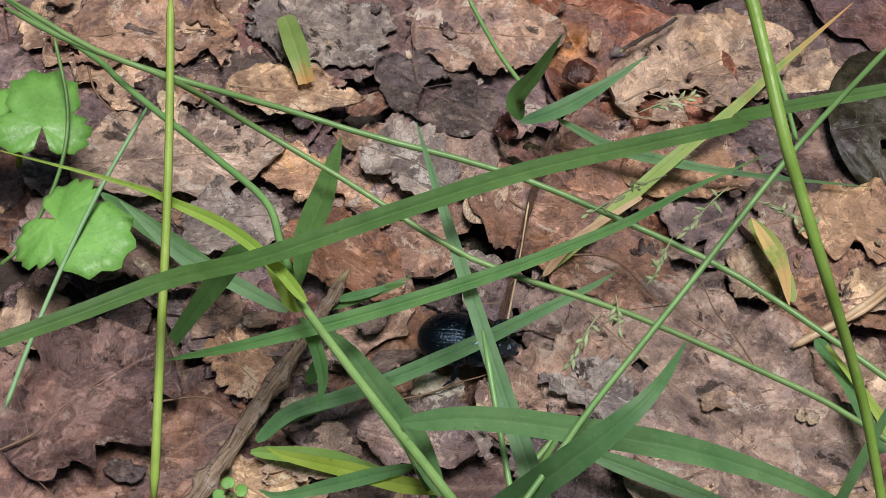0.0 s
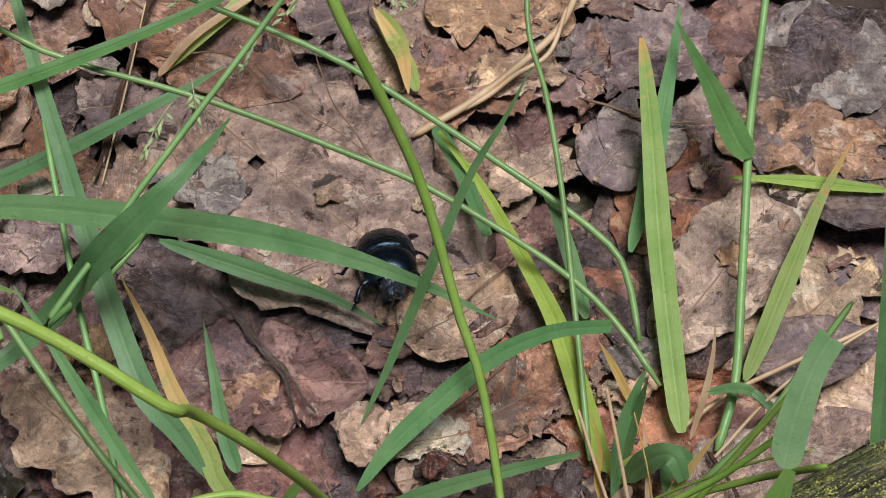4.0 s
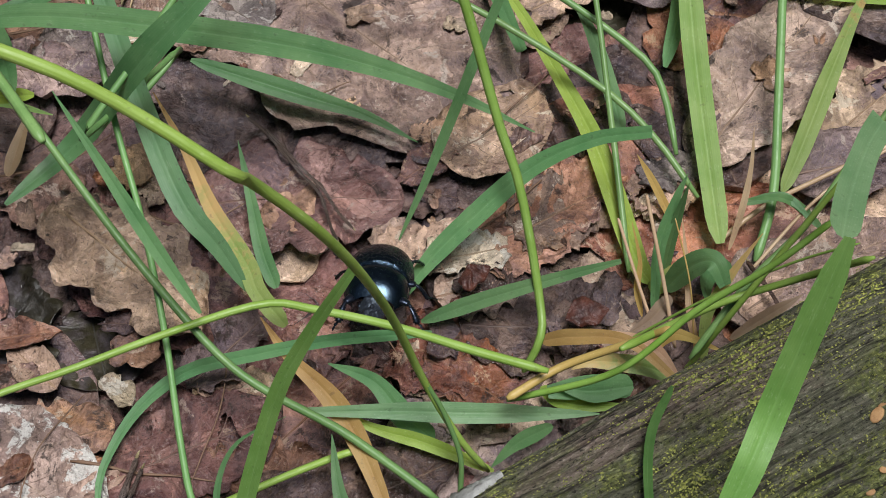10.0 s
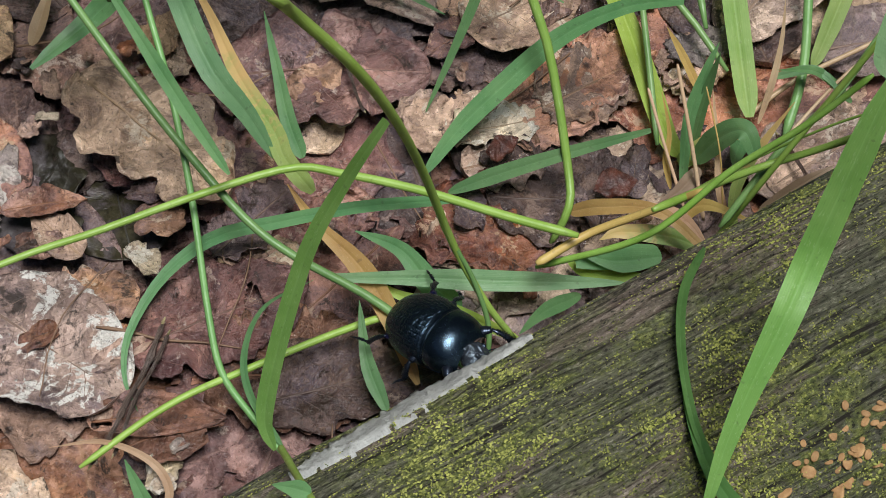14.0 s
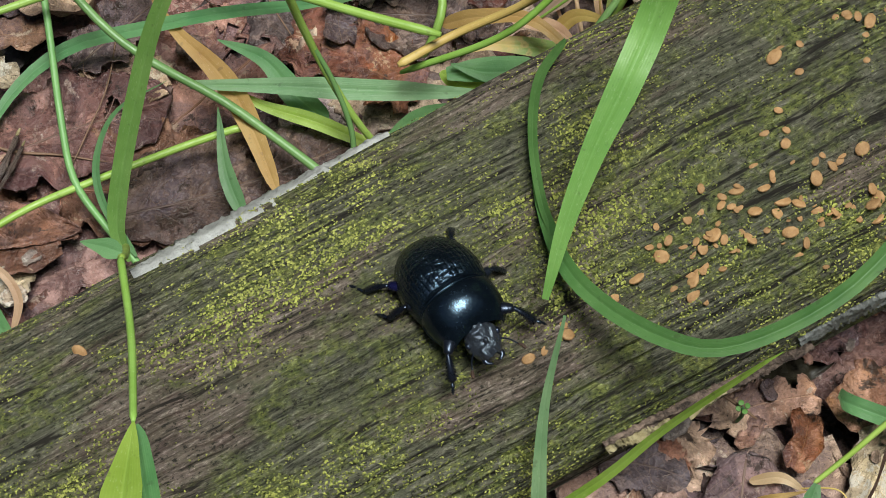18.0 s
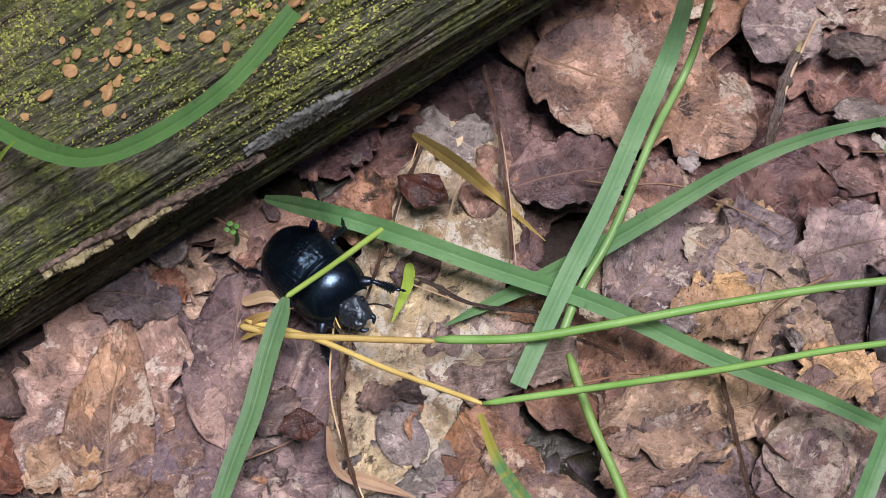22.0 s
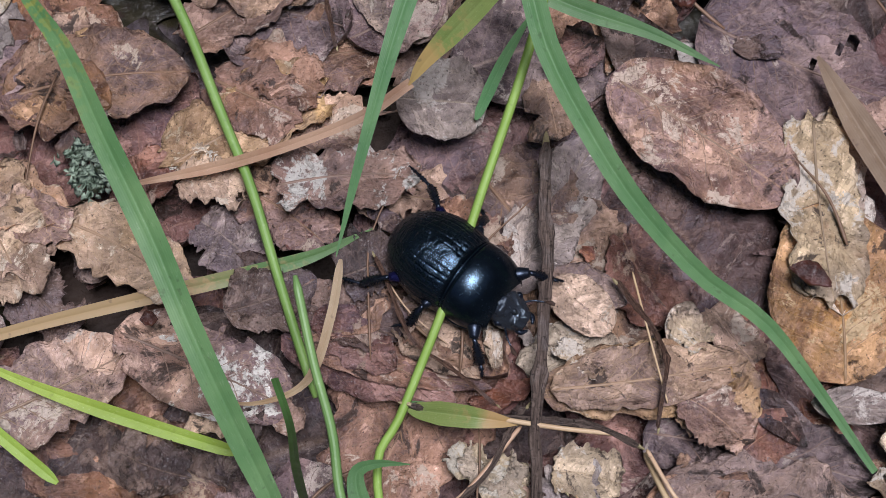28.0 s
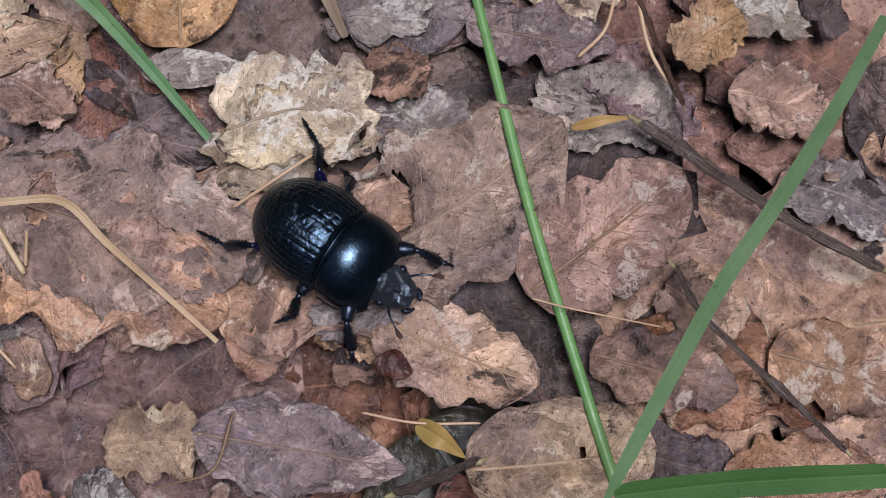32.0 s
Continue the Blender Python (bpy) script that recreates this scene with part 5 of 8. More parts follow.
leaf(0.1105, -0.0434, 0.0000, 0.0124, 0.0072, 18, "scrap", "rust")
leaf(0.1728, -0.0578, 0.0000, 0.0252, 0.0183, 6, "oak", "rust")
leaf(0.1809, -0.0692, 0.0000, 0.0181, 0.0181, -15, "oak", "mauve")
leaf(0.1287, -0.0331, -0.0007, 0.0118, 0.0066, 16, "scrap", "brown")
leaf(0.1890, -0.0500, 0.0007, 0.0093, 0.0087, -50, "scrap", "tan")
leaf(0.1913, -0.0359, 0.0007, 0.0103, 0.0074, -26, "scrap", "tan")
leaf(0.1794, -0.0330, 0.0000, 0.0125, 0.0122, 13, "scrap", "rust")
leaf(0.2048, -0.0398, 0.0000, 0.0186, 0.0127, 13, "oak", "mauve")
leaf(0.1867, -0.0749, 0.0000, 0.0144, 0.0121, 9, "oak", "brown")
leaf(0.1234, -0.0695, 0.0007, 0.0118, 0.0066, 27, "scrap", "dark")
leaf(0.1309, -0.0932, 0.0014, 0.0150, 0.0088, -4, "ovate", "brown")
leaf(0.1348, -0.1038, 0.0000, 0.0270, 0.0165, -1, "oak", "mauve")
leaf(0.1162, -0.1017, -0.0007, 0.0169, 0.0095, -43, "oak", "mauve")
leaf(0.1853, -0.0825, 0.0007, 0.0113, 0.0078, -33, "scrap", "tan")
leaf(0.1915, -0.0917, 0.0000, 0.0133, 0.0083, -15, "scrap", "tan")
leaf(0.2109, -0.0955, 0.0000, 0.0225, 0.0096, 55, "oak", "grey")
leaf(0.1967, -0.1072, 0.0000, 0.0198, 0.0107, -48, "oak", "brown")
leaf(0.1792, -0.0932, -0.0007, 0.0097, 0.0075, -33, "scrap", "rust")
leaf(0.1734, -0.0964, 0.0000, 0.0089, 0.0080, -47, "scrap", "mauve")
leaf(0.1743, -0.0874, 0.0007, 0.0095, 0.0055, -30, "scrap", "tan")
leaf(0.1522, -0.1010, -0.0007, 0.0099, 0.0072, -51, "scrap", "dark")
leaf(0.2009, -0.0980, 0.0007, 0.0098, 0.0075, -37, "scrap", "brown")
leaf(0.2423, -0.0993, 0.0007, 0.0248, 0.0089, -97, "oak", "pale")
leaf(0.2404, -0.0800, 0.0000, 0.0239, 0.0185, -30, "oak", "mauve")
leaf(0.2118, -0.1004, -0.0007, 0.0274, 0.0191, -48, "oak", "brown", crumple=0.8)
leaf(0.1722, -0.0874, 0.0007, 0.0092, 0.0053, -37, "scrap", "tan")
leaf(0.1792, -0.0929, 0.0000, 0.0143, 0.0079, -40, "scrap", "brown", holes=0.3)
leaf(0.2299, -0.1262, 0.0000, 0.0262, 0.0119, -19, "oak", "mauve")
leaf(0.2318, -0.1223, 0.0014, 0.0090, 0.0038, -50, "ovate", "dark", curl=0.3)
leaf(0.2203, -0.1045, 0.0000, 0.0116, 0.0078, -64, "scrap", "rust")
leaf(0.1905, -0.1038, -0.0007, 0.0115, 0.0058, -33, "scrap", "tan")
leaf(0.2288, -0.1122, 0.0000, 0.0080, 0.0052, -59, "scrap", "tan")
leaf(0.2429, -0.1394, 0.0000, 0.0465, 0.0222, -13, "oak", "brown", crumple=0.7)
leaf(0.2639, -0.1158, 0.0014, 0.0152, 0.0162, -31, "oval", "mauve", crumple=0.6)
leaf(0.1909, -0.1415, 0.0000, 0.0211, 0.0086, -5, "scrap", "tan")
leaf(0.2272, -0.1173, 0.0007, 0.0081, 0.0066, -44, "oval", "tan")
leaf(0.2036, -0.1353, 0.0007, 0.0104, 0.0051, -58, "scrap", "tan")
leaf(0.2625, -0.1305, 0.0000, 0.0135, 0.0091, -46, "scrap", "grey")
leaf(0.2589, -0.1074, 0.0007, 0.0084, 0.0051, -16, "scrap", "brown")
leaf(0.1802, -0.1353, 0.0000, 0.0083, 0.0065, 9, "scrap", "brown")
leaf(0.2882, -0.1606, 0.0000, 0.0220, 0.0129, -25, "oak", "rust")
leaf(0.2810, -0.1322, 0.0007, 0.0137, 0.0088, -20, "scrap", "grey")
leaf(0.2979, -0.1260, 0.0007, 0.0115, 0.0048, -19, "scrap", "pale")
leaf(0.2986, -0.1355, 0.0000, 0.0111, 0.0088, -26, "oak", "brown")
leaf(0.3023, -0.1458, 0.0007, 0.0107, 0.0069, -32, "scrap", "grey")
leaf(0.2980, -0.1630, 0.0007, 0.0137, 0.0101, -29, "oak", "brown")
leaf(0.2851, -0.1325, 0.0000, 0.0118, 0.0070, -51, "scrap", "mauve")
leaf(0.2524, -0.1509, 0.0007, 0.0080, 0.0050, -35, "scrap", "tan")
leaf(0.2862, -0.1547, 0.0007, 0.0086, 0.0073, -51, "scrap", "brown")
leaf(0.2176, -0.1469, 0.0000, 0.0134, 0.0109, -46, "oak", "mauve")
leaf(0.2818, -0.1689, -0.0007, 0.0101, 0.0060, -23, "scrap", "dark")
leaf(0.2928, -0.1720, 0.0000, 0.0152, 0.0087, -10, "oak", "brown")

# ---- leaf litter: the leaves on top ----
leaf(0.0465, 0.0845, 0.0009, 0.0784, 0.0484, -39, "oak", "fawn", crumple=0.6)
leaf(0.0215, 0.1180, 0.0012, 0.0476, 0.0234, -32, "oak", "brown")
leaf(-0.0075, 0.1330, 0.0015, 0.0234, 0.0173, -21, "scrap", "fawn")
leaf(-0.0220, 0.1070, 0.0014, 0.0270, 0.0184, -23, "oak", "rust", curl=0.2)
leaf(-0.0235, 0.0545, 0.0016, 0.0293, 0.0190, -27, "oak", "tan")
leaf(0.0190, 0.0830, 0.0016, 0.0254, 0.0170, 35, "scrap", "fawn")
leaf(0.0765, 0.1250, 0.0017, 0.0282, 0.0190, -4, "oak", "tan", curl=0.12)
leaf(0.0710, 0.1080, 0.0015, 0.0263, 0.0163, 18, "scrap", "brown")
leaf(0.1025, 0.1000, 0.0016, 0.0161, 0.0160, 15, "oval", "grey")
leaf(0.1170, 0.1490, 0.0016, 0.0176, 0.0256, -45, "scrap", "pale")
leaf(0.0400, 0.0470, 0.0015, 0.0354, 0.0252, 3, "oak", "maroon", crumple=0.7)
leaf(0.0715, 0.0620, 0.0020, 0.0216, 0.0161, 35, "oval", "fawn", crumple=0.7, curl=-0.08)
leaf(0.0805, 0.0460, 0.0016, 0.0280, 0.0143, 31, "scrap", "brown")
leaf(0.1190, 0.0770, 0.0013, 0.0479, 0.0205, 56, "oak", "fawn")
leaf(0.1320, 0.0985, 0.0017, 0.0337, 0.0175, -9, "oak", "brown")
leaf(0.1310, 0.0580, 0.0019, 0.0237, 0.0141, 15, "ovate", "mauve")
leaf(0.1260, 0.0380, 0.0013, 0.0335, 0.0152, 30, "oak", "fawn")
leaf(0.0985, 0.0945, 0.0018, 0.0148, 0.0142, 51, "oval", "mauve")
leaf(0.1010, 0.0550, 0.0022, 0.0112, 0.0063, 22, "scrap", "grey")
leaf(0.0145, 0.0330, 0.0036, 0.0346, 0.0200, -41, "oak", "tan", curl=0.16, crumple=1.6)
leaf(0.0140, 0.0525, 0.0020, 0.0096, 0.0071, 49, "scrap", "tan")
leaf(0.0620, 0.0610, 0.0026, 0.0086, 0.0040, 14, "scrap", "tan")
leaf(0.0020, -0.0025, 0.0019, 0.0294, 0.0210, -32, "oval", "crusted", crumple=0.7)
leaf(0.0275, 0.0035, 0.0016, 0.0293, 0.0192, 27, "oak", "maroon", crumple=0.7)
leaf(0.0505, -0.0035, 0.0015, 0.0369, 0.0171, 22, "oak", "dark")
leaf(0.0200, -0.0135, 0.0022, 0.0208, 0.0071, 3, "ovate", "rust", curl=0.35)
leaf(0.0595, 0.0380, 0.0024, 0.0116, 0.0091, 10, "scrap", "tan", curl=0.12)
leaf(0.0680, 0.0385, 0.0025, 0.0129, 0.0073, 14, "scrap", "pale", curl=0.15)
leaf(0.0840, 0.0470, 0.0017, 0.0196, 0.0134, 32, "scrap", "brown")
leaf(0.1160, 0.0355, 0.0016, 0.0184, 0.0120, 47, "oak", "fawn")
leaf(-0.0015, 0.0210, 0.0022, 0.0137, 0.0051, 9, "ovate", "rust", curl=0.3)
leaf(0.0310, 0.0200, 0.0018, 0.0162, 0.0085, 50, "scrap", "mauve")
leaf(0.1475, -0.0460, 0.0012, 0.0543, 0.0231, -107, "oak", "pale", crumple=0.7, holes=0.2)
leaf(0.1045, -0.0560, 0.0017, 0.0321, 0.0220, -115, "oak", "brown", crumple=1.2)
leaf(0.1230, -0.0535, 0.0019, 0.0240, 0.0120, -95, "oval", "mauve")
leaf(0.1785, -0.0165, 0.0020, 0.0331, 0.0206, -24, "oak", "brown", curl=0.1)
leaf(0.1685, -0.0285, 0.0014, 0.0180, 0.0120, 10, "oak", "maroon")
leaf(0.1845, -0.0415, 0.0016, 0.0276, 0.0168, 20, "oak", "mauve")
leaf(0.1995, -0.0620, 0.0019, 0.0214, 0.0139, 23, "oak", "brown")
leaf(0.1815, -0.0620, 0.0015, 0.0243, 0.0140, 10, "oak", "fawn")
leaf(0.1575, -0.0535, 0.0016, 0.0198, 0.0120, 3, "scrap", "fawn")
leaf(0.1430, -0.0590, 0.0021, 0.0086, 0.0045, 14, "scrap", "dark")
leaf(0.1445, -0.0645, 0.0019, 0.0061, 0.0086, 31, "oval", "grey")
leaf(0.1985, -0.0075, 0.0022, 0.0115, 0.0132, -5, "oval", "mauve")
leaf(0.1015, -0.0670, 0.0022, 0.0094, 0.0070, 0, "scrap", "tan", curl=0.15)
leaf(0.1855, -0.0485, 0.0019, 0.0119, 0.0092, 15, "scrap", "tan")
leaf(0.1095, -0.0645, 0.0015, 0.0191, 0.0198, 45, "oak", "brown")
leaf(0.1210, -0.0725, 0.0017, 0.0174, 0.0102, -17, "oval", "mauve")
leaf(0.1595, -0.0760, 0.0015, 0.0219, 0.0130, 5, "oak", "brown")
leaf(0.1770, -0.0670, 0.0018, 0.0168, 0.0089, 30, "scrap", "brown")
leaf(0.1945, -0.0700, 0.0020, 0.0130, 0.0098, 29, "oval", "mauve")
leaf(0.1765, -0.0830, 0.0022, 0.0195, 0.0095, 25, "scrap", "tan", curl=0.1)
leaf(0.1495, -0.0890, 0.0024, 0.0149, 0.0085, -25, "oak", "tan", curl=0.12)
leaf(0.1900, -0.0425, 0.0020, 0.0173, 0.0094, -33, "scrap", "tan")
leaf(0.1800, -0.0415, 0.0015, 0.0199, 0.0136, 43, "oak", "mauve")
leaf(0.2005, -0.0580, 0.0020, 0.0096, 0.0082, -13, "scrap", "orange")
leaf(0.1485, -0.0930, 0.0026, 0.0141, 0.0126, 17, "oak", "tan", curl=0.14)
leaf(0.1610, -0.0960, 0.0024, 0.0132, 0.0082, -18, "oak", "tan", curl=0.12)
leaf(0.1700, -0.1110, 0.0021, 0.0214, 0.0108, -29, "oval", "crusted", crumple=0.6)
leaf(0.2280, -0.0890, 0.0022, 0.0250, 0.0128, -42, "oval", "fawn", crumple=0.5)
leaf(0.2405, -0.0990, 0.0025, 0.0229, 0.0090, -93, "scrap", "pale", crumple=0.6)
leaf(0.2180, -0.1175, 0.0023, 0.0229, 0.0090, -3, "oak", "tan")
leaf(0.1830, -0.1050, 0.0022, 0.0186, 0.0067, -27, "scrap", "dark")
leaf(0.1910, -0.1125, 0.0023, 0.0220, 0.0045, -19, "ovate", "brown")
leaf(0.1535, -0.1115, 0.0017, 0.0191, 0.0121, 22, "oak", "fawn")
leaf(0.1960, -0.1095, 0.0023, 0.0111, 0.0050, -41, "scrap", "tan")
leaf(0.1990, -0.0820, 0.0019, 0.0106, 0.0102, -11, "oval", "grey")
leaf(0.1545, -0.0770, 0.0018, 0.0141, 0.0124, -17, "oak", "brown")
leaf(0.2230, -0.1115, 0.0025, 0.0043, 0.0051, -14, "oval", "pale")
leaf(0.2020, -0.1110, 0.0026, 0.0021, 0.0061, 0, "oval", "pale")
leaf(0.2400, -0.1090, 0.0019, 0.0208, 0.0150, 90, "oval", "orange", crumple=0.5, curl=-0.05, holes=0.0)
leaf(0.2490, -0.1310, 0.0026, 0.0151, 0.0112, 16, "scrap", "pale", curl=0.06)
leaf(0.2315, -0.1355, 0.0015, 0.0303, 0.0193, -22, "oak", "fawn", crumple=0.6)
leaf(0.1750, -0.1290, 0.0022, 0.0214, 0.0139, 29, "oak", "mauve", crumple=0.6)
leaf(0.2255, -0.1205, 0.0021, 0.0089, 0.0086, -36, "scrap", "tan")
leaf(0.1960, -0.1105, 0.0023, 0.0125, 0.0064, -48, "toothed", "tan")
leaf(0.2000, -0.1250, 0.0023, 0.0093, 0.0054, -27, "scrap", "pale")
leaf(0.2110, -0.1330, 0.0024, 0.0178, 0.0045, -69, "scrap", "grey")
leaf(0.2415, -0.1220, 0.0025, 0.0116, 0.0041, -10, "ovate", "grey", curl=0.3)
leaf(0.2035, -0.1305, 0.0020, 0.0079, 0.0076, -23, "scrap", "tan")
leaf(0.1880, -0.1125, 0.0017, 0.0209, 0.0073, -27, "oak", "maroon")
leaf(0.2130, -0.1060, 0.0021, 0.0093, 0.0054, -27, "ovate", "fawn")
leaf(0.2490, -0.1095, 0.0023, 0.0063, 0.0051, -9, "scrap", "tan")
leaf(0.2505, -0.1290, 0.0025, 0.0156, 0.0110, 0, "scrap", "pale", crumple=0.7)
leaf(0.2285, -0.1385, 0.0017, 0.0297, 0.0180, -36, "oak", "brown", crumple=0.6)
leaf(0.2630, -0.1395, 0.0020, 0.0294, 0.0180, 23, "oak", "fawn", crumple=0.6)
leaf(0.2785, -0.1455, 0.0017, 0.0200, 0.0143, 28, "oak", "brown")
leaf(0.2620, -0.1545, 0.0023, 0.0173, 0.0108, -33, "oak", "tan")
leaf(0.2700, -0.1665, 0.0027, 0.0187, 0.0120, -3, "oval", "tan", crumple=0.6)
leaf(0.2455, -0.1615, 0.0025, 0.0211, 0.0098, -20, "toothed", "mauve")
leaf(0.2535, -0.1490, 0.0027, 0.0096, 0.0051, 13, "scrap", "grey")
leaf(0.2115, -0.1330, 0.0022, 0.0191, 0.0081, -61, "scrap", "grey")
leaf(0.2095, -0.1530, 0.0020, 0.0171, 0.0092, 38, "scrap", "pale")
leaf(0.2760, -0.1245, 0.0022, 0.0155, 0.0073, -20, "oak", "mauve")
leaf(0.2925, -0.1275, 0.0024, 0.0079, 0.0063, 23, "scrap", "tan")
leaf(0.2600, -0.1200, 0.0024, 0.0106, 0.0051, -11, "scrap", "grey")
leaf(0.2610, -0.1260, 0.0023, 0.0066, 0.0051, -18, "scrap", "brown")
leaf(0.2815, -0.1600, 0.0018, 0.0149, 0.0085, -25, "oak", "brown")
leaf(0.2315, -0.1585, 0.0020, 0.0094, 0.0070, -6, "scrap", "orange")
leaf(0.1465, -0.0925, 0.0032, 0.0200, 0.0112, -62, "scrap", "tan", crumple=0.8, curl=0.06)
leaf(0.1520, -0.0920, 0.0034, 0.0093, 0.0054, -27, "scrap", "tan")
leaf(0.1620, -0.0975, 0.0032, 0.0156, 0.0081, -37, "scrap", "tan", curl=0.08)
leaf(0.1300, -0.0925, 0.0028, 0.0167, 0.0110, -4, "oak", "fawn", curl=0.1)
leaf(0.1875, -0.0910, 0.0030, 0.0156, 0.0080, 0, "scrap", "crusted")
leaf(0.1780, -0.0800, 0.0026, 0.0121, 0.0089, -31, "scrap", "brown")
leaf(0.1170, -0.0670, 0.0016, 0.0188, 0.0146, -96, "oak", "mauve")
leaf(0.1080, -0.0620, 0.0024, 0.0292, 0.0122, 86, "ovate", "brown")
leaf(0.1315, -0.0785, 0.0026, 0.0099, 0.0158, -162, "oval", "mauve")
leaf(0.1955, -0.0695, 0.0028, 0.0119, 0.0114, -38, "oval", "fawn")
leaf(0.1705, -0.0860, 0.0030, 0.0052, 0.0050, -53, "scrap", "pale")
leaf(0.1640, -0.0880, 0.0014, 0.0066, 0.0085, -72, "scrap", "rust")
leaf(0.2185, -0.1165, 0.0030, 0.0219, 0.0080, 3, "oak", "tan", curl=0.16)
leaf(0.2250, -0.1220, 0.0032, 0.0088, 0.0064, -45, "scrap", "fawn", curl=0.1)
leaf(0.1725, -0.0900, 0.0029, 0.0076, 0.0061, -16, "scrap", "tan")
leaf(0.2235, -0.1120, 0.0032, 0.0052, 0.0042, -53, "scrap", "pale")
leaf(0.2110, -0.1140, 0.0032, 0.0059, 0.0028, -45, "scrap", "pale")
leaf(0.2120, -0.1080, 0.0029, 0.0088, 0.0057, -45, "oval", "tan")
leaf(0.2020, -0.1120, 0.0034, 0.0042, 0.0020, -90, "scrap", "pale")
leaf(0.2105, -0.1270, 0.0032, 0.0076, 0.0063, -16, "scrap", "pale")
leaf(0.2005, -0.1250, 0.0030, 0.0067, 0.0050, -39, "scrap", "pale")
leaf(0.1805, -0.0775, 0.0025, 0.0107, 0.0076, -29, "scrap", "brown")
leaf(0.1100, -0.0450, 0.0032, 0.0127, 0.0091, -9, "oak", "dark")
leaf(0.1075, -0.0870, 0.0030, 0.0105, 0.0090, 96, "scrap", "dark")
leaf(0.1780, -0.1035, 0.0026, 0.0109, 0.0082, 17, "oak", "dark")
leaf(0.1890, -0.1010, 0.0031, 0.0066, 0.0073, 18, "scrap", "dark")
leaf(0.1640, -0.1210, 0.0031, 0.0093, 0.0063, -27, "scrap", "dark")
leaf(0.1870, -0.1095, 0.0028, 0.0111, 0.0064, -41, "oak", "maroon")
leaf(-0.0625, 0.0720, 0.0022, 0.0346, 0.0341, 46, "oak", "maroon", curl=0.12, crumple=1.6)
leaf(-0.0365, 0.1460, 0.0023, 0.0281, 0.0130, 0, "toothed", "tan", curl=0.1)
leaf(-0.0570, 0.1280, 0.0015, 0.0424, 0.0257, 11, "oak", "fawn")
leaf(-0.0080, 0.1485, 0.0018, 0.0294, 0.0193, -32, "oak", "dark")
leaf(-0.0115, 0.1300, 0.0021, 0.0195, 0.0143, -25, "scrap", "grey")
leaf(0.0005, 0.1670, 0.0018, 0.0322, 0.0230, 0, "oak", "brown")
leaf(0.0450, 0.1620, 0.0013, 0.0421, 0.0275, 33, "oak", "fawn")
leaf(-0.0435, 0.1135, 0.0019, 0.0184, 0.0143, 16, "scrap", "grey")
leaf(-0.0620, 0.1030, 0.0020, 0.0253, 0.0140, -9, "scrap", "brown")
leaf(0.0255, 0.0850, 0.0018, 0.0159, 0.0130, -32, "scrap", "grey")
leaf(-0.0035, 0.0705, 0.0020, 0.0221, 0.0130, -8, "oak", "mauve")
leaf(-0.0220, 0.0650, 0.0021, 0.0168, 0.0094, 30, "scrap", "tan")

# ---- twigs and stalks ----
twig([(-0.0433, 0.0461, 0.0049), (-0.0358, 0.0624, 0.0055), (-0.0281, 0.0809, 0.0061), (-0.0210, 0.1003, 0.0049)], 0.00169, 0.00135, TWIG_TAN, "weathered tan-brown dry twig with split bark on the litter")
twig([(0.0090, 0.0875, 0.0044), (0.0103, 0.1067, 0.0050), (0.0130, 0.1234, 0.0056), (0.0160, 0.1396, 0.0044)], 0.00038, 0.00030, TWIG_RED, "thin reddish-brown leaf stalk on the litter")
twig([(0.2101, -0.0894, 0.0045), (0.2084, -0.1043, 0.0051), (0.2062, -0.1182, 0.0057), (0.2044, -0.1300, 0.0045)], 0.00069, 0.00056, TWIG, "thin grey-brown dry twig on the leaf litter")
twig([(0.2094, -0.0948, 0.0044), (0.2083, -0.1037, 0.0050), (0.2070, -0.1136, 0.0056)], 0.00061, 0.00049, TWIG, "thin grey-brown dry twig on the leaf litter")
twig([(0.1569, -0.0135, 0.0043), (0.1586, -0.0257, 0.0049), (0.1592, -0.0423, 0.0055)], 0.00033, 0.00026, TWIG_RED, "thin reddish-brown leaf stalk on the litter")
twig([(0.1997, -0.0122, 0.0045), (0.1955, -0.0226, 0.0051), (0.1937, -0.0282, 0.0057)], 0.00078, 0.00063, TWIG, "thin grey-brown dry twig on the leaf litter")
twig([(0.1853, -0.0583, 0.0043), (0.1867, -0.0689, 0.0049), (0.1876, -0.0759, 0.0055)], 0.00030, 0.00024, TWIG_RED, "thin reddish-brown leaf stalk on the litter")
twig([(0.1377, -0.0537, 0.0043), (0.1367, -0.0614, 0.0049), (0.1386, -0.0712, 0.0055), (0.1428, -0.0816, 0.0043)], 0.00029, 0.00023, TWIG_RED, "thin reddish-brown leaf stalk on the litter")
twig([(0.2835, -0.1356, 0.0044), (0.2891, -0.1411, 0.0050), (0.2959, -0.1481, 0.0056), (0.3041, -0.1544, 0.0044)], 0.00061, 0.00049, TWIG, "thin grey-brown dry twig on the leaf litter")
twig([(0.2840, -0.1503, 0.0043), (0.2861, -0.1558, 0.0049), (0.2923, -0.1652, 0.0055), (0.2968, -0.1708, 0.0043)], 0.00037, 0.00030, TWIG, "thin grey-brown dry twig on the leaf litter")
twig([(0.2860, -0.1233, 0.0043), (0.2869, -0.1296, 0.0049), (0.2880, -0.1352, 0.0055)], 0.00029, 0.00023, TWIG_RED, "thin reddish-brown leaf stalk on the litter")
twig([(0.2539, -0.1672, 0.0044), (0.2583, -0.1667, 0.0050), (0.2623, -0.1657, 0.0056)], 0.00054, 0.00043, TWIG, "thin grey-brown dry twig on the leaf litter")
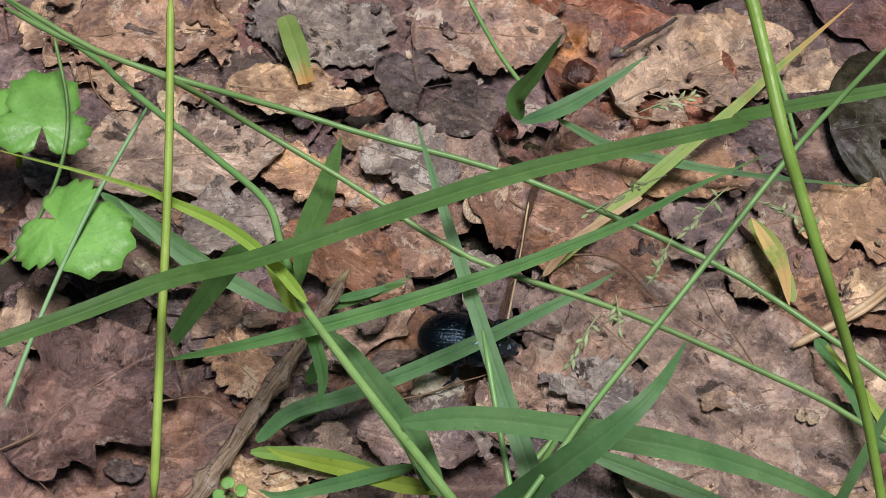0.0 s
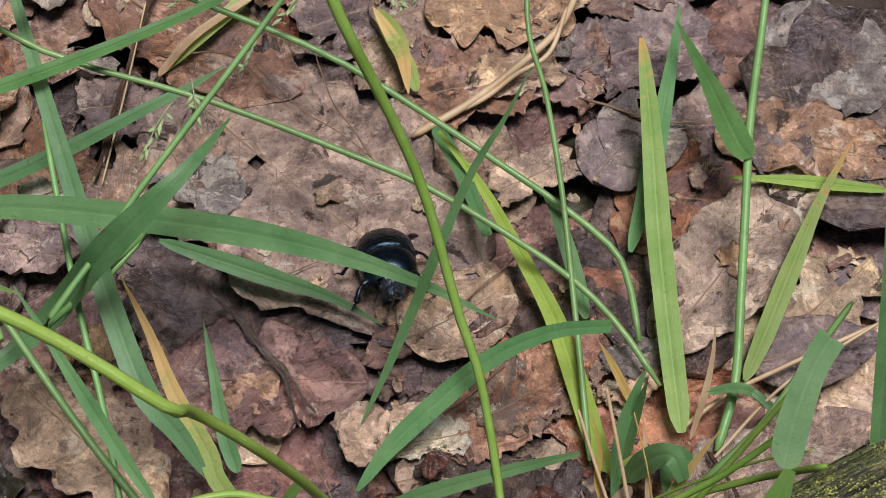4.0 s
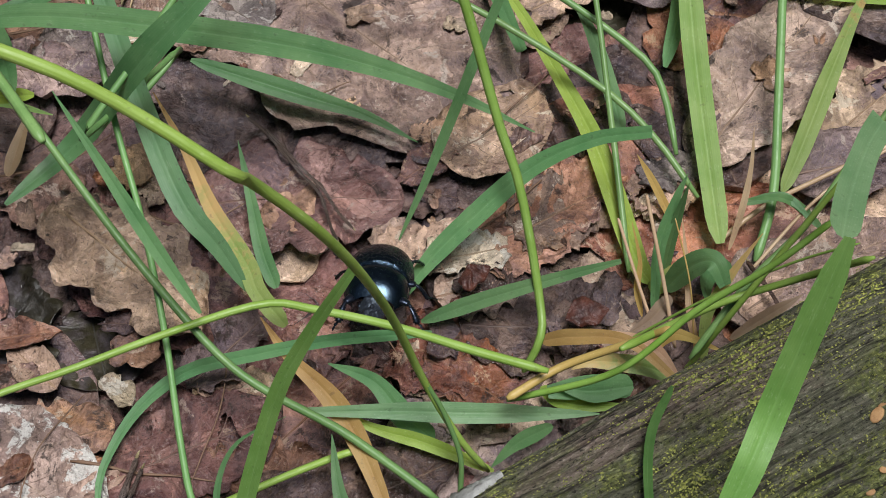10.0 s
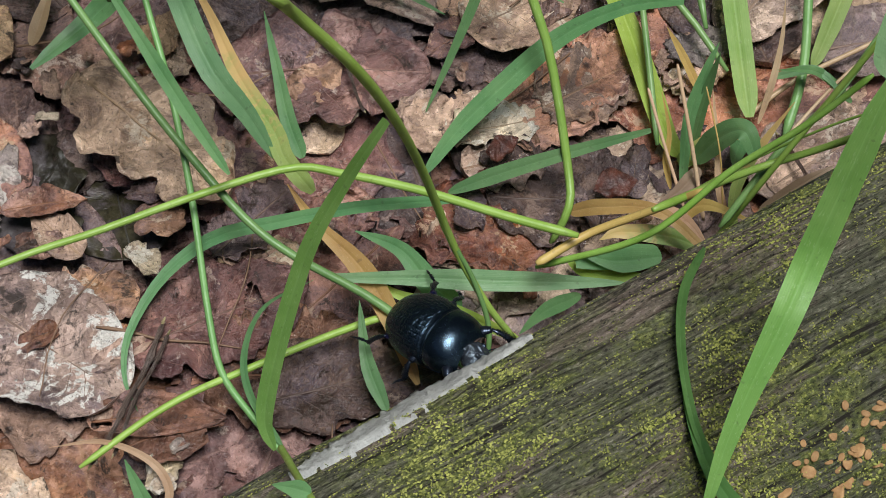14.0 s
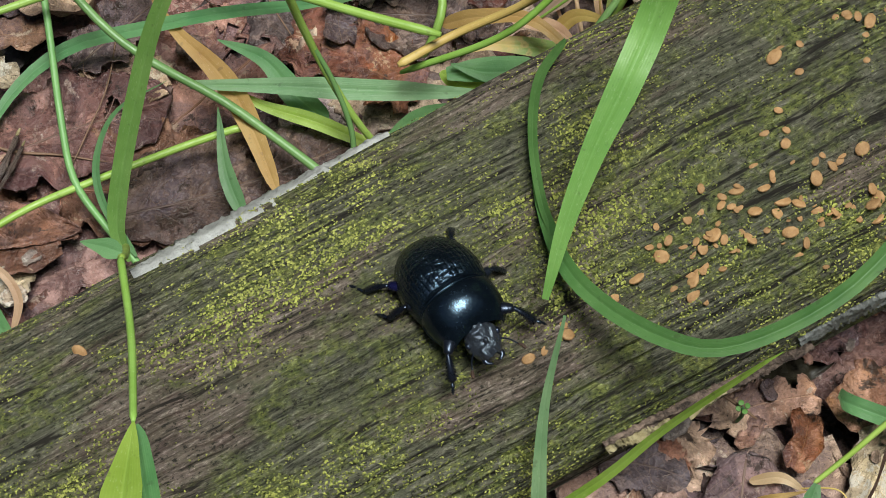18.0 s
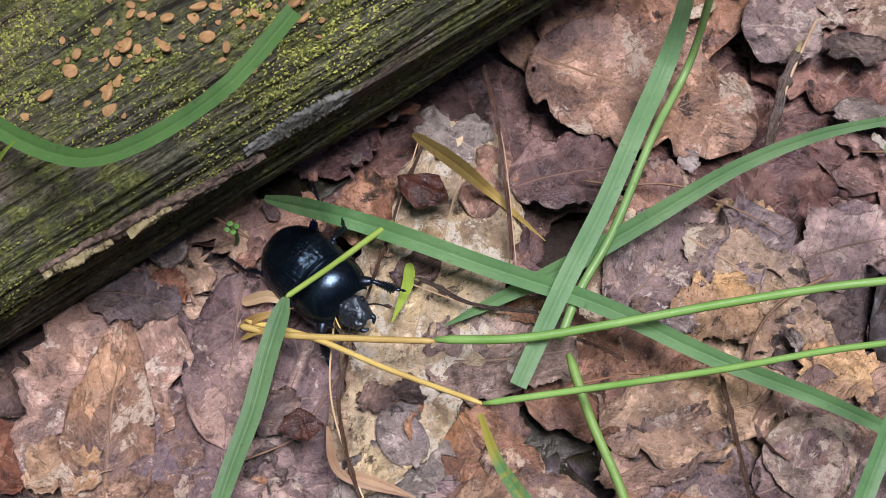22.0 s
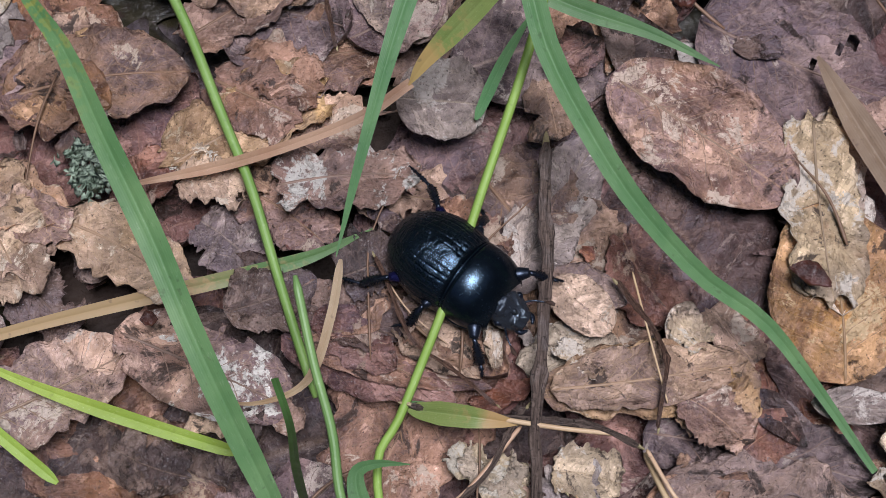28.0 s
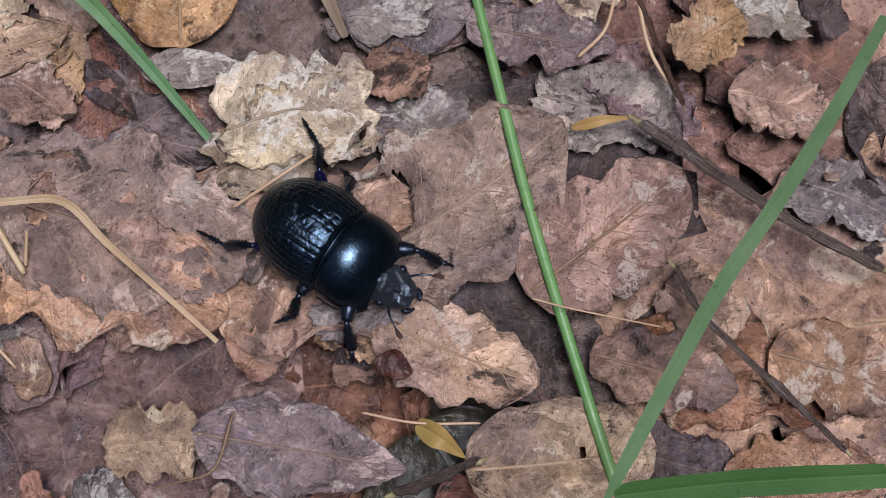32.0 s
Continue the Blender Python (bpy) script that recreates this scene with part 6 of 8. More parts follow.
twig([(0.1898, -0.1005, 0.0043), (0.1932, -0.1104, 0.0049), (0.1976, -0.1148, 0.0055), (0.2017, -0.1186, 0.0043)], 0.00025, 0.00020, TWIG_RED, "thin reddish-brown leaf stalk on the litter")
twig([(0.2049, -0.1190, 0.0043), (0.1994, -0.1262, 0.0049), (0.1910, -0.1322, 0.0055)], 0.00032, 0.00025, TWIG, "thin grey-brown dry twig on the leaf litter")
twig([(0.2082, -0.1289, 0.0043), (0.2122, -0.1353, 0.0049), (0.2176, -0.1473, 0.0055)], 0.00022, 0.00017, TWIG_RED, "thin reddish-brown leaf stalk on the litter")
twig([(0.1920, -0.1175, 0.0044), (0.2027, -0.1203, 0.0050), (0.2116, -0.1218, 0.0056), (0.2162, -0.1244, 0.0044)], 0.00046, 0.00037, TWIG, "thin grey-brown dry twig on the leaf litter")
twig([(0.0197, 0.0010, 0.0044), (0.0163, -0.0118, 0.0050), (0.0120, -0.0224, 0.0056)], 0.00042, 0.00034, TWIG, "thin grey-brown dry twig on the leaf litter")
twig([(0.0207, -0.0007, 0.0043), (0.0177, -0.0100, 0.0049), (0.0150, -0.0206, 0.0055)], 0.00032, 0.00025, TWIG, "thin grey-brown dry twig on the leaf litter")
twig([(0.2160, -0.1061, 0.0043), (0.2191, -0.1111, 0.0049), (0.2202, -0.1164, 0.0055), (0.2186, -0.1228, 0.0043)], 0.00031, 0.00025, TWIG_RED, "thin reddish-brown leaf stalk on the litter")
twig([(0.1470, -0.0440, 0.0043), (0.1534, -0.0476, 0.0049), (0.1626, -0.0494, 0.0055)], 0.00030, 0.00024, TWIG, "thin grey-brown dry twig on the leaf litter")
twig([(0.1672, -0.0526, 0.0043), (0.1730, -0.0559, 0.0049)], 0.00027, 0.00022, TWIG_RED, "thin reddish-brown leaf stalk on the litter")
twig([(0.1485, -0.0232, 0.0043), (0.1453, -0.0316, 0.0049), (0.1422, -0.0421, 0.0055), (0.1391, -0.0492, 0.0043)], 0.00025, 0.00020, TWIG_RED, "thin reddish-brown leaf stalk on the litter")
twig([(0.0092, 0.0961, 0.0044), (0.0111, 0.1123, 0.0050), (0.0131, 0.1279, 0.0056), (0.0155, 0.1401, 0.0044)], 0.00039, 0.00031, TWIG_RED, "thin reddish-brown leaf stalk on the litter")
twig([(0.0078, 0.0834, 0.0043), (0.0097, 0.0998, 0.0049), (0.0111, 0.1130, 0.0055)], 0.00037, 0.00030, TWIG_RED, "thin reddish-brown leaf stalk on the litter")
twig([(0.0278, 0.1618, 0.0044), (0.0388, 0.1715, 0.0050)], 0.00048, 0.00038, TWIG, "thin grey-brown dry twig on the leaf litter")
twig([(0.0336, 0.0589, 0.0043), (0.0418, 0.0505, 0.0049), (0.0499, 0.0403, 0.0055)], 0.00031, 0.00025, TWIG, "thin grey-brown dry twig on the leaf litter")
twig([(0.0312, 0.0612, 0.0043), (0.0432, 0.0475, 0.0049), (0.0475, 0.0381, 0.0055)], 0.00031, 0.00025, TWIG, "thin grey-brown dry twig on the leaf litter")
twig([(0.1126, 0.0374, 0.0043), (0.1166, 0.0294, 0.0049), (0.1145, 0.0234, 0.0055)], 0.00037, 0.00030, TWIG_RED, "thin reddish-brown leaf stalk on the litter")

# ---- seeds, shells, lichen tufts and herbs ----
husk((0.0196, 0.1533, 0.0064), 0.0070, 0.0059, 20, "nut")
husk((0.1483, -0.0323, 0.0064), 0.0055, 0.0070, 60, "curled")
husk((0.2371, -0.1077, 0.0064), 0.0047, 0.0024, -30, "bud")
husk((0.2557, -0.1555, 0.0064), 0.0039, 0.0027, -20, "nut")
husk((0.1320, -0.0640, 0.0064), 0.0056, 0.0042, 10, "curled")
husk((0.0696, 0.0323, 0.0064), 0.0054, 0.0036, 40, "curled")
husk((0.2275, -0.0740, 0.0064), 0.0027, 0.0027, 0, "nut")
husk((0.0063, 0.1375, 0.0064), 0.0050, 0.0066, 0, "curled")
husk((0.0869, 0.0262, 0.0064), 0.0070, 0.0052, 20, "curled")
husk((0.1650, -0.1060, 0.0064), 0.0020, 0.0018, 0, "bud")
husk((0.2369, -0.1080, 0.0064), 0.0050, 0.0020, -30, "bud")
husk((0.0684, 0.0310, 0.0064), 0.0031, 0.0038, 0, "bud")
lichen_tuft((0.1594, -0.0881, 0.0030), 0.0034)
lichen_tuft((0.1590, -0.0884, 0.0030), 0.0031)
lichen_tuft((0.1576, -0.0851, 0.0030), 0.0025)
lichen_tuft((0.1190, -0.0824, 0.0030), 0.0027)
herb_leaf((-0.0777, 0.1168, 0.0220), 0.0180, 100)
herb_leaf((-0.0712, 0.0979, 0.0200), 0.0205, -25)
herb_leaf((-0.0890, 0.1205, 0.0200), 0.0162, 150)
clover((-0.0339, 0.0548, 0.0060), 0.0027)
clover((0.1229, -0.0366, 0.0060), 0.0009)
spikelets((0.0359, 0.1136, 0.0280), (0.0225, 0.1021, 0.0300))
spikelets((0.0469, 0.1123, 0.0280), (0.0399, 0.1032, 0.0260))
spikelets((0.0372, 0.0989, 0.0300), (0.0345, 0.0926, 0.0260))
spikelets((0.0279, 0.0837, 0.0340), (0.0290, 0.0792, 0.0300))
spikelets((0.0254, 0.0796, 0.0340), (0.0214, 0.0724, 0.0300))
spikelets((0.0309, 0.1335, 0.0200), (0.0410, 0.1370, 0.0220))
spikelets((0.0496, 0.1086, 0.0300), (0.0616, 0.1053, 0.0280))

# ---- grass: each plant with its blades and stems ----
tuft = plant("grass tuft with yellowing blades and thin culms in the litter")
stem(tuft, [(0.1049, 0.0483, 0.0050), (0.0973, 0.0580, 0.0082), (0.0877, 0.0656, 0.0114), (0.0684, 0.0751, 0.0170), (0.0539, 0.0794, 0.0208), (0.0301, 0.0848, 0.0270), (0.0040, 0.0881, 0.0338), (-0.0170, 0.0968, 0.0397), (-0.0360, 0.1042, 0.0450), (-0.0457, 0.0976, 0.0630), (-0.0588, 0.1009, 0.0650), (-0.0739, 0.1082, 0.0670)], 0.00060, 0.00048, "green")
stem(tuft, [(0.1016, 0.0562, 0.0050), (0.0998, 0.0658, 0.0067), (0.0969, 0.0720, 0.0079), (0.0882, 0.0786, 0.0099), (0.0784, 0.0845, 0.0120), (0.0645, 0.0927, 0.0148), (0.0483, 0.1012, 0.0180), (0.0302, 0.1071, 0.0214), (0.0081, 0.1130, 0.0253), (-0.0165, 0.1152, 0.0297), (-0.0322, 0.1174, 0.0325), (-0.0512, 0.1142, 0.0430), (-0.0689, 0.1191, 0.0440), (-0.0820, 0.1247, 0.0450)], 0.00064, 0.00055, "green")
stem(tuft, [(0.0937, 0.0349, 0.0040), (0.0916, 0.0518, 0.0081), (0.0901, 0.0629, 0.0107), (0.0879, 0.0790, 0.0144), (0.0847, 0.0957, 0.0181), (0.0811, 0.1089, 0.0211), (0.0806, 0.1289, 0.0320)], 0.00056, 0.00045, "green")
blade(tuft, [(0.1083, 0.0406, 0.0040), (0.1068, 0.0524, 0.0062), (0.1046, 0.0716, 0.0096), (0.1032, 0.0898, 0.0127), (0.1018, 0.1046, 0.0151), (0.1011, 0.1100, 0.0160)], 0.00424, "dry_tip", base=0.8, tip=0.1)
blade(tuft, [(0.1003, 0.0744, 0.0030), (0.1030, 0.0859, 0.0048), (0.1055, 0.0999, 0.0068), (0.1076, 0.1133, 0.0087), (0.1087, 0.1225, 0.0100)], 0.00339, "green")
blade(tuft, [(0.0974, 0.0335, 0.0030), (0.0951, 0.0372, 0.0035), (0.0914, 0.0484, 0.0048), (0.0876, 0.0591, 0.0060), (0.0818, 0.0700, 0.0073), (0.0748, 0.0822, 0.0087), (0.0668, 0.0926, 0.0100)], 0.00353, "lime", base=0.7, tip=0.1)
blade(tuft, [(0.0929, 0.0605, 0.0040), (0.0909, 0.0682, 0.0053), (0.0876, 0.0781, 0.0071), (0.0847, 0.0830, 0.0080)], 0.00283, "green")
blade(tuft, [(0.0970, 0.0325, 0.0030), (0.0986, 0.0326, 0.0048), (0.1024, 0.0336, 0.0096), (0.1064, 0.0309, 0.0140)], 0.00296, "dry_half")
blade(tuft, [(0.1101, 0.0360, 0.0030), (0.1071, 0.0355, 0.0057), (0.1053, 0.0312, 0.0086), (0.1048, 0.0257, 0.0120)], 0.00349, "green")
blade(tuft, [(0.0976, 0.0277, 0.0030), (0.0977, 0.0352, 0.0116), (0.0997, 0.0404, 0.0185), (0.1011, 0.0428, 0.0220)], 0.00189, "green")
blade(tuft, [(0.1045, 0.0223, 0.0030), (0.1029, 0.0264, 0.0063), (0.1021, 0.0320, 0.0106), (0.1008, 0.0388, 0.0160)], 0.00121, "straw")
blade(tuft, [(0.0958, 0.0277, 0.0030), (0.0947, 0.0307, 0.0068), (0.0948, 0.0336, 0.0106), (0.0931, 0.0376, 0.0160)], 0.00104, "ochre")
blade(tuft, [(0.1016, 0.0441, 0.0020), (0.0976, 0.0497, 0.0068), (0.0947, 0.0530, 0.0100)], 0.00146, "ochre")
tuft = plant("bright green grass shoot with bent stem and folded blades")
stem(tuft, [(0.0121, 0.0246, 0.0560), (0.0045, 0.0354, 0.0526), (-0.0056, 0.0488, 0.0485), (-0.0155, 0.0621, 0.0448), (-0.0231, 0.0726, 0.0420)], 0.00083, 0.00071, "green")
blade(tuft, [(-0.0208, 0.0691, 0.0460), (-0.0269, 0.0750, 0.0473), (-0.0346, 0.0798, 0.0487), (-0.0429, 0.0825, 0.0501), (-0.0512, 0.0846, 0.0515), (-0.0734, 0.0862, 0.0560)], 0.00199, "lime", fold=0.5, base=1)
stem(tuft, [(-0.0223, 0.0710, 0.0430), (-0.0270, 0.0823, 0.0417), (-0.0309, 0.0912, 0.0407), (-0.0407, 0.1002, 0.0392), (-0.0513, 0.1089, 0.0378), (-0.0612, 0.1173, 0.0365), (-0.0690, 0.1270, 0.0310), (-0.0884, 0.1396, 0.0300)], 0.00069, 0.00059, "green")
blade(tuft, [(0.0036, 0.0390, 0.0440), (-0.0015, 0.0508, 0.0372), (-0.0090, 0.0637, 0.0296), (-0.0156, 0.0744, 0.0237), (-0.0233, 0.0835, 0.0180)], 0.00452, "green", base=0.5)
blade(tuft, [(-0.0237, 0.0763, 0.0380), (-0.0241, 0.0882, 0.0354), (-0.0230, 0.0980, 0.0333), (-0.0223, 0.1081, 0.0312), (-0.0219, 0.1141, 0.0300)], 0.00441, "deep", base=0.3)
blade(tuft, [(-0.0300, 0.0794, 0.0430), (-0.0347, 0.0812, 0.0376), (-0.0407, 0.0802, 0.0268), (-0.0471, 0.0782, 0.0150)], 0.00439, "deep", tip=0.5)
blade(tuft, [(-0.0230, 0.0721, 0.0380), (-0.0242, 0.0743, 0.0394), (-0.0281, 0.0784, 0.0425), (-0.0307, 0.0792, 0.0440)], 0.00362, "lime")
blade(tuft, [(0.0043, 0.0442, 0.0360), (-0.0028, 0.0454, 0.0336), (-0.0122, 0.0487, 0.0304), (-0.0218, 0.0516, 0.0273), (-0.0259, 0.0535, 0.0260)], 0.00282, "lime")
blade(tuft, [(-0.0012, 0.0476, 0.0360), (-0.0083, 0.0469, 0.0325), (-0.0163, 0.0459, 0.0286), (-0.0228, 0.0455, 0.0255), (-0.0264, 0.0470, 0.0240)], 0.00230, "green")
blade(tuft, [(-0.0228, 0.0737, 0.0340), (-0.0198, 0.0695, 0.0309), (-0.0184, 0.0649, 0.0280), (-0.0195, 0.0618, 0.0260)], 0.00219, "deep")
tuft = plant("upright grass shoot with a dark folded blade and orange-tipped leaf")
stem(tuft, [(0.1140, 0.0381, 0.0030), (0.1169, 0.0491, 0.0055), (0.1179, 0.0641, 0.0088), (0.1190, 0.0855, 0.0133), (0.1198, 0.0967, 0.0155), (0.1218, 0.1125, 0.0186), (0.1237, 0.1325, 0.0260)], 0.00082, 0.00069, "green")
blade(tuft, [(0.1194, 0.0867, 0.0150), (0.1172, 0.0899, 0.0151), (0.1128, 0.1011, 0.0155), (0.1073, 0.1139, 0.0160)], 0.00451, "deep", base=0.6)
blade(tuft, [(0.1189, 0.0510, 0.0030), (0.1220, 0.0583, 0.0042), (0.1271, 0.0713, 0.0063), (0.1322, 0.0837, 0.0082), (0.1380, 0.0949, 0.0100)], 0.00326, "dry_tip")
blade(tuft, [(0.1098, 0.0400, 0.0030), (0.1117, 0.0459, 0.0071), (0.1127, 0.0512, 0.0106), (0.1129, 0.0564, 0.0140)], 0.00108, "straw")
tuft = plant("creeping grass shoot with ochre base beside the log")
stem(tuft, [(0.0745, 0.0054, 0.0207), (0.0820, 0.0103, 0.0213), (0.0902, 0.0114, 0.0270), (0.0963, 0.0103, 0.0357)], 0.00067, 0.00057, "ochre")
stem(tuft, [(0.0892, 0.0059, 0.0379), (0.1042, 0.0198, 0.0240), (0.1149, 0.0222, 0.0280), (0.1220, 0.0163, 0.0470)], 0.00061, 0.00052, "lime")
stem(tuft, [(0.0747, 0.0076, 0.0150), (0.0893, 0.0069, 0.0281), (0.0994, 0.0110, 0.0404), (0.1075, 0.0126, 0.0503), (0.1143, 0.0147, 0.0600)], 0.00053, 0.00045, "lime")
stem(tuft, [(0.1015, 0.0153, 0.0150), (0.1091, 0.0242, 0.0219), (0.1166, 0.0306, 0.0279), (0.1225, 0.0379, 0.0337), (0.1288, 0.0456, 0.0400)], 0.00058, 0.00049, "green")
tuft = plant("green grass plant with some dry straw-coloured blades")
blade(tuft, [(0.1737, -0.1210, 0.0030), (0.1642, -0.1172, 0.0038), (0.1523, -0.1120, 0.0049), (0.1403, -0.1055, 0.0060)], 0.00175, "lime", base=0.8)
blade(tuft, [(0.1543, -0.1227, 0.0050), (0.1465, -0.1151, 0.0072), (0.1410, -0.1085, 0.0090)], 0.00149, "lime", base=0.8)
blade(tuft, [(0.1831, -0.1295, 0.0012), (0.1820, -0.1309, 0.0235), (0.1825, -0.1309, 0.0440), (0.1831, -0.1295, 0.0565), (0.1825, -0.1267, 0.0612)], 0.00083, "deep", base=0.5, tip=0.6)
blade(tuft, [(0.1882, -0.1358, 0.0070), (0.1972, -0.1356, 0.0076), (0.2057, -0.1351, 0.0081), (0.2142, -0.1342, 0.0087), (0.2187, -0.1336, 0.0090)], 0.00234, "blue", base=0.9, tip=0.7)
blade(tuft, [(0.2178, -0.1332, 0.0070), (0.2226, -0.1332, 0.0063), (0.2271, -0.1340, 0.0056), (0.2305, -0.1386, 0.0047), (0.2354, -0.1447, 0.0035), (0.2393, -0.1496, 0.0025)], 0.00079, "straw", base=1, tip=0.5)
stem(tuft, [(0.1907, -0.1436, 0.0060), (0.1878, -0.1357, 0.0081), (0.1846, -0.1289, 0.0100), (0.1841, -0.1213, 0.0119), (0.1828, -0.1141, 0.0138), (0.1817, -0.1054, 0.0160)], 0.00056, 0.00048, "green")
blade(tuft, [(0.1909, -0.1342, 0.0040), (0.1887, -0.1319, 0.0052), (0.1864, -0.1284, 0.0068), (0.1861, -0.1252, 0.0080), (0.1883, -0.1245, 0.0088), (0.1918, -0.1251, 0.0100)], 0.00206, "green", base=0.6)
blade(tuft, [(0.1921, -0.1385, 0.0120), (0.1930, -0.1421, 0.0093), (0.1938, -0.1467, 0.0060)], 0.00255, "lime", base=0.8, tip=0.9)
blade(tuft, [(0.1920, -0.1170, 0.0020), (0.1967, -0.1187, 0.0029), (0.2030, -0.1208, 0.0040)], 0.00135, "green")
stem(tuft, [(0.1840, -0.1301, 0.0050), (0.1822, -0.1300, 0.0132), (0.1811, -0.1297, 0.0200)], 0.00039, 0.00033, "lime")
blade(tuft, [(0.1819, -0.1411, 0.0040), (0.1797, -0.1361, 0.0065), (0.1784, -0.1307, 0.0090)], 0.00137, "green")
stem(tuft, [(0.2750, -0.1712, 0.0025), (0.2745, -0.1683, 0.0025), (0.2728, -0.1542, 0.0025), (0.2716, -0.1425, 0.0025), (0.2709, -0.1308, 0.0025), (0.2703, -0.1199, 0.0025), (0.2696, -0.1077, 0.0030)], 0.00061, 0.00055, "green")
blade(tuft, [(0.2727, -0.1717, 0.0100), (0.2793, -0.1628, 0.0183), (0.2848, -0.1558, 0.0256), (0.2897, -0.1507, 0.0319), (0.2942, -0.1455, 0.0386), (0.2978, -0.1407, 0.0450)], 0.00151, "blue", base=0.8, tip=0.6)
blade(tuft, [(0.2668, -0.1744, 0.0850), (0.2726, -0.1749, 0.0872), (0.2795, -0.1759, 0.0900)], 0.00150, "deep", base=0.9, tip=0.8)
blade(tuft, [(0.2040, -0.1582, 0.0450), (0.2105, -0.1556, 0.0474), (0.2151, -0.1544, 0.0491), (0.2177, -0.1538, 0.0500)], 0.00248, "green", base=0.6)
blade(tuft, [(0.2165, -0.1524, 0.0400), (0.2184, -0.1560, 0.0441), (0.2205, -0.1609, 0.0500)], 0.00256, "green", base=0.4)
tuft = plant("green grass plant with some dry straw-coloured blades")
blade(tuft, [(0.1244, 0.0435, 0.0050), (0.1182, 0.0453, 0.0106), (0.1108, 0.0421, 0.0160)], 0.00161, "green")
stem(tuft, [(0.1087, 0.0424, 0.0020), (0.1159, 0.0480, 0.0035), (0.1248, 0.0526, 0.0052), (0.1400, 0.0599, 0.0080)], 0.00046, 0.00039, "straw")
blade(tuft, [(0.1451, 0.0893, 0.0030), (0.1286, 0.0900, 0.0036), (0.1168, 0.0898, 0.0040)], 0.00219, "lime")
tuft = plant("green grass plant with some dry straw-coloured blades")
blade(tuft, [(-0.0670, 0.0445, 0.0620), (-0.0509, 0.0536, 0.0620), (-0.0392, 0.0614, 0.0610), (-0.0285, 0.0725, 0.0518), (-0.0093, 0.0851, 0.0491), (0.0111, 0.0978, 0.0463), (0.0330, 0.1086, 0.0436), (0.0467, 0.1152, 0.0420), (0.0500, 0.1248, 0.0330), (0.0797, 0.1365, 0.0310)], 0.00311, "deep", fold=0.35, base=0.8, tip=0.75)
blade(tuft, [(-0.0436, 0.0645, 0.0320), (-0.0308, 0.0672, 0.0346), (-0.0138, 0.0738, 0.0355), (0.0033, 0.0815, 0.0364), (0.0162, 0.0881, 0.0371), (0.0293, 0.0959, 0.0378), (0.0382, 0.1026, 0.0383), (0.0518, 0.1114, 0.0390)], 0.00257, "deep", fold=0.3, base=0.3, tip=0)
blade(tuft, [(-0.0290, 0.0895, 0.0100), (-0.0378, 0.0912, 0.0144), (-0.0473, 0.0930, 0.0192), (-0.0543, 0.0967, 0.0232), (-0.0592, 0.0991, 0.0260)], 0.00300, "blue")
blade(tuft, [(-0.0310, 0.0659, 0.0060), (-0.0245, 0.0710, 0.0067), (-0.0106, 0.0777, 0.0081), (0.0043, 0.0862, 0.0095), (0.0155, 0.0935, 0.0107), (0.0241, 0.0991, 0.0115), (0.0288, 0.1028, 0.0120)], 0.00296, "green")
blade(tuft, [(-0.0246, 0.0951, 0.0030), (-0.0164, 0.0972, 0.0055), (-0.0084, 0.0993, 0.0080)], 0.00245, "deep")
blade(tuft, [(-0.0029, 0.0460, 0.0520), (0.0081, 0.0512, 0.0462), (0.0241, 0.0550, 0.0384), (0.0411, 0.0577, 0.0306), (0.0546, 0.0580, 0.0246), (0.0667, 0.0567, 0.0192), (0.0781, 0.0541, 0.0140)], 0.00439, "green", fold=0.2, base=0.7)
blade(tuft, [(0.0217, 0.0682, 0.0100), (0.0314, 0.0659, 0.0085), (0.0410, 0.0637, 0.0070), (0.0507, 0.0614, 0.0055), (0.0594, 0.0575, 0.0040)], 0.00323, "green", base=0.5)
stem(tuft, [(0.0132, 0.0570, 0.0120), (0.0208, 0.0664, 0.0160), (0.0122, 0.0374, 0.0355), (0.0198, 0.0482, 0.0411), (0.0243, 0.0552, 0.0446), (0.0319, 0.0655, 0.0496), (0.0396, 0.0761, 0.0545), (0.0474, 0.0873, 0.0594), (0.0553, 0.0980, 0.0638), (0.0666, 0.1067, 0.0780)], 0.00055, 0.00047, "green")
stem(tuft, [(-0.0414, 0.0408, 0.0300), (-0.0428, 0.0620, 0.0428), (-0.0437, 0.0771, 0.0519), (-0.0450, 0.0924, 0.0609), (-0.0467, 0.1079, 0.0700)], 0.00076, 0.00065, "lime")
stem(tuft, [(-0.0744, 0.0650, 0.0100), (-0.0715, 0.0774, 0.0147), (-0.0676, 0.0910, 0.0199), (-0.0634, 0.1029, 0.0245), (-0.0573, 0.1172, 0.0300)], 0.00046, 0.00039, "blue")
stem(tuft, [(-0.0823, 0.0937, 0.0100), (-0.0785, 0.0974, 0.0125), (-0.0737, 0.1078, 0.0182), (-0.0732, 0.1193, 0.0236), (-0.0777, 0.1324, 0.0300)], 0.00042, 0.00036, "deep")
blade(tuft, [(0.0091, 0.1369, 0.0100), (0.0159, 0.1392, 0.0116), (0.0241, 0.1444, 0.0137), (0.0322, 0.1509, 0.0160)], 0.00324, "green", base=0.5)
blade(tuft, [(0.0091, 0.1374, 0.0100), (0.0079, 0.1386, 0.0148), (0.0116, 0.1394, 0.0222), (0.0155, 0.1407, 0.0320)], 0.00379, "deep", base=0.4)
blade(tuft, [(0.0159, 0.1401, 0.0080), (0.0271, 0.1346, 0.0074), (0.0390, 0.1327, 0.0068), (0.0540, 0.1319, 0.0061), (0.0765, 0.1323, 0.0050)], 0.00215, "green")
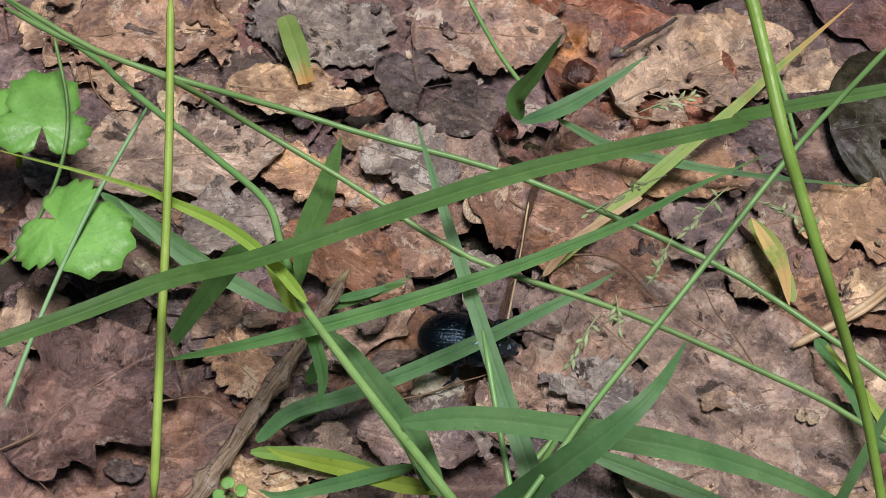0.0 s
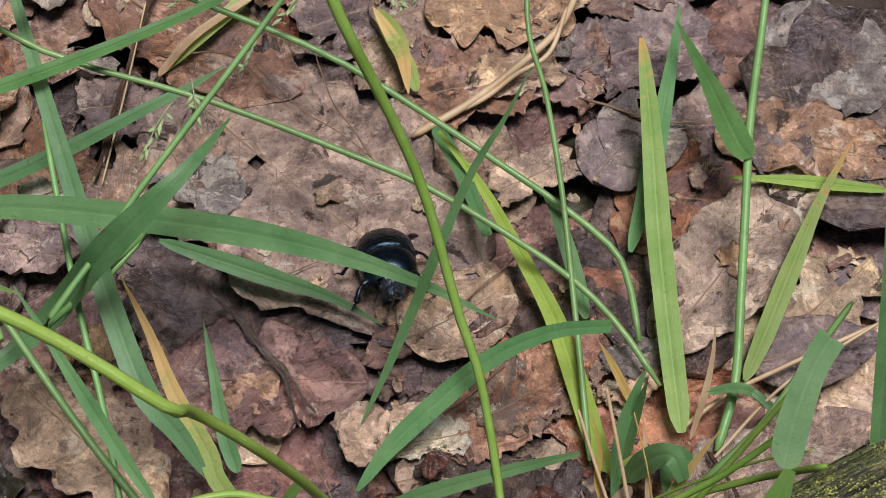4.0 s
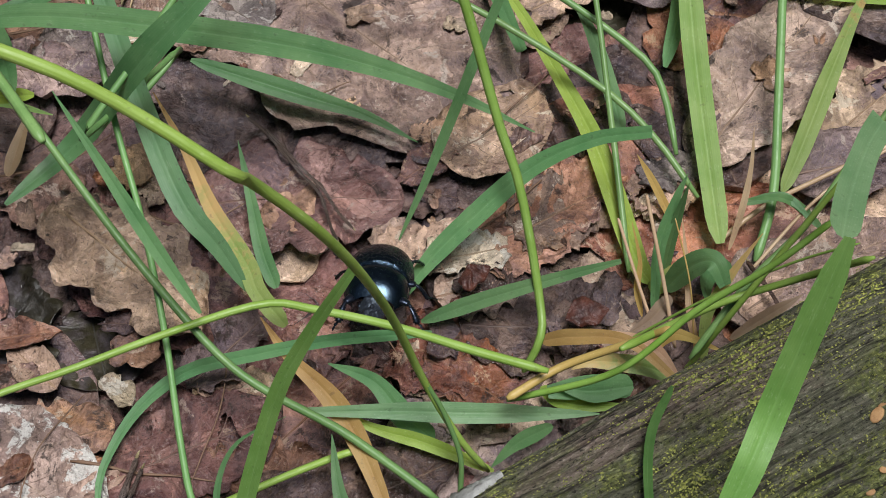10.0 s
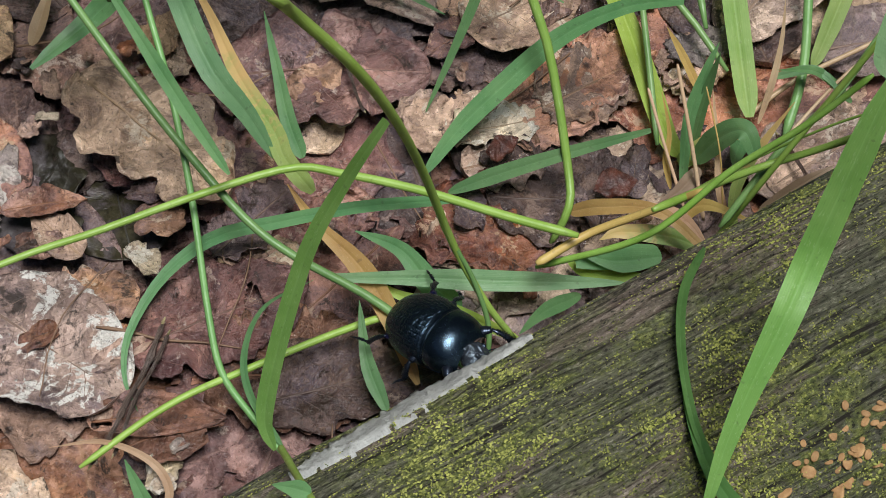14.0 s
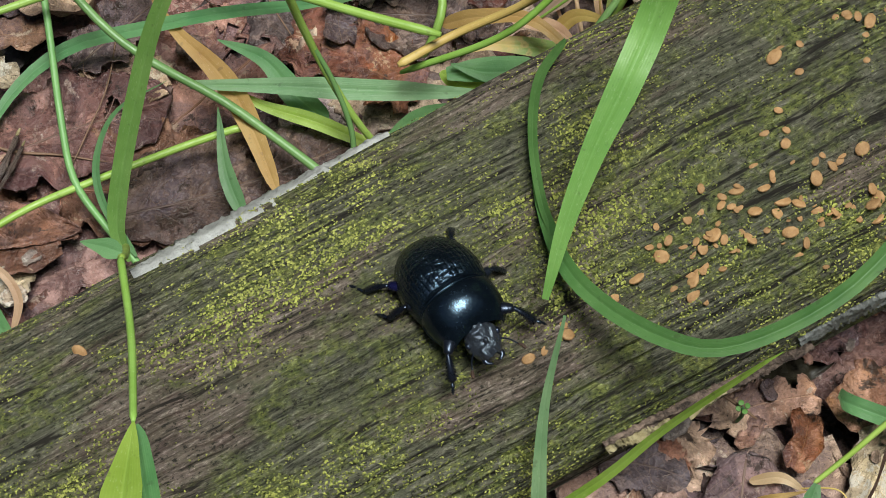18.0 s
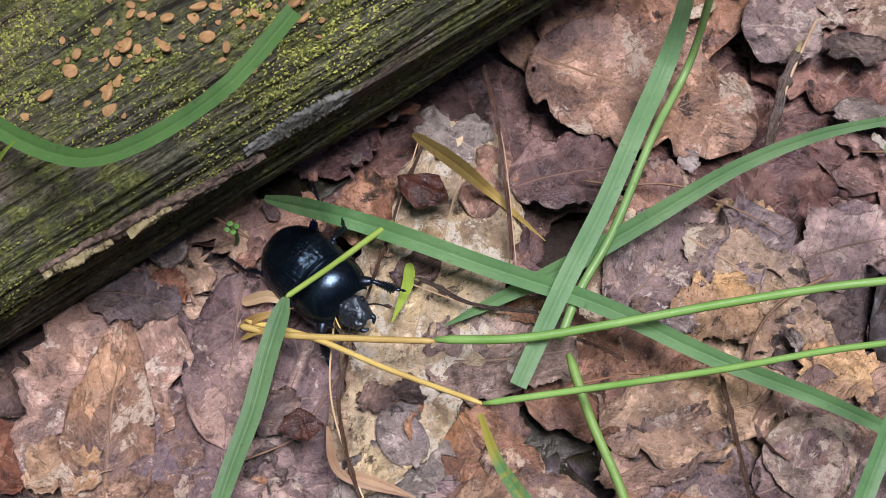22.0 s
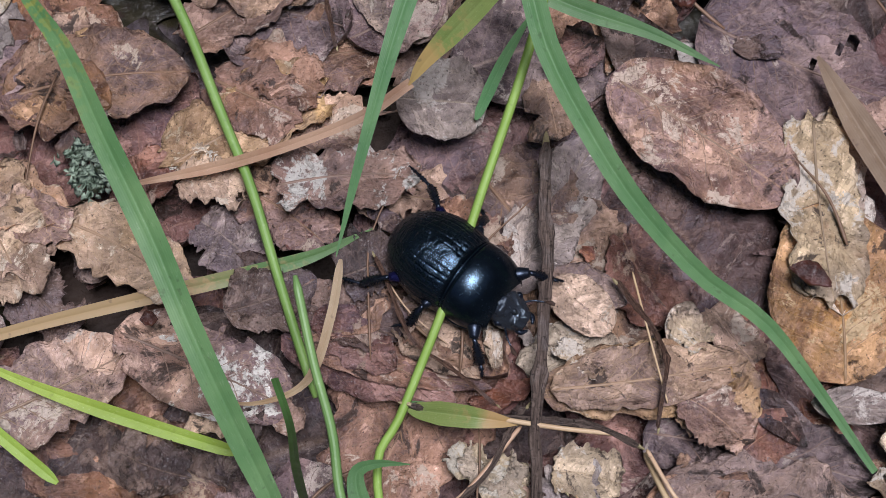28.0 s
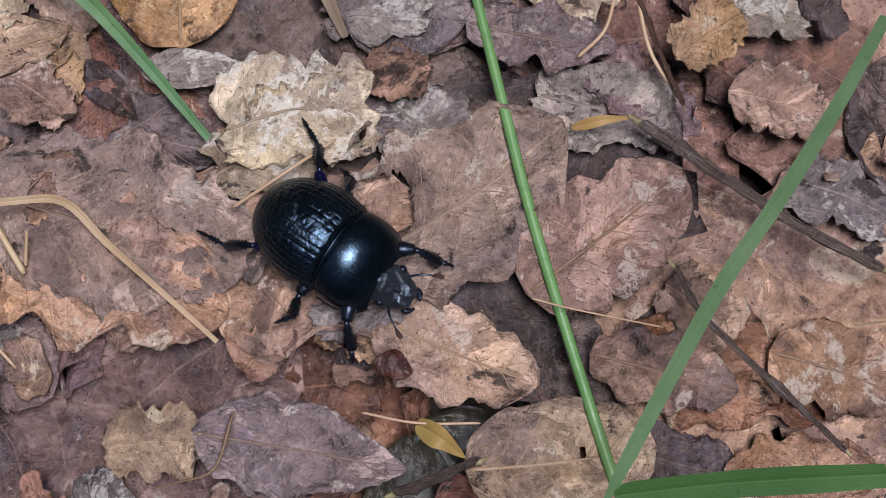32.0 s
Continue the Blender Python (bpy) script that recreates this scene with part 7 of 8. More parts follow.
stem(tuft, [(0.0093, 0.1506, 0.0030), (0.0030, 0.1556, 0.0085), (-0.0034, 0.1625, 0.0150)], 0.00051, 0.00043, "green")
blade(tuft, [(0.0158, 0.1064, 0.0030), (0.0255, 0.1177, 0.0050), (0.0365, 0.1305, 0.0072), (0.0489, 0.1438, 0.0096), (0.0606, 0.1575, 0.0118), (0.0726, 0.1710, 0.0140)], 0.00266, "dry_tip", base=0.4)
stem(tuft, [(0.0615, 0.1364, 0.0120), (0.0577, 0.1427, 0.0190), (0.0523, 0.1491, 0.0271), (0.0489, 0.1528, 0.0320)], 0.00049, 0.00041, "green")
blade(tuft, [(0.0623, 0.1058, 0.0030), (0.0599, 0.1111, 0.0051), (0.0559, 0.1166, 0.0076), (0.0535, 0.1198, 0.0090)], 0.00277, "dry_half")
stem(tuft, [(0.0620, 0.0961, 0.0030), (0.0717, 0.1027, 0.0044), (0.0806, 0.1109, 0.0057), (0.0876, 0.1192, 0.0068), (0.0916, 0.1303, 0.0080)], 0.00076, 0.00065, "straw")
stem(tuft, [(0.0648, 0.0990, 0.0030), (0.0737, 0.1033, 0.0045), (0.0796, 0.1084, 0.0056), (0.0856, 0.1129, 0.0067), (0.0885, 0.1223, 0.0080)], 0.00051, 0.00043, "straw")
blade(tuft, [(-0.0071, 0.0491, 0.0030), (-0.0059, 0.0550, 0.0040), (-0.0047, 0.0610, 0.0050)], 0.00249, "straw")
tuft = plant("green grass plant with some dry straw-coloured blades")
blade(tuft, [(0.2079, -0.0715, 0.0100), (0.2150, -0.0749, 0.0084), (0.2232, -0.0781, 0.0067), (0.2307, -0.0822, 0.0050)], 0.00222, "green", base=1)
blade(tuft, [(0.2064, -0.0638, 0.0270), (0.2087, -0.0776, 0.0230), (0.2101, -0.0852, 0.0210), (0.2137, -0.0933, 0.0180), (0.2179, -0.1006, 0.0150), (0.2243, -0.1080, 0.0110), (0.2309, -0.1130, 0.0080), (0.2359, -0.1199, 0.0050), (0.2415, -0.1292, 0.0020)], 0.00254, "green", fold=0.3, base=0.9, tip=0.2)
blade(tuft, [(0.2032, -0.0638, 0.0320), (0.2012, -0.0694, 0.0307), (0.1948, -0.0831, 0.0275), (0.1899, -0.0950, 0.0231), (0.1862, -0.1045, 0.0184)], 0.00215, "green", base=0.9)
blade(tuft, [(0.1863, -0.1020, 0.0090), (0.1847, -0.1078, 0.0075), (0.1817, -0.1141, 0.0058), (0.1766, -0.1159, 0.0045), (0.1704, -0.1150, 0.0030)], 0.00098, "straw", base=1)
stem(tuft, [(0.2118, -0.0737, 0.0140), (0.2074, -0.0842, 0.0110), (0.2023, -0.0953, 0.0080), (0.1974, -0.1067, 0.0070), (0.1913, -0.1184, 0.0040), (0.1882, -0.1240, 0.0040), (0.1889, -0.1359, 0.0050), (0.1903, -0.1452, 0.0060)], 0.00055, 0.00047, "lime")
blade(tuft, [(0.2060, -0.0778, 0.0240), (0.2013, -0.0798, 0.0178), (0.1975, -0.0815, 0.0131), (0.1953, -0.0831, 0.0100)], 0.00249, "dry_half", base=0.9)
blade(tuft, [(0.2026, -0.0852, 0.0030), (0.2063, -0.0795, 0.0061), (0.2102, -0.0748, 0.0090)], 0.00142, "green")
blade(tuft, [(0.2421, -0.0816, 0.0040), (0.2457, -0.0907, 0.0038), (0.2516, -0.1042, 0.0034), (0.2544, -0.1127, 0.0032), (0.2566, -0.1216, 0.0030)], 0.00345, "brown", base=0.3, tip=0.1)
tuft = plant("green grass plant with some dry straw-coloured blades")
stem(tuft, [(0.0405, -0.0196, 0.0030), (0.0346, -0.0140, 0.0059), (0.0298, -0.0083, 0.0085), (0.0273, 0.0000, 0.0116), (0.0240, 0.0154, 0.0170), (0.0197, 0.0310, 0.0226), (0.0142, 0.0467, 0.0282), (0.0069, 0.0717, 0.0380)], 0.00058, 0.00049, "green")
stem(tuft, [(0.0490, -0.0455, 0.0655), (0.0528, -0.0578, 0.0746), (0.0559, -0.0701, 0.0850)], 0.00043, 0.00036, "lime")
stem(tuft, [(0.0404, -0.0234, 0.0200), (0.0450, -0.0350, 0.0430), (0.0492, -0.0458, 0.0660)], 0.00055, 0.00046, "lime")
blade(tuft, [(0.0486, -0.0439, 0.0630), (0.0468, -0.0437, 0.0639), (0.0445, -0.0437, 0.0650)], 0.00209, "green", base=0.6)
# steep blade: brighter tone stands in for light its face does not catch
blade(tuft, [(0.0380, -0.0183, 0.0040), (0.0367, -0.0158, 0.0089), (0.0378, -0.0118, 0.0163), (0.0406, -0.0063, 0.0275), (0.0441, -0.0015, 0.0391), (0.0490, 0.0019, 0.0505), (0.0542, 0.0042, 0.0620)], 0.00276, "fresh", base=0.4, tip=0.35)
blade(tuft, [(0.0391, -0.0179, 0.0050), (0.0344, -0.0121, 0.0092), (0.0333, -0.0066, 0.0124), (0.0359, -0.0010, 0.0159), (0.0431, 0.0018, 0.0200)], 0.00105, "green", base=1)
blade(tuft, [(0.0228, -0.0290, 0.0020), (0.0233, -0.0246, 0.0040), (0.0203, -0.0212, 0.0059), (0.0141, -0.0198, 0.0088), (0.0072, -0.0221, 0.0120)], 0.00131, "straw")
blade(tuft, [(0.0233, -0.0319, 0.0030), (0.0204, -0.0274, 0.0064), (0.0176, -0.0227, 0.0100)], 0.00259, "green")
tuft = plant("grass plant with green blades turning yellow")
# brighter tone here offsets the shading of this steep, downward blade
blade(tuft, [(0.1090, -0.0041, 0.0900), (0.1047, -0.0130, 0.0680), (0.1016, -0.0202, 0.0630), (0.0983, -0.0268, 0.0580), (0.0957, -0.0331, 0.0520), (0.0940, -0.0392, 0.0450)], 0.00365, "fresh", fold=0.12, base=0.95, tip=0.12)
blade(tuft, [(0.1086, -0.0030, 0.0880), (0.1116, 0.0066, 0.0817), (0.1152, 0.0159, 0.0760), (0.1184, 0.0222, 0.0720)], 0.00365, "blue", fold=0.15, base=1, tip=0.9)
blade(tuft, [(0.0923, -0.0178, 0.0410), (0.0935, -0.0261, 0.0424), (0.0962, -0.0341, 0.0438), (0.1006, -0.0395, 0.0451), (0.1068, -0.0438, 0.0467), (0.1128, -0.0456, 0.0480), (0.1199, -0.0437, 0.0497), (0.1277, -0.0390, 0.0517), (0.1348, -0.0316, 0.0540)], 0.00212, "deep", fold=0.4, base=0.4, tip=0.9)
blade(tuft, [(0.0965, 0.0025, 0.0340), (0.0930, -0.0064, 0.0386), (0.0922, -0.0164, 0.0420), (0.0936, -0.0262, 0.0430), (0.0962, -0.0317, 0.0424)], 0.00125, "deep", fold=0.6, base=0.8, tip=0.8)
blade(tuft, [(0.0887, 0.0089, 0.0080), (0.0704, 0.0076, 0.0097), (0.0580, 0.0070, 0.0108), (0.0449, 0.0059, 0.0120)], 0.00314, "blue", base=0.2, tip=0.3)
blade(tuft, [(0.0818, 0.0076, 0.0060), (0.0763, 0.0031, 0.0093), (0.0726, -0.0018, 0.0120)], 0.00231, "green")
blade(tuft, [(0.0940, 0.0145, 0.0060), (0.0871, 0.0129, 0.0071), (0.0816, 0.0135, 0.0080)], 0.00338, "green", base=0.6)
blade(tuft, [(0.1007, 0.0157, 0.0060), (0.0957, 0.0178, 0.0060), (0.0880, 0.0184, 0.0060), (0.0846, 0.0169, 0.0060)], 0.00291, "dry_half")
tuft = plant("grass plant with green blades turning yellow")
blade(tuft, [(0.0350, 0.0250, 0.0130), (0.0310, 0.0290, 0.0190), (0.0256, 0.0337, 0.0240), (0.0192, 0.0464, 0.0266), (0.0134, 0.0597, 0.0291), (0.0075, 0.0736, 0.0316), (0.0011, 0.0890, 0.0342), (-0.0042, 0.1022, 0.0363), (-0.0083, 0.1127, 0.0380)], 0.00382, "blue", base=0.45)
blade(tuft, [(-0.0018, 0.0346, 0.0200), (0.0086, 0.0446, 0.0229), (0.0202, 0.0451, 0.0434), (0.0284, 0.0489, 0.0524), (0.0337, 0.0546, 0.0546), (0.0379, 0.0639, 0.0528)], 0.00453, "green", fold=0.2, base=0.4)
blade(tuft, [(0.0572, 0.0282, 0.0030), (0.0623, 0.0340, 0.0076), (0.0691, 0.0394, 0.0127), (0.0775, 0.0448, 0.0187), (0.0866, 0.0469, 0.0242), (0.0950, 0.0457, 0.0290)], 0.00326, "green", base=0.4, tip=0.5)
blade(tuft, [(0.0571, 0.0398, 0.0030), (0.0614, 0.0471, 0.0110), (0.0656, 0.0547, 0.0197), (0.0689, 0.0608, 0.0269), (0.0730, 0.0679, 0.0355), (0.0778, 0.0731, 0.0433), (0.0812, 0.0777, 0.0500)], 0.00175, "green", base=0.3)
blade(tuft, [(0.0414, 0.0188, 0.0140), (0.0368, 0.0241, 0.0143), (0.0347, 0.0286, 0.0145), (0.0287, 0.0377, 0.0150), (0.0234, 0.0481, 0.0155), (0.0175, 0.0579, 0.0160)], 0.00313, "dry_half", base=0.9)
blade(tuft, [(0.0383, 0.0300, 0.0040), (0.0356, 0.0362, 0.0051), (0.0333, 0.0445, 0.0064), (0.0305, 0.0543, 0.0080)], 0.00252, "green", base=0.9)
blade(tuft, [(0.0310, 0.0128, 0.0300), (0.0239, 0.0207, 0.0367), (0.0168, 0.0291, 0.0438), (0.0106, 0.0362, 0.0500)], 0.00208, "green")
blade(tuft, [(0.0613, 0.0250, 0.0040), (0.0698, 0.0271, 0.0074), (0.0807, 0.0291, 0.0117), (0.0914, 0.0306, 0.0160)], 0.00256, "green", base=0.5, tip=0.2)
tuft = plant("bright yellow-green grass plant over the leaf litter")
blade(tuft, [(0.0561, -0.0705, 0.0860), (0.0567, -0.0784, 0.0907), (0.0576, -0.0858, 0.0954), (0.0593, -0.0925, 0.1000), (0.0611, -0.0992, 0.1050)], 0.00347, "lime", fold=0.25, base=0.2, tip=0.9)
blade(tuft, [(0.0559, -0.0701, 0.0840), (0.0586, -0.0793, 0.0880), (0.0614, -0.0877, 0.0920), (0.0642, -0.0955, 0.0960)], 0.00279, "green", base=0.6, tip=0.9)
blade(tuft, [(0.0729, -0.0850, 0.0360), (0.0798, -0.0784, 0.0394), (0.0863, -0.0734, 0.0447), (0.0930, -0.0682, 0.0521), (0.0998, -0.0651, 0.0606), (0.1046, -0.0628, 0.0687), (0.1109, -0.0616, 0.0818), (0.1134, -0.0608, 0.0850)], 0.00134, "lime", fold=0.4, base=0.8)
blade(tuft, [(0.0977, -0.0890, 0.0160), (0.0949, -0.0737, 0.0250), (0.0944, -0.0604, 0.0319), (0.0945, -0.0502, 0.0390), (0.0962, -0.0418, 0.0467)], 0.00193, "blue", base=0.9, tip=0.1)
blade(tuft, [(0.1899, -0.0970, 0.0030), (0.1828, -0.0996, 0.0030), (0.1745, -0.1011, 0.0030), (0.1638, -0.1027, 0.0030), (0.1481, -0.1053, 0.0030), (0.1265, -0.1101, 0.0030)], 0.00176, "half_straw", base=0.15, tip=0.5)
tuft = plant("green grass plant with some dry straw-coloured blades")
stem(tuft, [(0.1490, -0.0539, 0.0090), (0.1594, -0.0547, 0.0108), (0.1698, -0.0540, 0.0127), (0.1834, -0.0526, 0.0151), (0.1969, -0.0516, 0.0176), (0.2067, -0.0513, 0.0194), (0.2151, -0.0513, 0.0250)], 0.00059, 0.00053, "fresh")
stem(tuft, [(0.1546, -0.0634, 0.0120), (0.1656, -0.0632, 0.0156), (0.1818, -0.0630, 0.0212), (0.1943, -0.0624, 0.0256), (0.2043, -0.0625, 0.0293), (0.2116, -0.0636, 0.0370)], 0.00046, 0.00039, "fresh")
blade(tuft, [(0.1787, -0.1312, 0.0080), (0.1734, -0.1177, 0.0164), (0.1706, -0.1099, 0.0195), (0.1677, -0.1012, 0.0217), (0.1636, -0.0908, 0.0229), (0.1599, -0.0808, 0.0227), (0.1559, -0.0736, 0.0218), (0.1540, -0.0673, 0.0207)], 0.00294, "tipped", fold=0.35, base=0.9, tip=0.15)
stem(tuft, [(0.1648, -0.0540, 0.0074), (0.1676, -0.0477, 0.0084), (0.1724, -0.0398, 0.0094), (0.1783, -0.0270, 0.0104), (0.1842, -0.0159, 0.0108), (0.1855, -0.0131, 0.0345)], 0.00062, 0.00053, "green")
stem(tuft, [(0.1657, -0.0563, 0.0090), (0.1681, -0.0648, 0.0080), (0.1710, -0.0725, 0.0071), (0.1742, -0.0831, 0.0059), (0.1768, -0.0915, 0.0049), (0.1792, -0.1026, 0.0036), (0.1821, -0.1154, 0.0020)], 0.00065, 0.00055, "fresh")
blade(tuft, [(0.1504, -0.0499, 0.0030), (0.1585, -0.0468, 0.0052), (0.1672, -0.0435, 0.0076), (0.1781, -0.0383, 0.0108), (0.1889, -0.0332, 0.0139), (0.1994, -0.0304, 0.0168), (0.2107, -0.0297, 0.0199), (0.2175, -0.0294, 0.0240)], 0.00244, "green", base=0.3)
blade(tuft, [(0.1618, -0.0898, 0.0040), (0.1761, -0.0888, 0.0064), (0.1890, -0.0861, 0.0087), (0.1956, -0.0828, 0.0100)], 0.00126, "straw", base=0.3, tip=0.9)
tuft = plant("bright yellow-green grass plant over the leaf litter")
blade(tuft, [(0.1298, -0.0447, 0.0337), (0.1365, -0.0359, 0.0076), (0.1451, -0.0393, 0.0081), (0.1564, -0.0443, 0.0087), (0.1702, -0.0502, 0.0096), (0.1835, -0.0578, 0.0104), (0.1966, -0.0641, 0.0113), (0.2071, -0.0701, 0.0120)], 0.00267, "green", fold=0.35, base=0.8, tip=0.5)
blade(tuft, [(0.1307, -0.0496, 0.0141), (0.1285, -0.0561, 0.0132), (0.1264, -0.0635, 0.0120), (0.1236, -0.0708, 0.0109), (0.1209, -0.0787, 0.0096), (0.1184, -0.0855, 0.0060), (0.1159, -0.0939, 0.0030)], 0.00259, "tipped", base=0.9, tip=0.3)
stem(tuft, [(0.1440, -0.0363, 0.0060), (0.1366, -0.0435, 0.0098), (0.1306, -0.0491, 0.0130)], 0.00043, 0.00036, "lime")
stem(tuft, [(0.1240, -0.0499, 0.0050), (0.1298, -0.0516, 0.0059), (0.1391, -0.0529, 0.0074), (0.1490, -0.0541, 0.0090)], 0.00049, 0.00042, "ochre")
stem(tuft, [(0.1246, -0.0488, 0.0040), (0.1334, -0.0522, 0.0062), (0.1433, -0.0577, 0.0089), (0.1546, -0.0634, 0.0120)], 0.00042, 0.00035, "ochre")
blade(tuft, [(0.1460, -0.0407, 0.0020), (0.1456, -0.0445, 0.0034), (0.1435, -0.0505, 0.0060)], 0.00158, "lime")
blade(tuft, [(0.1470, -0.0389, 0.0376), (0.1516, -0.0344, 0.0205), (0.1570, -0.0313, 0.0032), (0.1639, -0.0389, 0.0040)], 0.00192, "ochre", base=0.6)
tuft = plant("bright yellow-green grass plant over the leaf litter")
stem(tuft, [(0.0724, 0.0011, 0.0030), (0.0680, 0.0024, 0.0120), (0.0626, 0.0063, 0.0240), (0.0587, 0.0054, 0.0460), (0.0554, 0.0001, 0.0700), (0.0514, -0.0034, 0.0870), (0.0461, -0.0055, 0.1000), (0.0448, -0.0089, 0.1080), (0.0369, -0.0062, 0.1130), (0.0294, -0.0046, 0.1180), (0.0190, -0.0028, 0.1220)], 0.00055, 0.00075, "lime")
stem(tuft, [(0.0772, 0.0175, 0.0020), (0.0797, 0.0211, 0.0080), (0.0794, 0.0269, 0.0100), (0.0758, 0.0391, 0.0220), (0.0720, 0.0462, 0.0300), (0.0666, 0.0571, 0.0440), (0.0616, 0.0625, 0.0560), (0.0548, 0.0669, 0.0720), (0.0503, 0.0738, 0.0800), (0.0471, 0.0786, 0.0860), (0.0414, 0.0957, 0.0940), (0.0376, 0.1002, 0.0980)], 0.00062, 0.00105, "lime")
blade(tuft, [(0.0583, -0.0087, 0.0080), (0.0530, 0.0026, 0.0094), (0.0483, 0.0093, 0.0103), (0.0419, 0.0151, 0.0112), (0.0372, 0.0211, 0.0120)], 0.00333, "ochre")
stem(tuft, [(0.0651, -0.0049, 0.0060), (0.0583, -0.0009, 0.0085), (0.0500, 0.0036, 0.0116), (0.0393, 0.0077, 0.0154), (0.0326, 0.0117, 0.0179), (0.0250, 0.0187, 0.0214), (0.0173, 0.0266, 0.0250), (0.0095, 0.0354, 0.0288), (0.0025, 0.0435, 0.0322), (-0.0030, 0.0473, 0.0440)], 0.00070, 0.00056, "green")
stem(tuft, [(0.0802, 0.0084, 0.0242), (0.0699, 0.0113, 0.0237), (0.0578, 0.0151, 0.0231), (0.0463, 0.0176, 0.0226), (0.0385, 0.0183, 0.0223), (0.0256, 0.0135, 0.0219), (0.0118, 0.0073, 0.0214), (0.0027, 0.0035, 0.0212), (-0.0084, -0.0021, 0.0210)], 0.00073, 0.00051, "lime")
blade(tuft, [(0.0633, 0.0171, 0.0170), (0.0492, 0.0169, 0.0139), (0.0366, 0.0152, 0.0111), (0.0265, 0.0131, 0.0088), (0.0193, 0.0073, 0.0068), (0.0149, -0.0011, 0.0046), (0.0148, -0.0077, 0.0032), (0.0171, -0.0124, 0.0020)], 0.00204, "green", base=0.9)
stem(tuft, [(0.0583, -0.0007, 0.0080), (0.0540, 0.0018, 0.0080), (0.0468, -0.0007, 0.0080), (0.0342, -0.0070, 0.0080), (0.0226, -0.0135, 0.0080), (0.0110, -0.0235, 0.0080)], 0.00062, 0.00052, "lime")
blade(tuft, [(0.0540, -0.0124, 0.0060), (0.0508, -0.0058, 0.0088), (0.0492, 0.0025, 0.0120)], 0.00229, "green")
blade(tuft, [(0.0732, 0.0011, 0.0030), (0.0630, 0.0042, 0.0055), (0.0546, 0.0057, 0.0075), (0.0487, 0.0084, 0.0090)], 0.00217, "lime")
stem(tuft, [(0.0683, -0.0031, 0.0040), (0.0681, 0.0005, 0.0102), (0.0655, 0.0042, 0.0178), (0.0626, 0.0064, 0.0240)], 0.00044, 0.00037, "green")
blade(tuft, [(0.0639, 0.0057, 0.0030), (0.0590, 0.0090, 0.0052), (0.0545, 0.0132, 0.0075), (0.0478, 0.0147, 0.0100)], 0.00371, "green", base=0.8)
tuft = plant("grass plant with dull bluish-green arching blades")
blade(tuft, [(0.1828, -0.0127, 0.0327), (0.1809, -0.0168, 0.0141), (0.1758, -0.0276, 0.0134), (0.1709, -0.0379, 0.0123), (0.1654, -0.0478, 0.0107), (0.1592, -0.0600, 0.0081)], 0.00270, "blue", base=0.5, tip=0.8)
blade(tuft, [(0.2037, -0.0376, 0.0300), (0.2067, -0.0421, 0.0272), (0.2098, -0.0473, 0.0240)], 0.00311, "green", base=0.9, tip=0.9)
tuft = plant("grass tuft base with dry orange sheaths beside the log")
blade(tuft, [(0.0800, 0.0220, 0.0050), (0.0850, 0.0210, 0.0090), (0.0930, 0.0190, 0.0120), (0.1010, 0.0130, 0.0100)], 0.00240, "ochre", base=0.8, tip=0.3)
blade(tuft, [(0.0900, 0.0230, 0.0060), (0.0970, 0.0200, 0.0080), (0.1010, 0.0150, 0.0080)], 0.00224, "straw", base=0.7)
blade(tuft, [(0.0960, 0.0210, 0.0040), (0.1000, 0.0220, 0.0090), (0.1070, 0.0180, 0.0120)], 0.00220, "ochre", base=0.6)
stem(tuft, [(0.1010, 0.0230, 0.0020), (0.0980, 0.0310, 0.0120), (0.0950, 0.0400, 0.0200)], 0.00035, 0.00030, "straw")
stem(tuft, [(0.1040, 0.0220, 0.0020), (0.1020, 0.0280, 0.0140), (0.0990, 0.0350, 0.0220)], 0.00015, 0.00013, "ochre")
stem(tuft, [(0.0980, 0.0250, 0.0020), (0.0940, 0.0320, 0.0100), (0.0910, 0.0380, 0.0160)], 0.00030, 0.00026, "straw")
blade(tuft, [(0.0990, 0.0310, 0.0060), (0.1020, 0.0310, 0.0140), (0.1050, 0.0300, 0.0180), (0.1070, 0.0270, 0.0160)], 0.00402, "green", base=0.5, tip=0.4)
blade(tuft, [(0.1000, 0.0300, 0.0060), (0.0970, 0.0260, 0.0060), (0.0930, 0.0230, 0.0060)], 0.00240, "brown", base=0.6)
blade(tuft, [(0.1050, 0.0200, 0.0040), (0.1050, 0.0250, 0.0100), (0.1080, 0.0290, 0.0160), (0.1120, 0.0330, 0.0220)], 0.00180, "dry_half", base=0.8)
stem(tuft, [(0.1020, 0.0180, 0.0040), (0.1060, 0.0190, 0.0200), (0.1120, 0.0230, 0.0340), (0.1190, 0.0270, 0.0520)], 0.00050, 0.00043, "lime")
stem(tuft, [(0.0930, 0.0220, 0.0060), (0.1040, 0.0230, 0.0200), (0.1140, 0.0220, 0.0340), (0.1210, 0.0200, 0.0440)], 0.00023, 0.00019, "lime")
blade(tuft, [(0.0940, 0.0150, 0.0050), (0.0870, 0.0140, 0.0060), (0.0810, 0.0130, 0.0060)], 0.00400, "green", base=0.8, tip=0.4)
blade(tuft, [(0.1090, 0.0230, 0.0060), (0.1150, 0.0250, 0.0120), (0.1190, 0.0270, 0.0140)], 0.00200, "brown", base=0.6)
blade(tuft, [(0.0800, 0.0150, 0.0030), (0.0850, 0.0120, 0.0040), (0.0950, 0.0120, 0.0040)], 0.00260, "lime", base=0.5)
tuft = plant("narrow upright grass blade at the edge of the log")
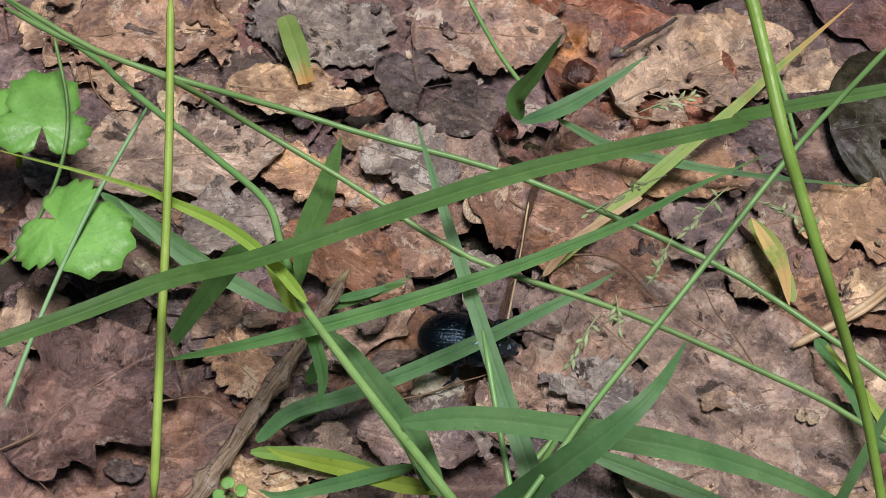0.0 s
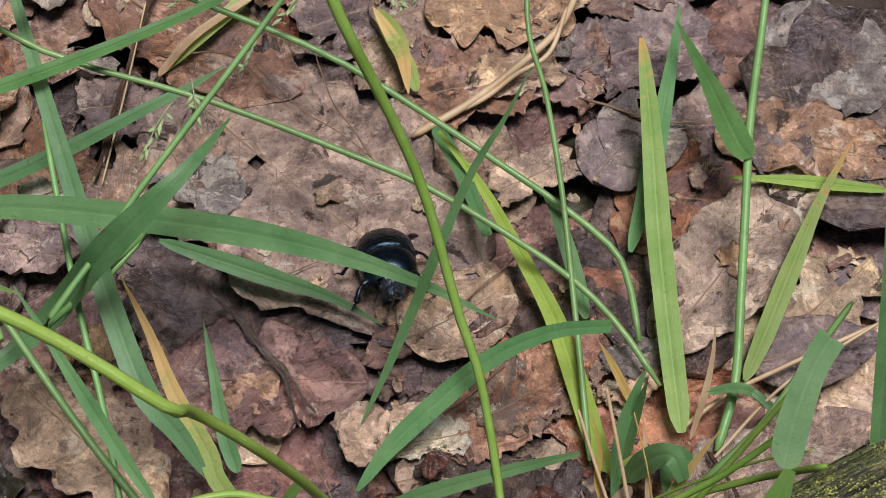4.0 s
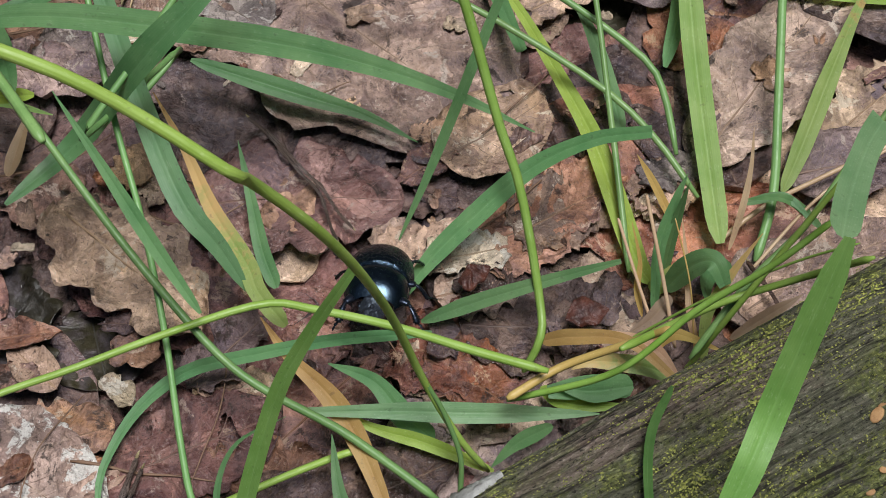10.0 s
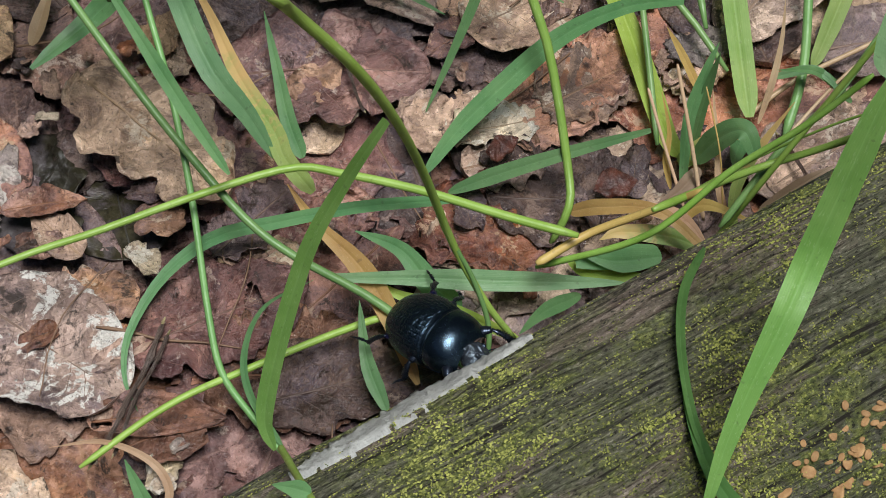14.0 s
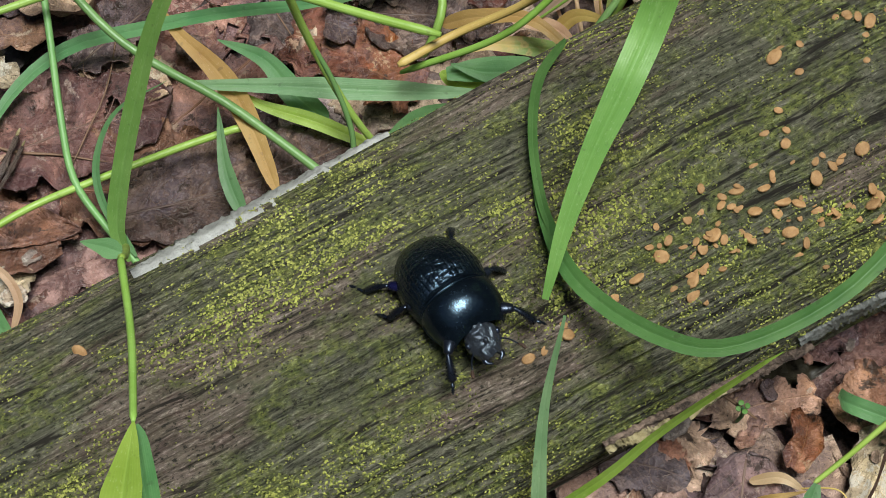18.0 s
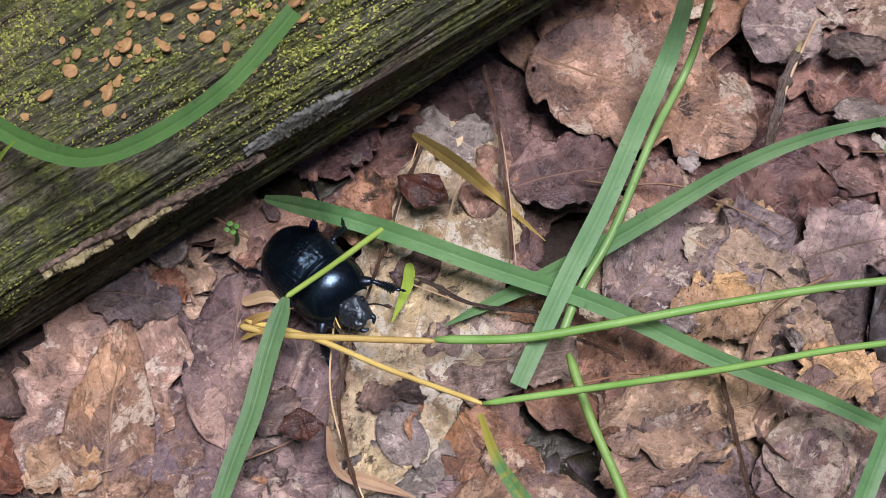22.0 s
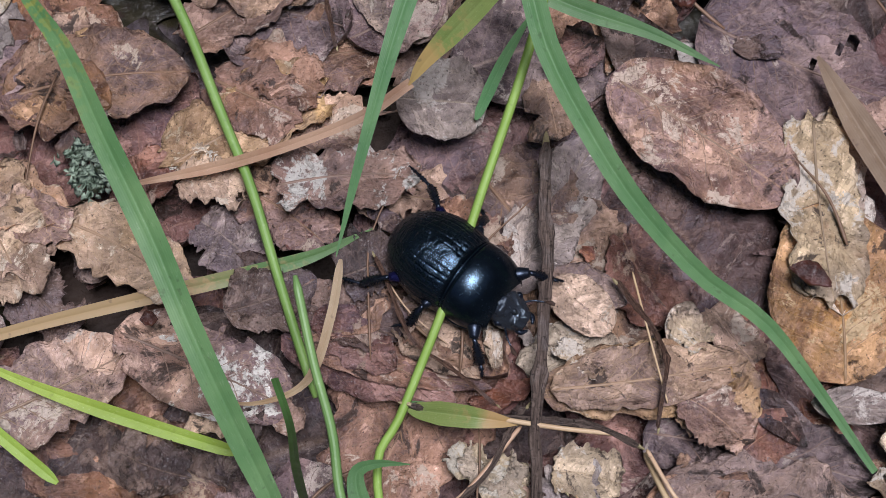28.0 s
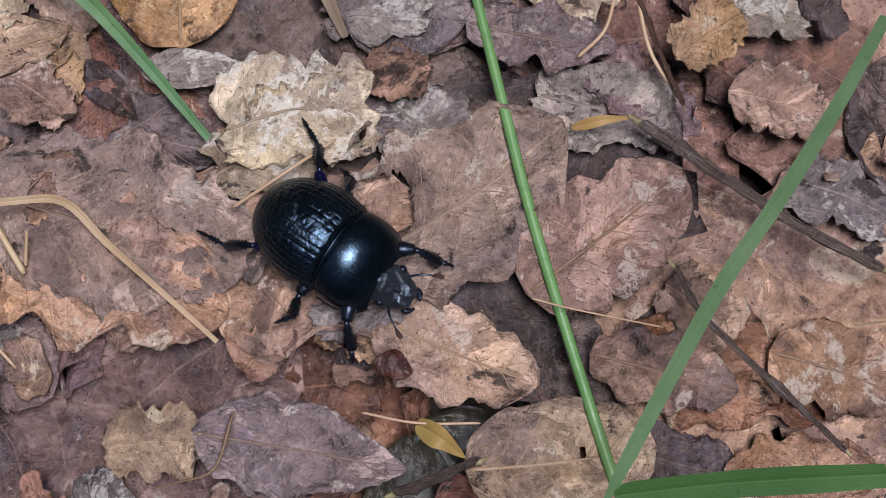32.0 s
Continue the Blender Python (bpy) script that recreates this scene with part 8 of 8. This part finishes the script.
blade(tuft, [(0.1340, 0.0220, 0.0220), (0.1330, 0.0300, 0.0340), (0.1320, 0.0400, 0.0480), (0.1310, 0.0480, 0.0580)], 0.00300, "green", base=0.3, tip=0.8)
tuft = plant("grass plant with fine green seedling blades")
blade(tuft, [(0.0990, 0.0340, 0.0040), (0.1000, 0.0380, 0.0160), (0.1010, 0.0400, 0.0240)], 0.00160, "green", base=0.9)
blade(tuft, [(0.1120, 0.0470, 0.0060), (0.1180, 0.0460, 0.0100), (0.1230, 0.0420, 0.0080)], 0.00160, "blue", base=0.6)
stem(tuft, [(0.1130, 0.0360, 0.0040), (0.1240, 0.0470, 0.0100), (0.1390, 0.0570, 0.0140)], 0.00030, 0.00026, "straw")
stem(tuft, [(0.0090, 0.0830, 0.0030), (0.0110, 0.1050, 0.0050), (0.0120, 0.1210, 0.0060)], 0.00020, 0.00017, "straw")
blade(tuft, [(0.0160, 0.1060, 0.0040), (0.0220, 0.1140, 0.0060), (0.0330, 0.1230, 0.0080)], 0.00160, "straw", base=0.8, tip=0.5)
blade(tuft, [(-0.0410, 0.1630, 0.0050), (-0.0370, 0.1530, 0.0070), (-0.0340, 0.1460, 0.0050)], 0.00443, "dry_tip", base=0.9, tip=0.7)
blade(tuft, [(0.0540, 0.1230, 0.0040), (0.0590, 0.1120, 0.0070), (0.0610, 0.1030, 0.0060)], 0.00360, "dry_half", base=0.5)
blade(tuft, [(0.0660, 0.0970, 0.0050), (0.0710, 0.0860, 0.0080), (0.0760, 0.0720, 0.0100)], 0.00280, "green", base=0.8, tip=0.6)
blade(tuft, [(-0.0680, 0.1130, 0.0080), (-0.0490, 0.1000, 0.0100), (-0.0300, 0.0910, 0.0080)], 0.00340, "green", base=0.5)
blade(tuft, [(-0.0210, 0.0960, 0.0050), (-0.0150, 0.0970, 0.0070), (-0.0080, 0.1020, 0.0060)], 0.00157, "green", base=0.6)
blade(tuft, [(-0.0310, 0.0650, 0.0060), (-0.0250, 0.0700, 0.0090), (-0.0140, 0.0750, 0.0090), (-0.0030, 0.0840, 0.0070)], 0.00291, "green", base=0.6)
blade(tuft, [(-0.0320, 0.0640, 0.0040), (-0.0200, 0.0620, 0.0080), (-0.0100, 0.0600, 0.0090), (-0.0000, 0.0580, 0.0080)], 0.00320, "fresh", base=0.6)
blade(tuft, [(-0.0240, 0.0780, 0.0050), (-0.0220, 0.0800, 0.0100), (-0.0250, 0.0830, 0.0140)], 0.00260, "deep", base=0.6)
tuft = plant("grass plant with dry fallen straw blades on the litter")
stem(tuft, [(0.1570, -0.0130, 0.0030), (0.1590, -0.0260, 0.0050), (0.1600, -0.0420, 0.0030)], 0.00010, 0.00009, "straw")
stem(tuft, [(0.1480, -0.0220, 0.0030), (0.1450, -0.0330, 0.0050), (0.1430, -0.0400, 0.0030)], 0.00010, 0.00009, "straw")
stem(tuft, [(0.1460, -0.0440, 0.0030), (0.1540, -0.0480, 0.0050), (0.1620, -0.0490, 0.0040)], 0.00010, 0.00009, "straw")
stem(tuft, [(0.1950, -0.0260, 0.0040), (0.1980, -0.0170, 0.0050), (0.2030, -0.0070, 0.0040)], 0.00023, 0.00019, "straw")
blade(tuft, [(0.1350, -0.0630, 0.0030), (0.1370, -0.0700, 0.0050), (0.1460, -0.0730, 0.0040)], 0.00110, "straw", base=0.5)
blade(tuft, [(0.1360, -0.0690, 0.0030), (0.1420, -0.0710, 0.0040), (0.1480, -0.0740, 0.0030)], 0.00110, "straw", base=0.8)
stem(tuft, [(0.1360, -0.0480, 0.0030), (0.1360, -0.0620, 0.0050), (0.1430, -0.0820, 0.0040)], 0.00015, 0.00013, "straw")
stem(tuft, [(0.1300, -0.0470, 0.0040), (0.1350, -0.0480, 0.0070), (0.1370, -0.0510, 0.0060)], 0.00013, 0.00011, "ochre")
blade(tuft, [(0.1240, -0.0490, 0.0030), (0.1270, -0.0490, 0.0060), (0.1310, -0.0480, 0.0060)], 0.00110, "ochre", base=0.6)
blade(tuft, [(0.1240, -0.0510, 0.0030), (0.1270, -0.0510, 0.0060), (0.1320, -0.0520, 0.0060)], 0.00080, "ochre", base=0.6)
blade(tuft, [(0.1240, -0.0460, 0.0030), (0.1280, -0.0460, 0.0050), (0.1320, -0.0480, 0.0040)], 0.00160, "straw", base=0.6)
stem(tuft, [(0.2180, -0.1050, 0.0040), (0.2190, -0.1140, 0.0050), (0.2200, -0.1200, 0.0040)], 0.00013, 0.00011, "straw")
stem(tuft, [(0.1900, -0.1320, 0.0040), (0.1970, -0.1280, 0.0050), (0.2040, -0.1210, 0.0040)], 0.00030, 0.00026, "straw")
stem(tuft, [(0.2170, -0.1250, 0.0030), (0.2190, -0.1320, 0.0050), (0.2220, -0.1400, 0.0040)], 0.00040, 0.00034, "straw")
stem(tuft, [(0.2220, -0.1390, 0.0030), (0.2230, -0.1360, 0.0050)], 0.00020, 0.00017, "straw")
blade(tuft, [(0.1920, -0.1180, 0.0040), (0.1990, -0.1200, 0.0060), (0.2040, -0.1210, 0.0050)], 0.00260, "dry_half", base=0.5)
stem(tuft, [(0.2010, -0.1200, 0.0050), (0.2080, -0.1220, 0.0060), (0.2140, -0.1230, 0.0050)], 0.00030, 0.00026, "straw")
stem(tuft, [(0.1900, -0.1010, 0.0030), (0.1930, -0.1070, 0.0040), (0.1970, -0.1110, 0.0030)], 0.00010, 0.00009, "straw")
stem(tuft, [(0.2430, -0.1370, 0.0040), (0.2480, -0.1350, 0.0050), (0.2540, -0.1320, 0.0040)], 0.00020, 0.00017, "straw")
stem(tuft, [(0.2790, -0.1280, 0.0040), (0.2820, -0.1260, 0.0050), (0.2840, -0.1220, 0.0040)], 0.00020, 0.00017, "straw")
stem(tuft, [(0.2860, -0.1230, 0.0040), (0.2860, -0.1290, 0.0050), (0.2880, -0.1340, 0.0040)], 0.00023, 0.00019, "straw")
stem(tuft, [(0.2520, -0.1590, 0.0040), (0.2570, -0.1610, 0.0050), (0.2630, -0.1620, 0.0040)], 0.00014, 0.00012, "straw")
blade(tuft, [(0.2570, -0.1610, 0.0040), (0.2590, -0.1630, 0.0060), (0.2610, -0.1650, 0.0040)], 0.00220, "ochre", base=0.7)
stem(tuft, [(0.2700, -0.1510, 0.0040), (0.2740, -0.1530, 0.0050), (0.2820, -0.1560, 0.0040)], 0.00010, 0.00009, "straw")
stem(tuft, [(0.2090, -0.1290, 0.0040), (0.2130, -0.1380, 0.0050), (0.2200, -0.1490, 0.0040)], 0.00020, 0.00017, "straw")
stem(tuft, [(0.2170, -0.1250, 0.0050), (0.2190, -0.1300, 0.0060), (0.2200, -0.1310, 0.0050)], 0.00025, 0.00021, "straw")
blade(tuft, [(0.2770, -0.1350, 0.0040), (0.2800, -0.1350, 0.0050), (0.2830, -0.1350, 0.0040)], 0.00110, "ochre", base=0.6)

BEETLE = [  # seconds, x, y, height of its feet, nose up, roll, heading
    (0, 0.0032, 0.0892, 0.0032, -0, 0, -1.3),
    (0.5, 0.0150, 0.0860, 0.0032, 0, 0, -10.0),
    (1, 0.0249, 0.0825, 0.0032, -2, 0, -9.3),
    (1.5, 0.0380, 0.0770, 0.0032, 0, 0, -20.0),
    (2, 0.0484, 0.0712, 0.0032, -3, 0, -21.9),
    (2.5, 0.0540, 0.0700, 0.0032, 0, 0, -42.0),
    (3, 0.0584, 0.0671, 0.0032, 28, 0, -61.1),
    (3.5, 0.0597, 0.0675, 0.0032, 28, 0, -71.9),
    (5.5, 0.0597, 0.0641, 0.0032, 23, 0, -82.1),
    (6, 0.0599, 0.0638, 0.0032, 17, 0, -86.6),
    (6.5, 0.0590, 0.0590, 0.0032, 10, 0, -78.5),
    (7, 0.0595, 0.0543, 0.0032, -10, 0, -86.2),
    (7.5, 0.0590, 0.0470, 0.0032, 0, 0, -94.6),
    (8, 0.0598, 0.0397, 0.0032, 16, 0, -100.4),
    (8.5, 0.0540, 0.0340, 0.0032, 0, 0, -113.6),
    (9, 0.0527, 0.0310, 0.0032, 35, 0, -109.4),
    (9.5, 0.0555, 0.0294, 0.0051, 36, 0, -79.4),
    (10, 0.0547, 0.0253, 0.0109, 30, 0, -94.8),
    (10.5, 0.0540, 0.0200, 0.0166, 30, 0, -103.0),
    (11, 0.0552, 0.0156, 0.0201, -4, 0, -109.4),
    (11.5, 0.0540, 0.0120, 0.0210, 0, 0, -101.9),
    (12, 0.0555, 0.0109, 0.0190, 8, 0, -100.3),
    (12.5, 0.0560, 0.0080, 0.0180, 0, 0, -100.7),
    (13, 0.0580, 0.0019, 0.0140, -5, 0, -92.4),
    (13.5, 0.0600, -0.0040, 0.0131, 12, 0, -74.2),
    (14, 0.0619, -0.0057, 0.0152, 18, 0, -35.8),
    (14.5, 0.0608, -0.0055, 0.0193, 24, 0, -41.9),
    (16.5, 0.0704, -0.0164, 0.0319, 21, 6, -35.2),
    (17, 0.0737, -0.0225, 0.0366, 25, 4, -48.4),
    (17.5, 0.0790, -0.0290, 0.0406, 4, 0, -47.7),
    (18, 0.0836, -0.0384, 0.0388, 9, 0, -55.5),
    (18.5, 0.0920, -0.0467, 0.0343, -7, 0, -37.8),
    (19, 0.1057, -0.0473, 0.0268, -7, 8, -9.2),
    (19.5, 0.1116, -0.0478, 0.0195, -16, 18, -11.8),
    (20, 0.1182, -0.0463, 0.0133, -34, 42, 12.7),
    (20.5, 0.1263, -0.0420, 0.0125, -7, 66, -3.2),
    (21, 0.1311, -0.0416, 0.0159, 0, 100, 5.0),
    (21.5, 0.1330, -0.0430, 0.0109, -3, 72, -0.2),
    (22, 0.1349, -0.0438, 0.0032, 7, 18, -46.1),
    (22.5, 0.1390, -0.0450, 0.0032, 0, 0, -31.2),
    (23, 0.1399, -0.0488, 0.0032, 16, 0, -63.0),
    (23.5, 0.1410, -0.0550, 0.0032, 0, 0, -46.5),
    (24, 0.1460, -0.0662, 0.0032, 9, 0, -44.5),
    (24.5, 0.1540, -0.0700, 0.0032, 0, 0, -33.1),
    (25, 0.1639, -0.0763, 0.0032, 4, 0, -29.8),
    (25.5, 0.1706, -0.0769, 0.0032, 0, 0, -9.7),
    (27.5, 0.1913, -0.0978, 0.0032, 1, 0, -47.7),
    (28, 0.1990, -0.1040, 0.0032, 0, 0, -42.7),
    (28.5, 0.2050, -0.1100, 0.0032, 0, 0, -44.9),
    (29, 0.2097, -0.1159, 0.0032, 1, 0, -47.7),
    (29.5, 0.2140, -0.1180, 0.0032, 0, 0, -34.6),
    (30, 0.2220, -0.1250, 0.0032, 0, 0, -49.2),
    (30.5, 0.2280, -0.1270, 0.0032, 0, 0, -30.5),
    (31, 0.2360, -0.1320, 0.0032, 0, 0, -29.9),
    (31.5, 0.2444, -0.1380, 0.0032, 13, 0, -37.7),
    (32, 0.2523, -0.1433, 0.0032, 3, 0, -44.7),
]


def motions():
    """The beetle's way, and the swing of its legs as it goes."""
    walk(beetle, [(t, pose(x, y, z) @ pose(0, 0, 0, 0, 0, turn) @ pose(0, 0, 0, roll, -up, 0)) for t, x, y, z, up, roll, turn in BEETLE])
    way = [0.0]
    for a, b in zip(BEETLE, BEETLE[1:]):
        way.append(way[-1] + math.hypot(b[1] - a[1], b[2] - a[2]) + 0.00008 * abs(b[6] - a[6]))
    for leg, rest, row, side in beetle_legs:
        phase = {"front": 0.0, "middle": 0.5, "hind": 0.1}[row] + (0.5 if side > 0 else 0.0)
        swing = {"front": 16, "middle": 18, "hind": 13}[row]
        rows = []
        for k in range(0, 161):
            t = k * 0.2
            d = float(np.interp(t, [r[0] for r in BEETLE], way)) / 0.0125 * 2 * math.pi + phase * 2 * math.pi
            rows.append((t, rest @ pose(0, 0, 0, 7 * side * max(0.0, math.cos(d)), 0, side * swing * math.sin(d))))
        walk(leg, rows)


motions()
